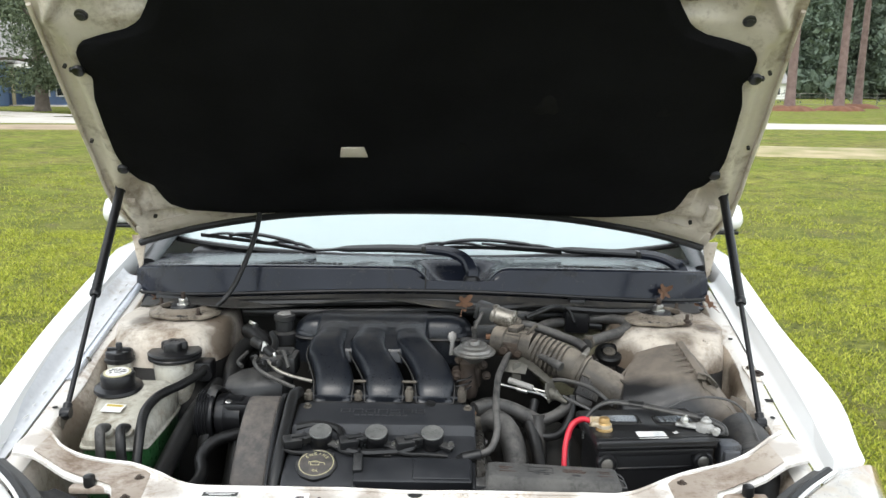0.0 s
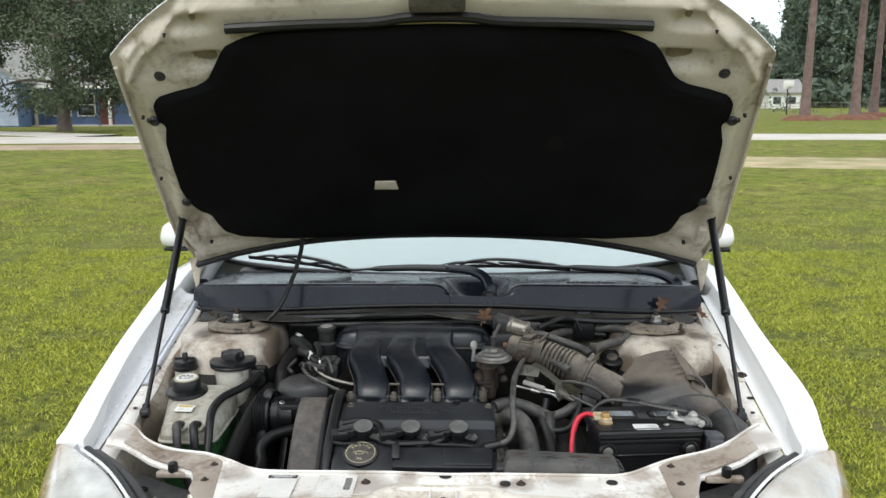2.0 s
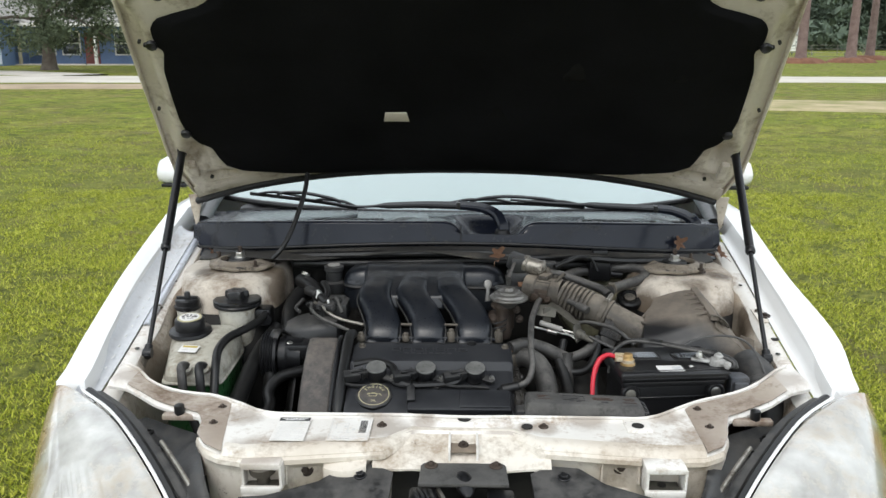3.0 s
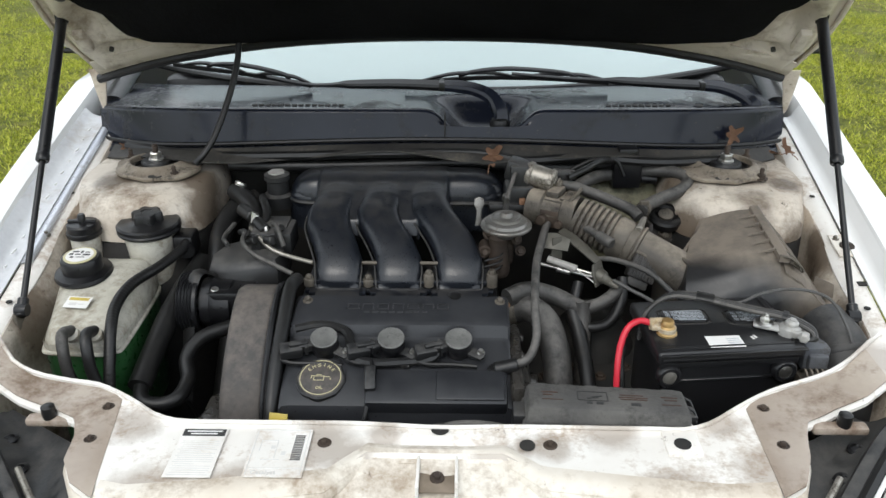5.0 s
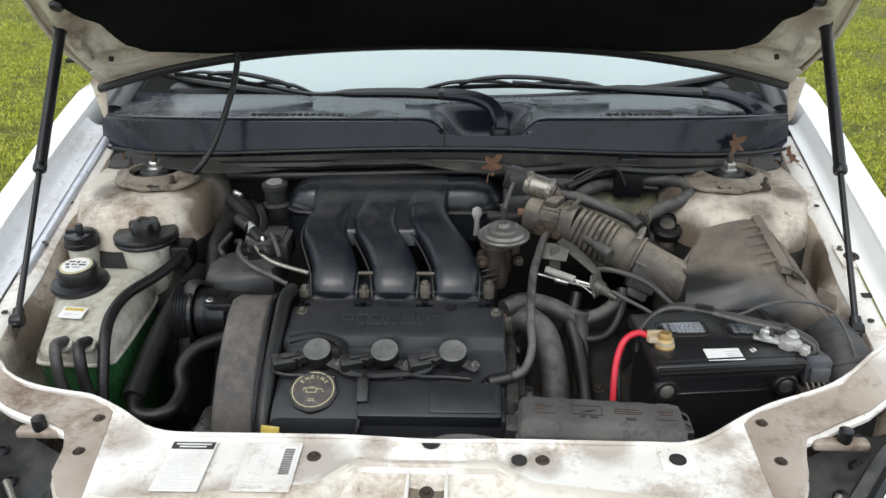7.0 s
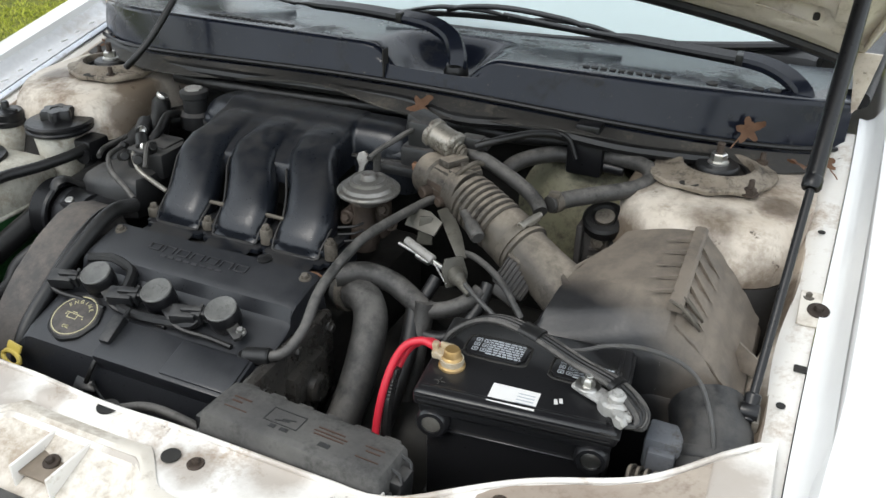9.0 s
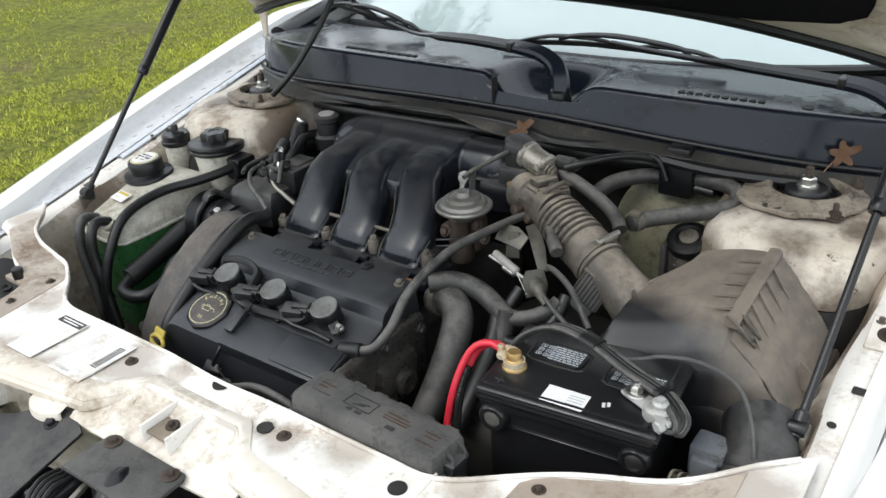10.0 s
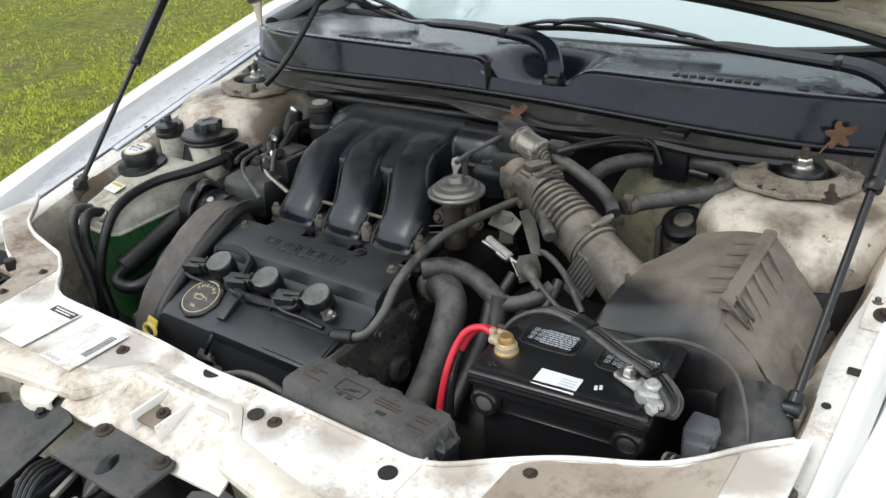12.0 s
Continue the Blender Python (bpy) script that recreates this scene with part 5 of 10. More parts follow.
for x in (-0.458, 0.489):
    bm = bmesh.new()
    lathe(bm, [(0.0195, 0), (0.0195, 0.008)], (x, interp(x, FRONT) + 0.022, 0.690), (0, -1, 0), 24)
    part("face_hole", bm, M_DARK, support)
for x, z in ((-0.276, 0.728), (0.311, 0.734), (-0.262, 0.690), (-0.248, 0.690)):
    bolt("face_bolt", (x, interp(x, FRONT) + 0.022, z), (0, -1, 0), support, 0.008, M_RUST, 0.015 if z > 0.7 else 0.006)
# stained slope in front of the latch, with a square pocket between two ribs
bm = bmesh.new()


def slope(u, v):
    x = lerp(-0.150, 0.180, u)
    e = abs(2 * u - 1)
    y = lerp(0.158, 0.236 - 0.03 * step(0.7, 1.0, e), v)
    z = lerp(0.738, 0.769, v) + 0.006 * step(0.65, 1.0, e) + 0.002 * math.sin(x * 60)
    return (x, y, z)


grid(bm, 30, 8, slope, (0, 0, -0.004))
part("latch_slope", bm, M_LEDGE, support, "tan-stained slope in front of the latch")
for x in (-0.008, 0.044):
    bm = bmesh.new()
    rbox(bm, x - 0.0022, x + 0.0022, 0.178, 0.246, 0.74, 0.7745, 0.0015)
    part("latch_rib", bm, M_SUPPORT, support)
bm = bmesh.new()
rbox(bm, -0.0058, 0.0418, 0.184, 0.238, -0.002, 0.002, 0.001, m=Matrix.Translation((0, 0, 0.7605)))
part("latch_pocket", bm, M_RECESS, support, "dark brown square pocket")
bolt("pocket_bolt", (0.018, 0.209, 0.764), (0, -0.3, 1), support, 0.005, M_RUST, 0.010)
for x, y, z in ((-0.472, 0.265, 0.776), (0.496, 0.268, 0.776), (-0.475, 0.34, 0.776), (0.495, 0.352, 0.776), (-0.141, 0.264, 0.776), (0.174, 0.264, 0.776)):
    bolt("support_bolt", (x, y, z), (0, 0, 1), support, 0.0042, M_RUST, 0.0100, "dusty hex bolt")
for x, y, r in ((0.142, 0.262, 0.011), (0.357, 0.266, 0.012), (0.02, 0.296, 0.013)):
    bm = bmesh.new()
    lathe(bm, [(r, 0), (r, 0.002)], (x, y, 0.7768), (0, 0, 1), 20)
    part("support_hole", bm, M_DARK, support)
bm = bmesh.new()
rbox(bm, 0.333, 0.382, 0.245, 0.312, 0.774, 0.7795, 0.002)
part("welded_tab", bm, M_SUPPORT, support)
bm = bmesh.new()
lathe(bm, [(0.012, 0), (0.012, 0.001)], (0.357, 0.266, 0.7795), (0, 0, 1), 20)
part("tab_hole", bm, M_DARK, support)
# overlapping end panels, browner than the middle, with a welded edge
for s in (-1, 1):
    bm = bmesh.new()

    def endp(u, v):
        xa = lerp(0.425, 0.462, v) if s < 0 else lerp(0.464, 0.470, v)
        x = s * lerp(xa, 0.690, u)
        y = lerp(interp(x, FRONT) + 0.003, interp(x, BACK) - 0.007, v)
        return (x, y, sup_z(x, 0.1 + 0.8 * v) + 0.0022 - 0.0012 * step(0.06, 0.0, u))
    grid(bm, 40, 10, endp, (0, 0, -0.002))
    part("end_panel", bm, M_SHOULDER, support, "brown-filmed overlapping end panel")
# folded lip along the back edge
bm = bmesh.new()
tube(bm, [(x, interp(x, BACK) - 0.003, sup_z(x, 1.0) + 0.001) for x in [-0.73 + i * 0.0366 for i in range(41)]], 0.0032, 8, 2)
part("back_lip", bm, M_SUPPORT, support, "pale folded rear lip")
bm = bmesh.new()
grid(bm, 90, 4, lambda u, v: (lerp(-0.425, 0.462, u), interp(lerp(-0.425, 0.462, u), FRONT) + lerp(-0.001, 0.034, v), sup_z(lerp(-0.425, 0.462, u), 0.3 * v) + 0.0015), (0, 0, -0.0015))
part("stepped_front_ledge", bm, M_LEDGE, support, "rust-filmed front ledge")
# slots with rubber stops at the shoulders
for s, x in ((-1, -0.555), (1, 0.60)):
    bm = bmesh.new()
    rbox(bm, x - 0.04, x + 0.04, 0.318, 0.338, 0.755, 0.768, 0.004)
    part("shoulder_pocket", bm, M_SHOULDER, support)
    bm = bmesh.new()
    lathe(bm, [(0.009, 0), (0.0105, 0.008), (0.010, 0.022), (0.007, 0.024)], (x + 0.005 * s, 0.328, 0.764), (0, 0, 1), 14)
    part("rubber_stop", bm, M_RUBBER, support)

# gusset webs under the front ledge
for x in (-0.308, -0.240, 0.272, 0.338):
    bm = bmesh.new()
    yf = interp(x, FRONT)
    prism(bm, [(0.0, 0.0), (-0.020, -0.004), (-0.024, -0.044), (0.0, -0.060)], (x, yf + 0.020, 0.758), (0, 1, 0), (0, 0, 1), 0.0035, 0.001)
    part("gusset", bm, M_LEDGE, support, "tan-stained welded gusset")
bm = bmesh.new()
grid(bm, 14, 8, lambda u, v: (lerp(-0.238, -0.160, u), 0.172 - 0.034 * math.sin(math.pi * min(1, 0.12 + 0.76 * u)) ** 0.5 * step(0.0, 0.3, v) - 0.004, 0.757 - 0.050 * v * (1 - 0.45 * step(0.5, 1.0, u))), (0, 0.004, 0))
part("face_bulge", bm, M_LEDGE, support, "pale pressed bulge")

# paper labels on the crossmember
LZ = pose(0, 0, 0.7802)
bm = bmesh.new()
rbox(bm, -0.345, -0.281, 0.186, 0.288, 0.7795, 0.7802, 0)
lab = part("emission_label", bm, M_FADED, support, "scuffed white paper label with black header")
bars([(-0.343, -0.283, 0.271, 0.286)], LZ, M_INK, lab, "label_header")
bars([(-0.340 + 0.002 * (i % 3), -0.286 - 0.004 * (i % 4 == 1) - 0.02 * (i % 6 == 5), 0.190 + i * 0.0043, 0.1913 + i * 0.0043) for i in range(17)], LZ, M_GREYINK, lab)
bars([(-0.338, -0.288, 0.280, 0.2825), (-0.332, -0.294, 0.2745, 0.277)], pose(0, 0, 0.7806), M_PAPER, lab, "header_print")
bm = bmesh.new()
rbox(bm, -0.240, -0.160, 0.188, 0.288, 0.7795, 0.7802, 0)
lab = part("catalyst_label", bm, M_FADED, support, "scuffed white diagram label")
bars([(-0.237, -0.163, 0.285, 0.2862), (-0.237, -0.163, 0.205, 0.2062), (-0.237, -0.2358, 0.192, 0.286), (-0.1642, -0.163, 0.192, 0.286),
      (-0.228, -0.204, 0.262, 0.2635), (-0.228, -0.2265, 0.24, 0.262), (-0.205, -0.2035, 0.225, 0.262), (-0.222, -0.196, 0.222, 0.2235),
      (-0.212, -0.206, 0.245, 0.252), (-0.196, -0.190, 0.232, 0.240)], LZ, M_GREYINK, lab)
bars([(-0.182, -0.168, 0.222 + i * 0.0036, 0.2242 + i * 0.0036) for i in range(15)], LZ, M_INK, lab, "barcode")
lettering("Catalyst", 0.0105, pose(-0.213, 0.1965, 0.7808), M_GREYINK, lab)

# latch and the black air deflectors below it
bm = bmesh.new()
prism(bm, [(-0.078, 0.160), (-0.072, 0.168), (0.072, 0.168), (0.078, 0.160), (0.080, 0.09), (-0.080, 0.09)], (0.018, 0.0, 0.741), (1, 0, 0), (0, 1, 0), 0.007, 0.002)
latch = part("hood_latch", bm, M_FUSE, support, "dirty grey-brown hood latch plate")
for x in (-0.041, 0.078):
    bolt("latch_bolt", (x, 0.155, 0.749), (0, 0, 1), latch, 0.006, M_RUST, 0.0125)
bm = bmesh.new()
rbox(bm, -0.072, 0.105, 0.050, 0.120, 0.60, 0.700, 0.008)
rbox(bm, -0.078, -0.030, 0.040, 0.105, 0.690, 0.735, 0.006)
rbox(bm, 0.060, 0.108, 0.045, 0.108, 0.680, 0.730, 0.006)
rbox(bm, 0.018, 0.058, 0.020, 0.085, 0.665, 0.712, 0.009)
part("latch_body", bm, M_BLACK, latch, "black latch housing")
bm = bmesh.new()
for k in range(4):
    tube(bm, [(-0.070 + k * 0.009, 0.090, 0.737), (-0.064 + k * 0.009, 0.060, 0.744), (-0.050 + k * 0.009, 0.030, 0.734), (-0.040 + k * 0.009, 0.018, 0.700)], 0.0036, 8)
part("latch_spring", bm, M_RUBBER, latch, "dark bent latch spring")
bm = bmesh.new()
rings = []
for t, r in ((0, 0.004), (0.12, 0.014), (0.35, 0.0205), (0.62, 0.020), (0.85, 0.013), (1, 0.004)):
    rings.append([(0.016 + 0.010 * t + r * math.cos(g) * 0.85, 0.136 - 0.062 * t, 0.747 - 0.016 * t + r * 0.55 * max(0.0, math.sin(g)) - 0.004 * (math.sin(g) < 0)) for g in (2 * math.pi * q / 20 for q in range(20))])
ring_loft(bm, rings)
part("release_lever", bm, M_BLACK, latch, "glossy black release lever")
bm = bmesh.new()
rbox(bm, -0.004, 0.004, -0.030, 0.026, -0.004, 0.004, 0.002, m=pose(-0.020, 0.082, 0.728, 0, 0, 18))
lathe(bm, [(0.006, 0), (0.006, 0.004), (0.002, 0.005)], (0.006, 0.070, 0.716), (0, -0.2, 1), 12)
part("latch_pawl", bm, M_ALLOY, latch)
bm = bmesh.new()
rbox(bm, 0.055, 0.085, 0.022, 0.029, 0.65, 0.658, 0.001)
part("latch_tag", bm, M_YELLOW, latch)
for s, cx in ((-1, -0.17), (1, 0.20)):
    bm = bmesh.new()
    prism(bm, [(-0.055, 0.0), (-0.06, 0.115), (-0.02, 0.135), (0.03, 0.13), (0.075, 0.09), (0.16, 0.055), (0.21, 0.05), (0.22, 0.0), (0.22, -0.06), (-0.05, -0.06)] if s > 0 else
          [(0.055, 0.0), (0.055, -0.06), (-0.22, -0.06), (-0.22, 0.0), (-0.21, 0.05), (-0.16, 0.055), (-0.075, 0.09), (-0.03, 0.13), (0.02, 0.135), (0.06, 0.115)],
          (cx, 0.040, 0.702), (1, 0, 0), (0, 0.9, 0.25), 0.006, 0.002)
    d = part("air_deflector", bm, M_DUSTY, support, "weathered black plastic air deflector")
    bolt("push_clip", (cx, 0.14, 0.736), (0, -0.2, 1), d, 0.008, M_BLACK, 0.012)

# splash covers between headlight and crossmember
for s in (-1, 1):
    bm = bmesh.new()

    def sp(u, v):
        y = lerp(-0.10, 0.40, u)
        xi = interp(y, [(-0.1, 0.34), (0.1, 0.44), (0.2, 0.48), (0.3, 0.51), (0.345, 0.58), (0.40, 0.66)])
        xo = interp(y, [(-0.1, 0.38), (0.0, 0.44), (0.055, 0.468), (0.10, 0.505), (0.20, 0.587), (0.285, 0.662), (0.355, 0.745), (0.40, 0.775)])
        x = lerp(xi, xo, v)
        z = 0.725 + 0.02 * (y - 0.1) + 0.012 * math.sin(v * 6 + y * 9) - 0.05 * step(0.1, -0.1, y)
        return (s * x, y, z)
    grid(bm, 24, 10, sp, (0, 0, -0.004))
    sh = part("splash_cover", bm, M_DUSTY, car, "dusty black plastic splash cover")
    for k, (a, b) in enumerate(((0.35, 0.55), (0.55, 0.7), (0.72, 0.6), (0.85, 0.5))):
        bm = bmesh.new()
        lathe(bm, [(0.012, -0.002), (0.013, 0.002), (0.008, 0.004), (0.006, 0.001)], Vector(sp(a, b)), (0, -0.1, 1), 14, lambda q: 1 + 0.15 * math.sin(2 * q))
        part("cover_clip", bm, M_BLACK, sh)

# headlights
HL_IN = [(0.775, 0.358, 0.797), (0.69, 0.287, 0.785), (0.612, 0.20, 0.765), (0.53, 0.10, 0.732), (0.487, 0.045, 0.695), (0.445, -0.03, 0.62), (0.41, -0.09, 0.53)]
HL_OUT = [(0.870, 0.422, 0.775), (0.862, 0.33, 0.715), (0.854, 0.255, 0.65), (0.83, 0.15, 0.585), (0.79, 0.04, 0.53), (0.71, -0.06, 0.49), (0.58, -0.14, 0.45)]
for s in (-1, 1):
    a, b = smooth_path(HL_IN, 5), smooth_path([(x + 0.008 * s, y, z) for x, y, z in HL_OUT], 5)
    n = len(a) - 1

    def lens(u, v):
        i = min(int(u * n), n - 1)
        f = u * n - i
        p, q = a[i].lerp(a[i + 1], f), b[i].lerp(b[i + 1], f)
        r = p.lerp(q, v) + V(0.3, -0.4, 0.86) * (0.050 * math.sin(math.pi * v) ** 0.8 * math.sin(math.pi * (0.06 + 0.9 * u)) ** 0.5)
        m = math.hypot((u - 0.66) / 0.27, (v - 0.46) / 0.36)
        r += V(0.3, -0.4, 0.86) * (0.0011 * math.sin(v * 95) * step(1.0, 0.8, m) - 0.004 * step(1.0, 0.93, m))
        return mirror(r, s)
    bm = bmesh.new()
    grid(bm, 70, 90, lens, (0, 0.004, -0.006))
    hl = part("headlight", bm, M_LENS, car, "hazed yellowing plastic headlight lens")
    bm = bmesh.new()
    tube(bm, [mirror(p + V(-0.004, 0.004, 0.004), s) for p in map(Vector, HL_IN)], 0.0035, 8, 5)
    part("lens_rim", bm, M_PAINT, hl)
    bm = bmesh.new()
    tube(bm, [mirror(p + V(-0.013, 0.010, 0.0), s) for p in map(Vector, HL_IN)], 0.0095, 8, 5)
    part("headlight_seal", bm, M_RUBBER, hl)
    bm = bmesh.new()
    tube(bm, [mirror(p + V(-0.028, 0.018, -0.012), s) for p in map(Vector, HL_IN)], 0.010, 8, 5, sx=1.4)
    part("headlight_frame", bm, M_DUSTY, hl, "dusty black headlight frame")
    bm = bmesh.new()
    tube(bm, [mirror(p + V(-0.048, 0.03, -0.012), s) for p in map(Vector, HL_IN[2:5])], 0.005, 8, 5)
    part("adjuster_rail", bm, M_ALLOY, hl)

# front bumper and lower nose
bm = bmesh.new()


def bump(u, v):
    a = lerp(-1, 1, u)
    x = 0.865 * math.copysign(abs(a) ** 0.8, a)
    y = -0.30 + 0.62 * abs(a) ** 3.2
    z = interp(v, [(0, 0.53), (0.1, 0.535), (0.4, 0.46), (0.8, 0.30), (1, 0.2)]) + 0.16 * step(0.72, 1.0, abs(a)) * (1 - v)
    y += interp(v, [(0, 0.14), (0.1, 0.06), (0.25, 0.0), (0.6, -0.02), (1, 0.05)])
    return (x, y, z)


grid(bm, 60, 12, bump, (0, 0.006, 0))
part("front_bumper", bm, M_PAINT, car, "white front bumper cover")

# ---------------------------------------------------------------- raised hood
HB = Vector((0, 0.937, 1.287))
HS, HN = Vector((0, -0.727, 0.687)), Vector((0, 0.687, 0.727))


def hood_xs(t):
    return interp(t, [(-0.34, 0.768), (-0.2, 0.80), (0.14, 0.777), (0.5, 0.748), (0.75, 0.70)])


def hood_pt(x, t, off=0.0):
    c = 0.055 * (1 - (x / 0.76) ** 2)
    return HB + V(x, 0, 0) + HS * t + HN * (c + off)


def hood_uv(u, v):
    a = 2 * u - 1
    rear = -0.25 - 0.09 * abs(a) ** 3
    front = 0.735 - 0.235 * abs(a) ** 4
    t = lerp(rear, front, v)
    return a * hood_xs(t), t


bm = bmesh.new()
grid(bm, 60, 40, lambda u, v: hood_pt(*hood_uv(u, v), 0.022), HN * 0.004)
hood = part("hood", bm, M_PAINT, car, "raised white hood with black liner underneath")


def blob(x, t, cx, ct, rx, rt, p=4):
    return math.exp(-(abs((abs(x) - cx) / rx) ** p + abs((t - ct) / rt) ** p))


def frame_off(u, v):
    """Pressed relief of the inner frame: channels, pockets and ridges."""
    x, t = hood_uv(u, v)
    a = abs(2 * u - 1)
    e = min((1 - a) * 0.75, v, 1 - v)
    o = 0.020 - 0.034 * step(0.015, 0.05, e)
    o += 0.034 * blob(x, t, 0.545, 0.487, 0.052, 0.026)
    o += 0.030 * blob(x, t, 0.552, 0.595, 0.050, 0.022)
    o += 0.026 * blob(x, t, 0.40, 0.655, 0.11, 0.016)
    o += 0.030 * blob(x, t, 0.15, 0.66, 0.09, 0.018)
    o += 0.022 * blob(x, t, 0.665, 0.505, 0.022, 0.05)
    o += 0.026 * blob(x, t, 0.70, -0.10, 0.020, 0.05)
    o += 0.030 * blob(x, t, 0.66, -0.205, 0.045, 0.020)
    o += 0.024 * blob(x, t, 0.50, -0.238, 0.10, 0.010)
    xs = hood_xs(t)
    o += 0.020 * math.exp(-((abs(x) - (xs - 0.045)) / 0.011) ** 2) * step(-0.05, 0.05, t) * step(0.42, 0.36, t)
    q = abs(x) - interp(t, [(0.42, 0.735), (0.50, 0.68), (0.58, 0.60), (0.68, 0.50)])
    o -= 0.014 * math.exp(-(q / 0.012) ** 2) * step(0.40, 0.44, t) * step(0.70, 0.66, t)
    return min(o, 0.0185)


bm = bmesh.new()
grid(bm, 200, 130, lambda u, v: hood_pt(*hood_uv(u, v), frame_off(u, v)))
part("hood_frame", bm, M_CREAM, hood, "cream painted stamped hood frame with grime", angle=60)
# liner
LINER = [(0.0, 0.572), (0.28, 0.566), (0.40, 0.560), (0.465, 0.545), (0.492, 0.51), (0.522, 0.46), (0.54, 0.434), (0.565, 0.418), (0.625, 0.405), (0.668, 0.392), (0.682, 0.37),
         (0.684, 0.34), (0.682, 0.315), (0.672, 0.30), (0.690, 0.24), (0.698, 0.16), (0.705, 0.06), (0.70, 0.0), (0.68, -0.045), (0.655, -0.065), (0.645, -0.12), (0.63, -0.165),
         (0.59, -0.20), (0.50, -0.218), (0.30, -0.222), (0.0, -0.222)]


def liner_x(t):
    """Half width of the liner at t along the hood."""
    pts = sorted(((b, a) for a, b in LINER[3:-2]))
    return interp(t, pts)


bm = bmesh.new()


def lin(u, v):
    a = 2 * u - 1
    t0 = interp(abs(a), [(0, -0.222), (0.8, -0.215), (0.95, -0.185), (1, -0.15)])
    t1 = interp(abs(a), [(0, 0.572), (0.85, 0.562), (0.95, 0.548), (1, 0.53)])
    t = lerp(t0, t1, v)
    x = a * liner_x(t)
    quilt = 0.004 * math.sin(x * 9 + 1) * math.sin(t * 8) - 0.006 * step(0.9, 1.0, abs(a)) - 0.004
    edge = min((1 - abs(a)) * 0.5, v, 1 - v)
    return hood_pt(x, t, -0.022 - 0.010 * step(0.0, 0.03, edge) + quilt * step(0.0, 0.1, edge))


grid(bm, 90, 60, lin, HN * 0.012)
liner = part("hood_liner", bm, M_LINER, hood, "matte black fibre insulation pad", angle=60)
for x, t in ((-0.692, 0.325), (0.692, 0.32), (-0.703, 0.005), (0.694, 0.005)):
    bm = bmesh.new()
    lathe(bm, [(0.012, 0), (0.014, -0.004), (0.012, -0.010), (0.004, -0.012)], hood_pt(x, t, -0.02), HN, 14)
    if t > 0.1:
        rod(bm, hood_pt(x - 0.006 * math.copysign(1, x), t, -0.024), hood_pt(x + 0.018 * math.copysign(1, x), t, -0.020), 0.006)
    part("liner_clip", bm, M_BLACK, liner)
bm = bmesh.new()
prism(bm, [(-0.033, -0.02), (0.033, -0.02), (0.027, 0.014), (-0.027, 0.014)], hood_pt(-0.156, 0.042, -0.036), (1, 0, 0), HS, 0.004, 0.001)
part("liner_tag", bm, M_CREAM, liner, "pale label on the liner")
for x, t, w, h in ((0.285, 0.205, 0.030, 0.034), (0.53, 0.21, 0.014, 0.026), (0.10, 0.05, 0.02, 0.012)):
    bm = bmesh.new()
    lathe(bm, [(w, 0), (w * 0.9, -0.002), (w * 0.5, -0.003)], hood_pt(x, t, -0.037), HN, 12, lambda a: 1 + 0.3 * math.sin(3 * a))
    part("worn_patch", bm, M_WORN, liner, "scuffed patch")
# seals
bm = bmesh.new()
tube(bm, [hood_pt(x, 0.588 + 0.012 * step(0.12, 0.05, abs(x)), -0.026) for x in (-0.46, -0.3, -0.14, -0.06, 0.06, 0.14, 0.3, 0.46)], 0.011, 8, 5, sx=1.3)
part("front_seal", bm, M_RUBBER, hood, "black rubber hood seal")
bm = bmesh.new()
tube(bm, [hood_pt(a * hood_xs(-0.3) * 0.99, -0.236 - 0.088 * abs(a) ** 3, -0.008) for a in (-0.99, -0.9, -0.75, -0.5, -0.25, 0, 0.25, 0.5, 0.75, 0.9, 0.97)], 0.0105, 10, 5, sx=1.4)
part("rear_seal", bm, M_RUBBER, hood, "black rubber rear hood seal")
bm = bmesh.new()


def rear_edge(u, v):
    a = 1.96 * u - 0.98
    t = lerp(-0.240, -0.165, v) - 0.088 * abs(a) ** 3
    return hood_pt(a * hood_xs(-0.3) * 0.99, t, lerp(-0.004, -0.0125, min(1, v * 2)))


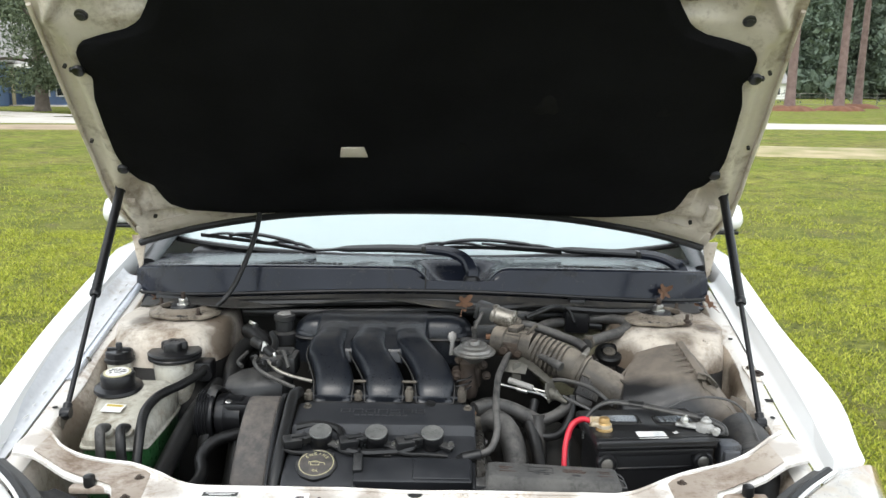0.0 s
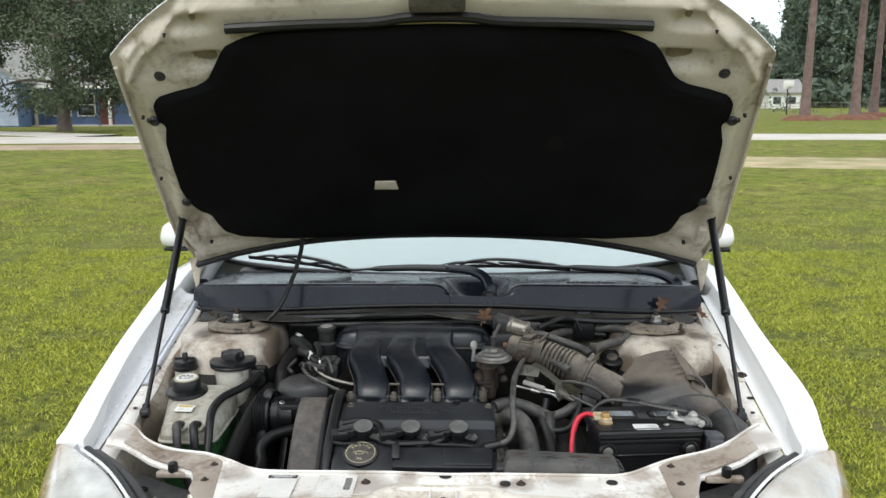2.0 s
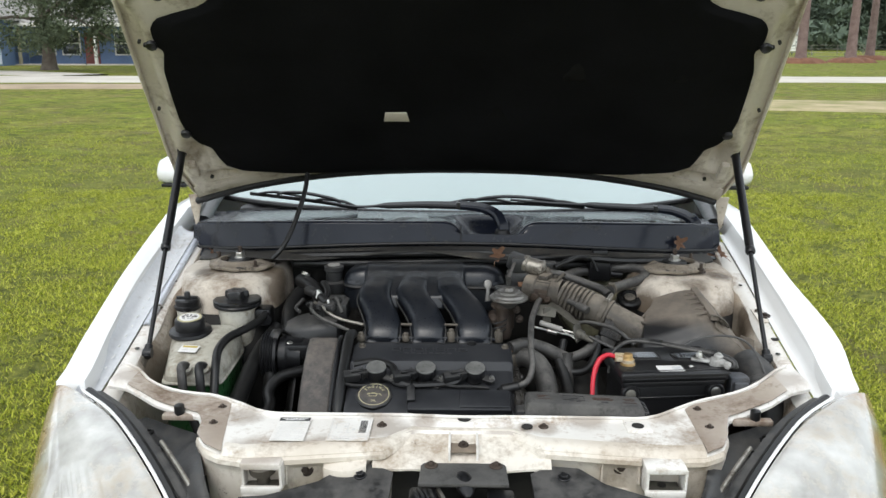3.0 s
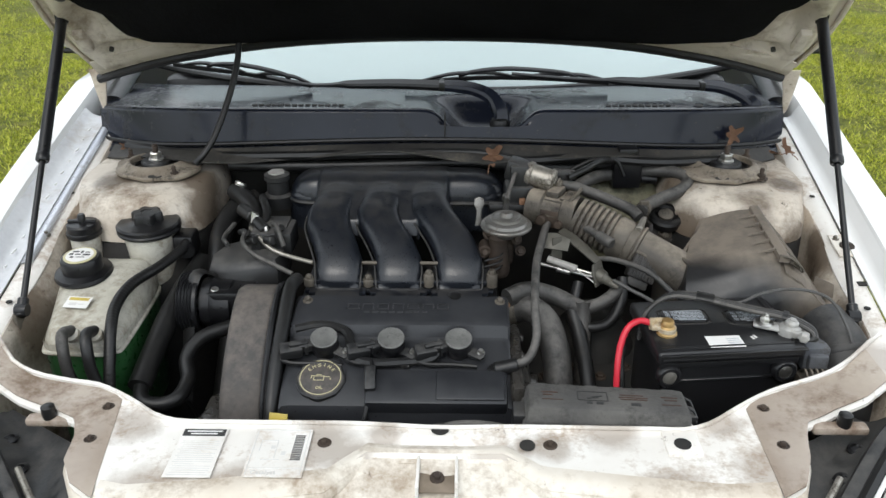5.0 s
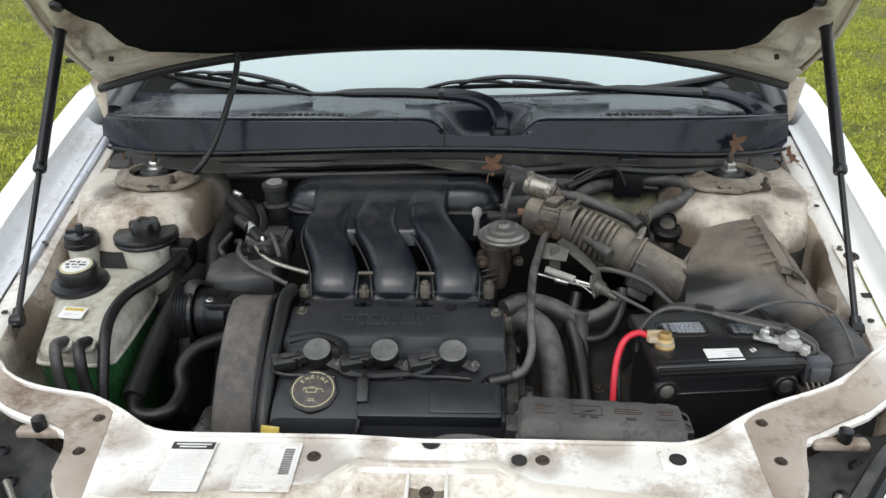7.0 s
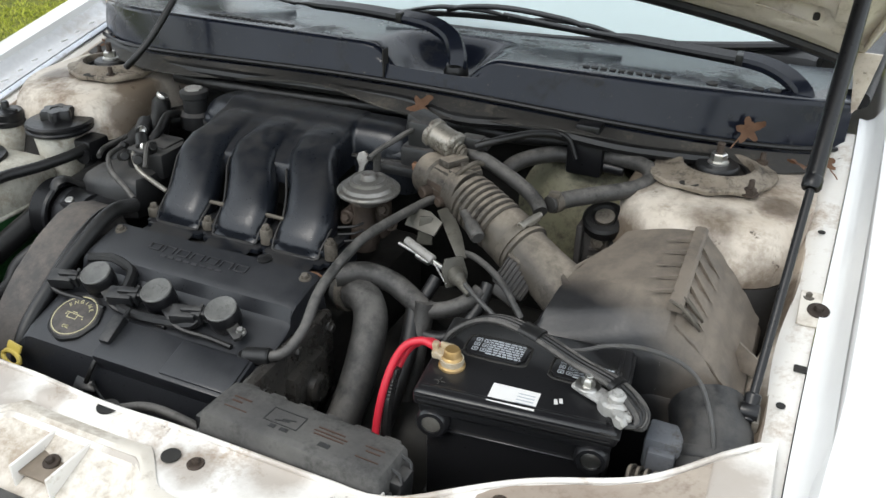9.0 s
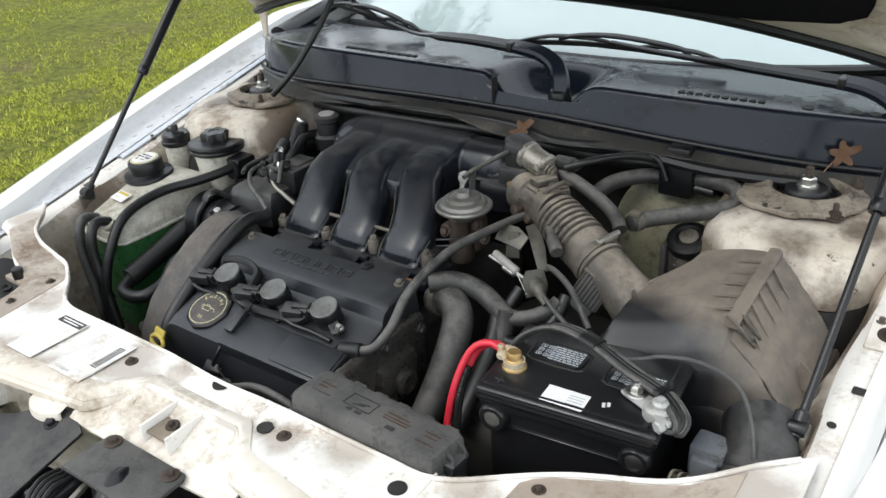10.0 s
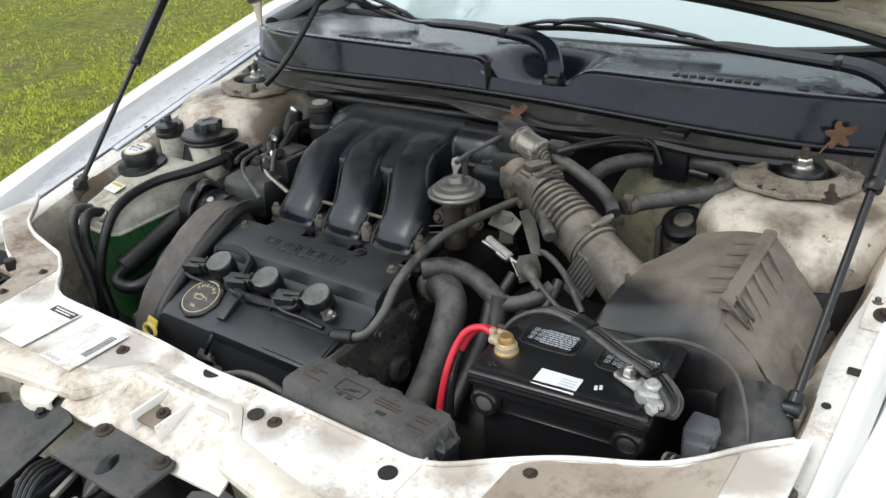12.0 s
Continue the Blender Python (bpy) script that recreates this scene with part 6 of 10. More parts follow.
grid(bm, 60, 6, rear_edge, HN * 0.003)
part("rear_flange", bm, M_CREAM, hood, "cream rear flange of the hood frame")
for s in (-1, 1):
    bm = bmesh.new()
    lathe(bm, [(0.013, 0), (0.013, -0.004), (0.009, -0.006), (0.009, -0.009), (0.004, -0.010)], hood_pt(s * 0.642, 0.457, -0.012), HN, 18)
    part("hood_bumper", bm, M_DUSTY, hood, "round rubber hood bumper")
    for hx, ht, hr in ((0.60, 0.575, 0.006), (0.72, 0.33, 0.004), (0.745, 0.10, 0.004), (0.735, -0.09, 0.006), (0.69, -0.205, 0.005)):
        bm = bmesh.new()
        lathe(bm, [(hr, 0.004), (hr, -0.004)], hood_pt(s * hx, ht, -0.013), HN, 10)
        part("drain_hole", bm, M_DARK, hood)
    for hx, ht, hr in ((0.545, 0.487, 0.024), (0.552, 0.595, 0.015), (0.66, -0.205, 0.018)):
        bm = bmesh.new()
        lathe(bm, [(hr * 1.2, 0.001), (hr, -0.0015), (hr * 0.6, 0.0), (0.001, 0.0)], hood_pt(s * hx, ht, 0.0165), HN, 26, lambda q: 1 + 0.3 * math.cos(2 * q))
        part("drain_pocket", bm, M_RECESS, hood)
    # folded hem along the side
    bm = bmesh.new()
    tube(bm, [hood_pt(s * (hood_xs(t) - 0.007), t, 0.014) for t in (-0.30, -0.15, 0.0, 0.15, 0.3, 0.40, 0.47)], 0.005, 8, 4)
    part("hem", bm, M_CREAM, hood)
    bm = bmesh.new()
    rbox(bm, -0.011, 0.011, -0.032, 0.03, -0.016, 0.0, 0.003, m=Matrix.Translation(hood_pt(s * 0.725, -0.15, -0.012)) @ Matrix((Vector((1, 0, 0)), HS, HN)).transposed().to_4x4())
    part("strut_bracket", bm, M_CREAM, hood)
    bm = bmesh.new()
    prism(bm, [(-0.020, 0.0), (0.022, 0.0), (0.014, -0.05), (0.006, -0.09), (-0.002, -0.10), (-0.010, -0.05)], (s * 0.775, 1.19, 1.075), (s, 0, 0), (0, 0, 1), 0.006, 0.002)
    part("hood_hinge", bm, M_GRIMY, hood, "cream hood hinge arm")
bm = bmesh.new()
rbox(bm, -0.06, 0.06, -0.012, 0.03, -0.03, 0.0, 0.006, m=Matrix.Translation(hood_pt(0.0, 0.635, -0.012)) @ Matrix((Vector((1, 0, 0)), HS, HN)).transposed().to_4x4())
part("striker", bm, M_DUSTMETAL, hood)

# gas struts
for s in (-1, 1):
    lo, hi = V(s * 0.715, 0.579, 0.803), V(s * 0.742, 1.0, 1.226)
    mid = lo.lerp(hi, 0.475)
    bm = bmesh.new()
    rod(bm, mid, hi, 0.0108)
    lathe(bm, [(0.0108, 0), (0.0122, 0.003), (0.0122, 0.014), (0.0108, 0.017)], mid, hi - mid, 16)
    st = part("gas_strut", bm, M_BLACK, car, "black gas hood strut")
    bm = bmesh.new()
    rod(bm, lo, mid, 0.0055)
    part("strut_rod", bm, M_BLACK, st, "dark polished strut rod")
    for p, d in ((lo, 1), (hi, -1)):
        bm = bmesh.new()
        rod(bm, p - (hi - lo).normalized() * 0.012, p + (hi - lo).normalized() * 0.022, 0.0095)
        lathe(bm, [(0.011, -0.010), (0.0125, 0), (0.011, 0.010)], p, (1, 0, 0), 16)
        part("ball_end", bm, M_BLACK, st)
    bm = bmesh.new()
    rbox(bm, s * 0.724 - 0.004, s * 0.724 + 0.004, 0.565, 0.600, 0.74, 0.80, 0.003)
    part("ball_bracket", bm, M_DUSTMETAL, st)

# ---------------------------------------------------------------- cowl, windscreen, wipers
def cowl_y(x):
    return 1.044 + 0.160 * min(1.05, abs(x) / 0.79) ** 4.3


def cowl_z(x):
    return 1.026 - 0.036 * (abs(x) / 0.79) ** 4


def bowl(x, y):
    return math.exp(-(((x - 0.095) / 0.085) ** 4 + ((y - 1.075) / 0.082) ** 4))


bm = bmesh.new()


def cowl(u, v):
    x = lerp(-0.79, 0.775, u)
    yc, zc = cowl_y(x), cowl_z(x)
    zb = 0.970 - 0.050 * (x / 0.79) ** 2
    y = interp(v, [(0, yc - 0.055), (0.06, yc - 0.040), (0.10, yc - 0.022), (0.16, yc - 0.018), (0.44, yc - 0.003), (0.48, yc + 0.004), (1, yc + 0.24)])
    z = interp(v, [(0, zb - 0.018), (0.06, zb - 0.012), (0.10, zb - 0.006), (0.16, zb), (0.44, zc - 0.004), (0.48, zc), (0.62, zc - 0.002), (1, zc - 0.012)])
    d = bowl(x, y) * 0.062 * step(0.28, 0.42, v)
    return (x, y, max(z - d, zb - 0.02))


grid(bm, 160, 60, cowl, (0, 0.002, -0.004))
cowlp = part("cowl_panel", bm, M_COWL, car, "weathered dark grey plastic cowl panel with dirt streaks", angle=30)
# vent slots
for x0, k in ((-0.40, 14), (0.36, 10)):
    for i in range(k):
        x = x0 + i * 0.0145
        bm = bmesh.new()
        rbox(bm, x - 0.005, x + 0.005, cowl_y(x) + 0.028, cowl_y(x) + 0.038, cowl_z(x) - 0.001, cowl_z(x) + 0.0012, 0.0004, 1)
        part("vent_slot", bm, M_DARK, cowlp)
for x in (0.56, 0.63, 0.655):
    bm = bmesh.new()
    lathe(bm, [(0.009, 0), (0.009, 0.002)], (x, cowl_y(x) + 0.03, cowl_z(x) - 0.001), (0, 0, 1), 14)
    part("vent_hole", bm, M_DARK, cowlp)
# panel joint and moulded marks
bm = bmesh.new()
for a, b in ((0.012, 0.0),):
    rbox(bm, a - 0.0012, a + 0.0012, cowl_y(a) - 0.022, cowl_y(a) - 0.003, 0.972, 1.022, 0)
part("panel_joint", bm, M_DARK, cowlp)
# rubber weatherstrip and lower lip
bm = bmesh.new()
tube(bm, [(x, cowl_y(x) - 0.030, 0.970 - 0.050 * (x / 0.79) ** 2 + 0.001) for x in (-0.78, -0.65, -0.5, -0.3, -0.1, 0.1, 0.25, 0.4, 0.55, 0.68, 0.765)], 0.0045, 8, 4)
part("cowl_weatherstrip", bm, M_RUBBER, cowlp, "dusty rubber weatherstrip")
bm = bmesh.new()
tube(bm, [(-0.70, 1.10, 0.925), (-0.5, 1.02, 0.932), (-0.3, 0.99, 0.942), (-0.1, 0.985, 0.95), (0.08, 0.985, 0.95), (0.18, 0.97, 0.94), (0.30, 0.985, 0.942), (0.45, 0.99, 0.93), (0.60, 1.02, 0.925)], 0.010, 8, 5)
part("lower_seal", bm, M_RUBBER, cowlp, "sagging dusty rubber seal")


def glass_pt(u, v):
    a = 2 * u - 1
    x = a * lerp(0.79, 0.60, v)
    y = lerp(1.255 + 0.30 * abs(a) ** 2.2, 2.05 + 0.12 * a * a, v)
    z = lerp(1.008 - 0.005 * a * a, 1.425 - 0.03 * a * a, v) + 0.03 * math.sin(math.pi * v)
    return (x, y, z)


bm = bmesh.new()
grid(bm, 40, 24, glass_pt, (0, 0.003, -0.005))
ws = part("windscreen", bm, M_GLASS, car, "large raked windscreen reflecting pale sky")
ws.visible_shadow = False
bm = bmesh.new()
tube(bm, [Vector(glass_pt(u, 0.0)) + V(0, -0.005, 0.002) for u in (0, 0.08, 0.2, 0.35, 0.5, 0.65, 0.8, 0.92, 1)], 0.009, 8, 4)
part("windscreen_seal", bm, M_RUBBER, ws)
# dark frit band along the foot of the glass
bm = bmesh.new()
grid(bm, 40, 3, lambda u, v: Vector(glass_pt(u, 0.004 + v * 0.05 + 0.06 * v * abs(2 * u - 1) ** 6)) + V(0, 0.004, -0.009))
part("frit_band", bm, M_BLACK, ws)

for sd in (-1, 1):
    bm = bmesh.new()
    tube(bm, [(sd * 0.775, 1.235, 0.985), (sd * 0.79, 1.36, 1.0), (sd * 0.803, 1.50, 1.02), (sd * 0.81, 1.68, 1.06)], 0.026, 12, 5, sy=0.7)
    part("pillar_trim", bm, M_BLACK, ws, "black windscreen corner trim")
bm = bmesh.new()


def ledge(u, v):
    x = lerp(-0.74, 0.73, u)
    zb = 0.970 - 0.050 * (x / 0.79) ** 2
    wave = 0.012 * math.sin(x * 9 + 0.7) + 0.006 * math.sin(x * 23)
    return (x, cowl_y(x) - 0.036 - (0.042 + wave) * v, zb - 0.006 - 0.012 * v - 0.008 * v * math.sin(x * 13))


grid(bm, 90, 5, ledge, (0, 0, -0.003))
part("cowl_ledge", bm, M_LIP, cowlp, "dusty uneven sealing ledge")
# wipers
def strap(bm, pts, wid, thick, sub=6):
    """A flat bar with rounded edges along pts; wid and thick: tables along it."""
    path = smooth_path(pts, sub)
    n = len(path) - 1
    rings = []
    for i, p in enumerate(path):
        t = (path[min(i + 1, n)] - path[max(i - 1, 0)]).normalized()
        side = t.cross(V(0, -0.35, 0.94)).normalized()
        up = side.cross(t).normalized()
        w, h = interp(i / n, wid) / 2, interp(i / n, thick) / 2
        rings.append([p + side * (w * a) + up * (h * b) for a, b in ((-1, -1), (1, -1), (1, 0.3), (0.72, 1), (-0.72, 1), (-1, 0.3))])
    ring_loft(bm, rings)


for piv, heel, arm, blade in (
        ((0.130, 1.073, 0.990), [(0.134, 1.070, 0.986), (0.130, 1.078, 1.012), (0.112, 1.092, 1.040), (0.075, 1.104, 1.055), (0.030, 1.110, 1.060), (0.004, 1.114, 1.060)],
         [(0.004, 1.114, 1.060), (-0.10, 1.135, 1.058), (-0.213, 1.160, 1.050), (-0.30, 1.195, 1.040), (-0.40, 1.225, 1.050)],
         [(-0.300, 1.228, 1.036), (-0.40, 1.246, 1.050), (-0.52, 1.268, 1.061), (-0.640, 1.300, 1.068)]),
        ((0.700, 1.165, 0.992), [(0.702, 1.160, 0.990), (0.694, 1.170, 1.008), (0.668, 1.186, 1.024), (0.635, 1.200, 1.033), (0.605, 1.207, 1.036), (0.588, 1.209, 1.036)],
         [(0.588, 1.209, 1.036), (0.50, 1.212, 1.040), (0.395, 1.214, 1.045), (0.28, 1.216, 1.050), (0.16, 1.224, 1.058)],
         [(0.385, 1.242, 1.040), (0.24, 1.250, 1.048), (0.08, 1.246, 1.050), (-0.085, 1.222, 1.042)])):
    wiper = part("wiper_arm", (lambda b_: (strap(b_, arm, [(0, 0.026), (0.45, 0.022), (0.55, 0.010), (1, 0.008)], [(0, 0.013), (0.5, 0.011), (0.56, 0.005), (1, 0.004)]), b_)[1])(bmesh.new()), M_BLACK, car, "weathered black wiper arm", angle=30)
    bm = bmesh.new()
    strap(bm, heel, [(0, 0.034), (0.5, 0.031), (1, 0.027)], [(0, 0.018), (0.5, 0.016), (1, 0.014)])
    part("arm_heel", bm, M_COWL, wiper, "curved heel of the wiper arm", angle=30)
    bm = bmesh.new()
    rbox(bm, -0.006, 0.006, -0.016, 0.016, -0.010, 0.009, 0.002, m=Matrix.Translation(V(*arm[0])))
    part("arm_hinge", bm, M_RUBBER, wiper)
    bm = bmesh.new()
    lathe(bm, [(0.022, -0.016), (0.022, 0.000), (0.016, 0.010), (0.006, 0.012)], piv, (0, -0.2, 1), 20)
    part("pivot_cap", bm, M_RUBBER, wiper)
    path = smooth_path(blade, 4)
    bm = bmesh.new()
    strap(bm, [p + V(0, 0.002, -0.008) for p in path[::2]], [(0, 0.006), (1, 0.006)], [(0, 0.010), (1, 0.010)], 2)
    part("wiper_blade", bm, M_RUBBER, wiper, angle=30)
    bm = bmesh.new()
    q = len(path) - 1
    strap(bm, [path[int(q * k)] + V(0, -0.003, h) for k, h in ((0.22, 0.000), (0.30, 0.009), (0.5, 0.014), (0.70, 0.009), (0.78, 0.000))], [(0, 0.008), (0.5, 0.012), (1, 0.008)], [(0, 0.006), (1, 0.006)], 4)
    part("blade_bridge", bm, M_BLACK, wiper, angle=30)
    for k0, k1 in ((0.02, 0.42), (0.58, 0.98)):
        bm = bmesh.new()
        strap(bm, [path[int(q * lerp(k0, k1, f))] + V(0, -0.001, h) for f, h in ((0, -0.004), (0.2, 0.003), (0.5, 0.006), (0.8, 0.003), (1, -0.004))], [(0, 0.006), (0.5, 0.010), (1, 0.006)], [(0, 0.005), (1, 0.005)], 4)
        part("blade_yoke", bm, M_BLACK, wiper, angle=30)

# door mirrors
for s in (-1, 1):
    bm = bmesh.new()
    rings = []
    for k, (dx, r) in enumerate(((0.0, 0.3), (0.03, 0.7), (0.08, 1.0), (0.14, 1.0), (0.18, 0.8), (0.2, 0.35))):
        rings.append([(s * (0.845 + dx * 0.55) + (-0.020 if s < 0 else -0.008), 1.50 + 0.05 * math.cos(a) * r - 0.05, 1.100 + (0.056 if math.sin(a) > 0 else 0.034) * math.sin(a) * r) for a in (2 * math.pi * i / 20 for i in range(20))])
    ring_loft(bm, rings)
    mr = part("door_mirror", bm, M_PAINT, car, "white door mirror", angle=60)
    bm = bmesh.new()
    lathe(bm, [(0.001, 0), (0.045, 0.001), (0.045, 0.004)], (s * 0.90, 1.495, 1.10), (0, 1, 0), 20)
    part("mirror_glass", bm, M_REFLECT, mr)
    bm = bmesh.new()
    rbox(bm, -0.042, 0.040, -0.040, 0.035, 0, 0.012, 0.005, m=pose(s * 0.903 - 0.012, 1.45, 1.060))
    part("mirror_base", bm, M_BLACK, mr, "black underside of the mirror")

# sides, roof and tail of the body
for s in (-1, 1):
    bm = bmesh.new()
    rings = []
    for i in range(32):
        y = 1.625 + i * (4.72 - 1.625) / 31
        tail = step(3.9, 4.72, y)
        rings.append([(s * x, y, z) for x, z in ((0.80 - 0.12 * tail, 1.0 + 0.03 * step(1.6, 3, y) - 0.02 * tail), (0.87 - 0.13 * tail, 0.99), (0.91 - 0.12 * tail, 0.93), (0.927 - 0.1 * tail, 0.80),
                                                  (0.93 - 0.1 * tail, 0.6), (0.922 - 0.1 * tail, 0.42), (0.90 - 0.1 * tail, 0.28), (0.87 - 0.1 * tail, 0.2))])
    ring_loft(bm, rings, closed=False, caps=False)
    dead = [f for f in bm.faces if math.hypot(f.calc_center_median().y - 3.66, f.calc_center_median().z - 0.33) < 0.36]
    bmesh.ops.delete(bm, geom=dead, context="FACES")
    bmesh.ops.solidify(bm, geom=bm.faces[:], thickness=0.004)
    side_ob = part("body_side", bm, M_PAINT, car, "white body side with doors")
    for y in (1.66, 2.72, 3.55):
        bm = bmesh.new()
        tube(bm, [(s * 0.885, y, 0.985), (s * 0.9265, y, 0.82), (s * 0.9315, y, 0.6), (s * 0.915, y, 0.36)], 0.003, 6, 4)
        part("door_gap", bm, M_DARK, side_ob)
    for y in (2.55, 3.42):
        bm = bmesh.new()
        rbox(bm, s * 0.925 - 0.012, s * 0.925 + 0.012, y - 0.09, y + 0.09, 0.84, 0.875, 0.008)
        part("door_handle", bm, M_PAINT, side_ob)
    bm = bmesh.new()
    prism(bm, [(1.62, 1.03), (2.1, 1.36), (2.6, 1.405), (3.2, 1.36), (3.85, 1.03)], (s * 0.80, 0, 0), (0, 1, 0), (-s * 0.45, 0, 1), 0.006 if s > 0 else -0.006)
    part("side_glass", bm, M_GLASSDARK, car)
    for p, q in (((0.81, 1.66, 1.05), (0.61, 2.14, 1.405)), ((0.795, 2.72, 1.02), (0.645, 2.72, 1.40)), ((0.77, 3.9, 1.02), (0.60, 3.2, 1.38))):
        bm = bmesh.new()
        rod(bm, mirror(p, s), mirror(q, s), 0.035)
        part("roof_pillar", bm, M_PAINT, car)
    for y in (0.9, 3.66):
        bm = bmesh.new()
        lathe(bm, [(0.2, -0.1), (0.30, -0.1), (0.322, -0.08), (0.325, 0), (0.322, 0.08), (0.30, 0.1), (0.2, 0.1)], (s * 0.80, y, 0.325), (1, 0, 0), 40)
        tyre = part("wheel", bm, M_TYRE, car, "black tyre on steel wheel")
        bm = bmesh.new()
        lathe(bm, [(0.2, -0.09), (0.2, 0.085), (0.19, 0.09), (0.17, 0.06), (0.06, 0.07), (0.03, 0.08), (0.001, 0.08)], (s * 0.80, y, 0.325), (s, 0, 0), 40)
        part("rim", bm, M_ALLOY, tyre)
bm = bmesh.new()


def roof(u, v):
    a = 2 * u - 1
    y = lerp(2.03, 3.35, v)
    return (a * 0.63, y + 0.08 * a * a * (1 - 2 * v), 1.432 - 0.04 * a * a - 0.05 * (v - 0.35) ** 2)


grid(bm, 16, 12, roof, (0, 0, -0.02))
part("roof", bm, M_PAINT, car, "white roof")
bm = bmesh.new()
grid(bm, 16, 8, lambda u, v: ((2 * u - 1) * lerp(0.62, 0.74, v), lerp(3.30, 4.05, v), lerp(1.40, 1.02, v) - 0.03 * (2 * u - 1) ** 2), (0, 0, -0.006))
part("rear_window", bm, M_GLASSDARK, car)
bm = bmesh.new()
grid(bm, 20, 14, lambda u, v: ((2 * u - 1) * lerp(0.78, 0.76, v), interp(v, [(0, 4.0), (0.6, 4.68), (0.7, 4.73), (1, 4.75)]), interp(v, [(0, 1.02), (0.6, 0.97), (0.7, 0.92), (1, 0.35)])), (0, -0.006, -0.004))
part("boot_lid", bm, M_PAINT, car, "white boot lid and tail")
# cabin floor and dashboard seen through the glass
bm = bmesh.new()
rbox(bm, -0.72, 0.72, 1.42, 1.95, 0.75, 1.0, 0.03)
part("dashboard", bm, M_BLACK, car, "dark grey dashboard")
bm = bmesh.new()
rbox(bm, -0.80, 0.80, 1.2, 4.5, 0.22, 0.30, 0.02)
part("floorpan", bm, M_DARK, car)
for x in (-0.36, 0.36):
    bm = bmesh.new()
    rbox(bm, x - 0.24, x + 0.24, 2.35, 2.55, 0.45, 1.06, 0.06, 3)
    rbox(bm, x - 0.12, x + 0.12, 2.42, 2.52, 1.05, 1.22, 0.04, 3)
    rbox(bm, x - 0.25, x + 0.25, 1.95, 2.5, 0.30, 0.52, 0.05, 3)
    part("front_seat", bm, M_DARK, car)

# ---------------------------------------------------------------- engine
engine = thing("engine", "transverse black-topped six-cylinder engine coated in dust", "engine")
bm = bmesh.new()
rbox(bm, -0.26, 0.125, 0.46, 0.96, 0.43, 0.72, 0.02)
part("engine_block", bm, M_DARK, engine)

# front valve cover: a stepped, sloping section swept across
COVER = [(0.615, 0.76), (0.606, 0.818), (0.598, 0.826), (0.540, 0.814), (0.530, 0.808), (0.522, 0.790), (0.512, 0.784), (0.455, 0.768), (0.415, 0.754), (0.396, 0.742),
         (0.388, 0.726), (0.384, 0.69), (0.382, 0.62)]
bm = bmesh.new()
xs = [-0.236, -0.232, -0.222] + [-0.2 + i * 0.03 for i in range(11)] + [0.118, 0.127, 0.130]
rings = []
for i, x in enumerate(xs):
    e = 0.006 if i in (0, len(xs) - 1) else (0.002 if i in (1, len(xs) - 2) else 0)
    rings.append([(x, y - (0.004 if e == 0.006 else 0), z - e) for y, z in COVER] + [(x, 0.60, 0.60)])
ring_loft(bm, rings)
vcover = part("valve_cover", bm, M_COVER, engine, "charcoal plastic coil cover with dusty edges", angle=25)
# raised block at the lower end
bm = bmesh.new()
sl = math.degrees(math.atan2(0.784 - 0.750, 0.512 - 0.400))
rbox(bm, -0.100, 0.122, -0.062, 0.006, -0.03, 0.012, 0.005, m=pose(0, 0.447, 0.763, sl, 0, 0))
rbox(bm, 0.010, 0.118, -0.056, 0.002, 0.0, 0.015, 0.004, m=pose(0, 0.447, 0.763, sl, 0, 0))
part("raised_panel", bm, M_COVER, vcover)
# moulded emblem letters as plain bars
sl2 = math.degrees(math.atan2(0.012, 0.058))
em = pose(-0.055, 0.570, 0.8205, sl2, 0, 0)
for i in range(7):
    x0, x1 = -0.090 + i * 0.0255, -0.070 + i * 0.0255
    rows = [(x0, x1, 0.0055, 0.0070), (x0, x0 + 0.0020, -0.007, 0.007), (x1 - 0.0020, x1, -0.007, 0.007)]
    if i % 2 == 0:
        rows.append((x0, x1, -0.0070, -0.0055))
    bars(rows, em, M_EMBLEM, vcover, "moulded_emblem", 0.0016)
bars([(-0.060 + i * 0.014, -0.051 + i * 0.014, -0.0165, -0.0125) for i in range(8)], em, M_EMBLEM, vcover, "small_emblem", 0.0010)
for x in (-0.215, 0.115):
    bolt("cover_bolt", (x, 0.585, 0.8225), (0, -0.2, 1), vcover, 0.006, M_DUSTMETAL, 0.009)
bm = bmesh.new()
lathe(bm, [(0.011, 0), (0.011, 0.004), (0.006, 0.006)], (0.038, 0.60, 0.825), (0, -0.1, 1), 16)
part("cover_grommet", bm, M_RUBBER, vcover)

# end of the cylinder head beside the cover
bm = bmesh.new()
rbox(bm, 0.128, 0.150, 0.40, 0.60, 0.60, 0.775, 0.01)
rbox(bm, 0.13, 0.165, 0.47, 0.56, 0.66, 0.74, 0.012)
head = part("cylinder_head", bm, M_OILY, engine, "oily black cylinder head end, flecked with dust and painted highlights")
for hy, hz_ in ((0.425, 0.745), (0.43, 0.66), (0.585, 0.75), (0.50, 0.765)):
    bolt("head_bolt", (0.150, hy, hz_), (1, 0, 0), head, 0.007, M_OILY, 0.011)
bm = bmesh.new()
lathe(bm, [(0.022, 0), (0.022, 0.01), (0.016, 0.014), (0.001, 0.012)], (0.165, 0.515, 0.70), (1, 0, 0), 20)
part("core_plug", bm, M_OILY, head)
bm = bmesh.new()
lathe(bm, [(0.014, 0), (0.014, 0.008), (0.001, 0.01)], (0.118, 0.600, 0.808), (0.6, 0, 1), 16)
part("orange_plug", bm, M_LEAF, head, "faded orange plastic plug")

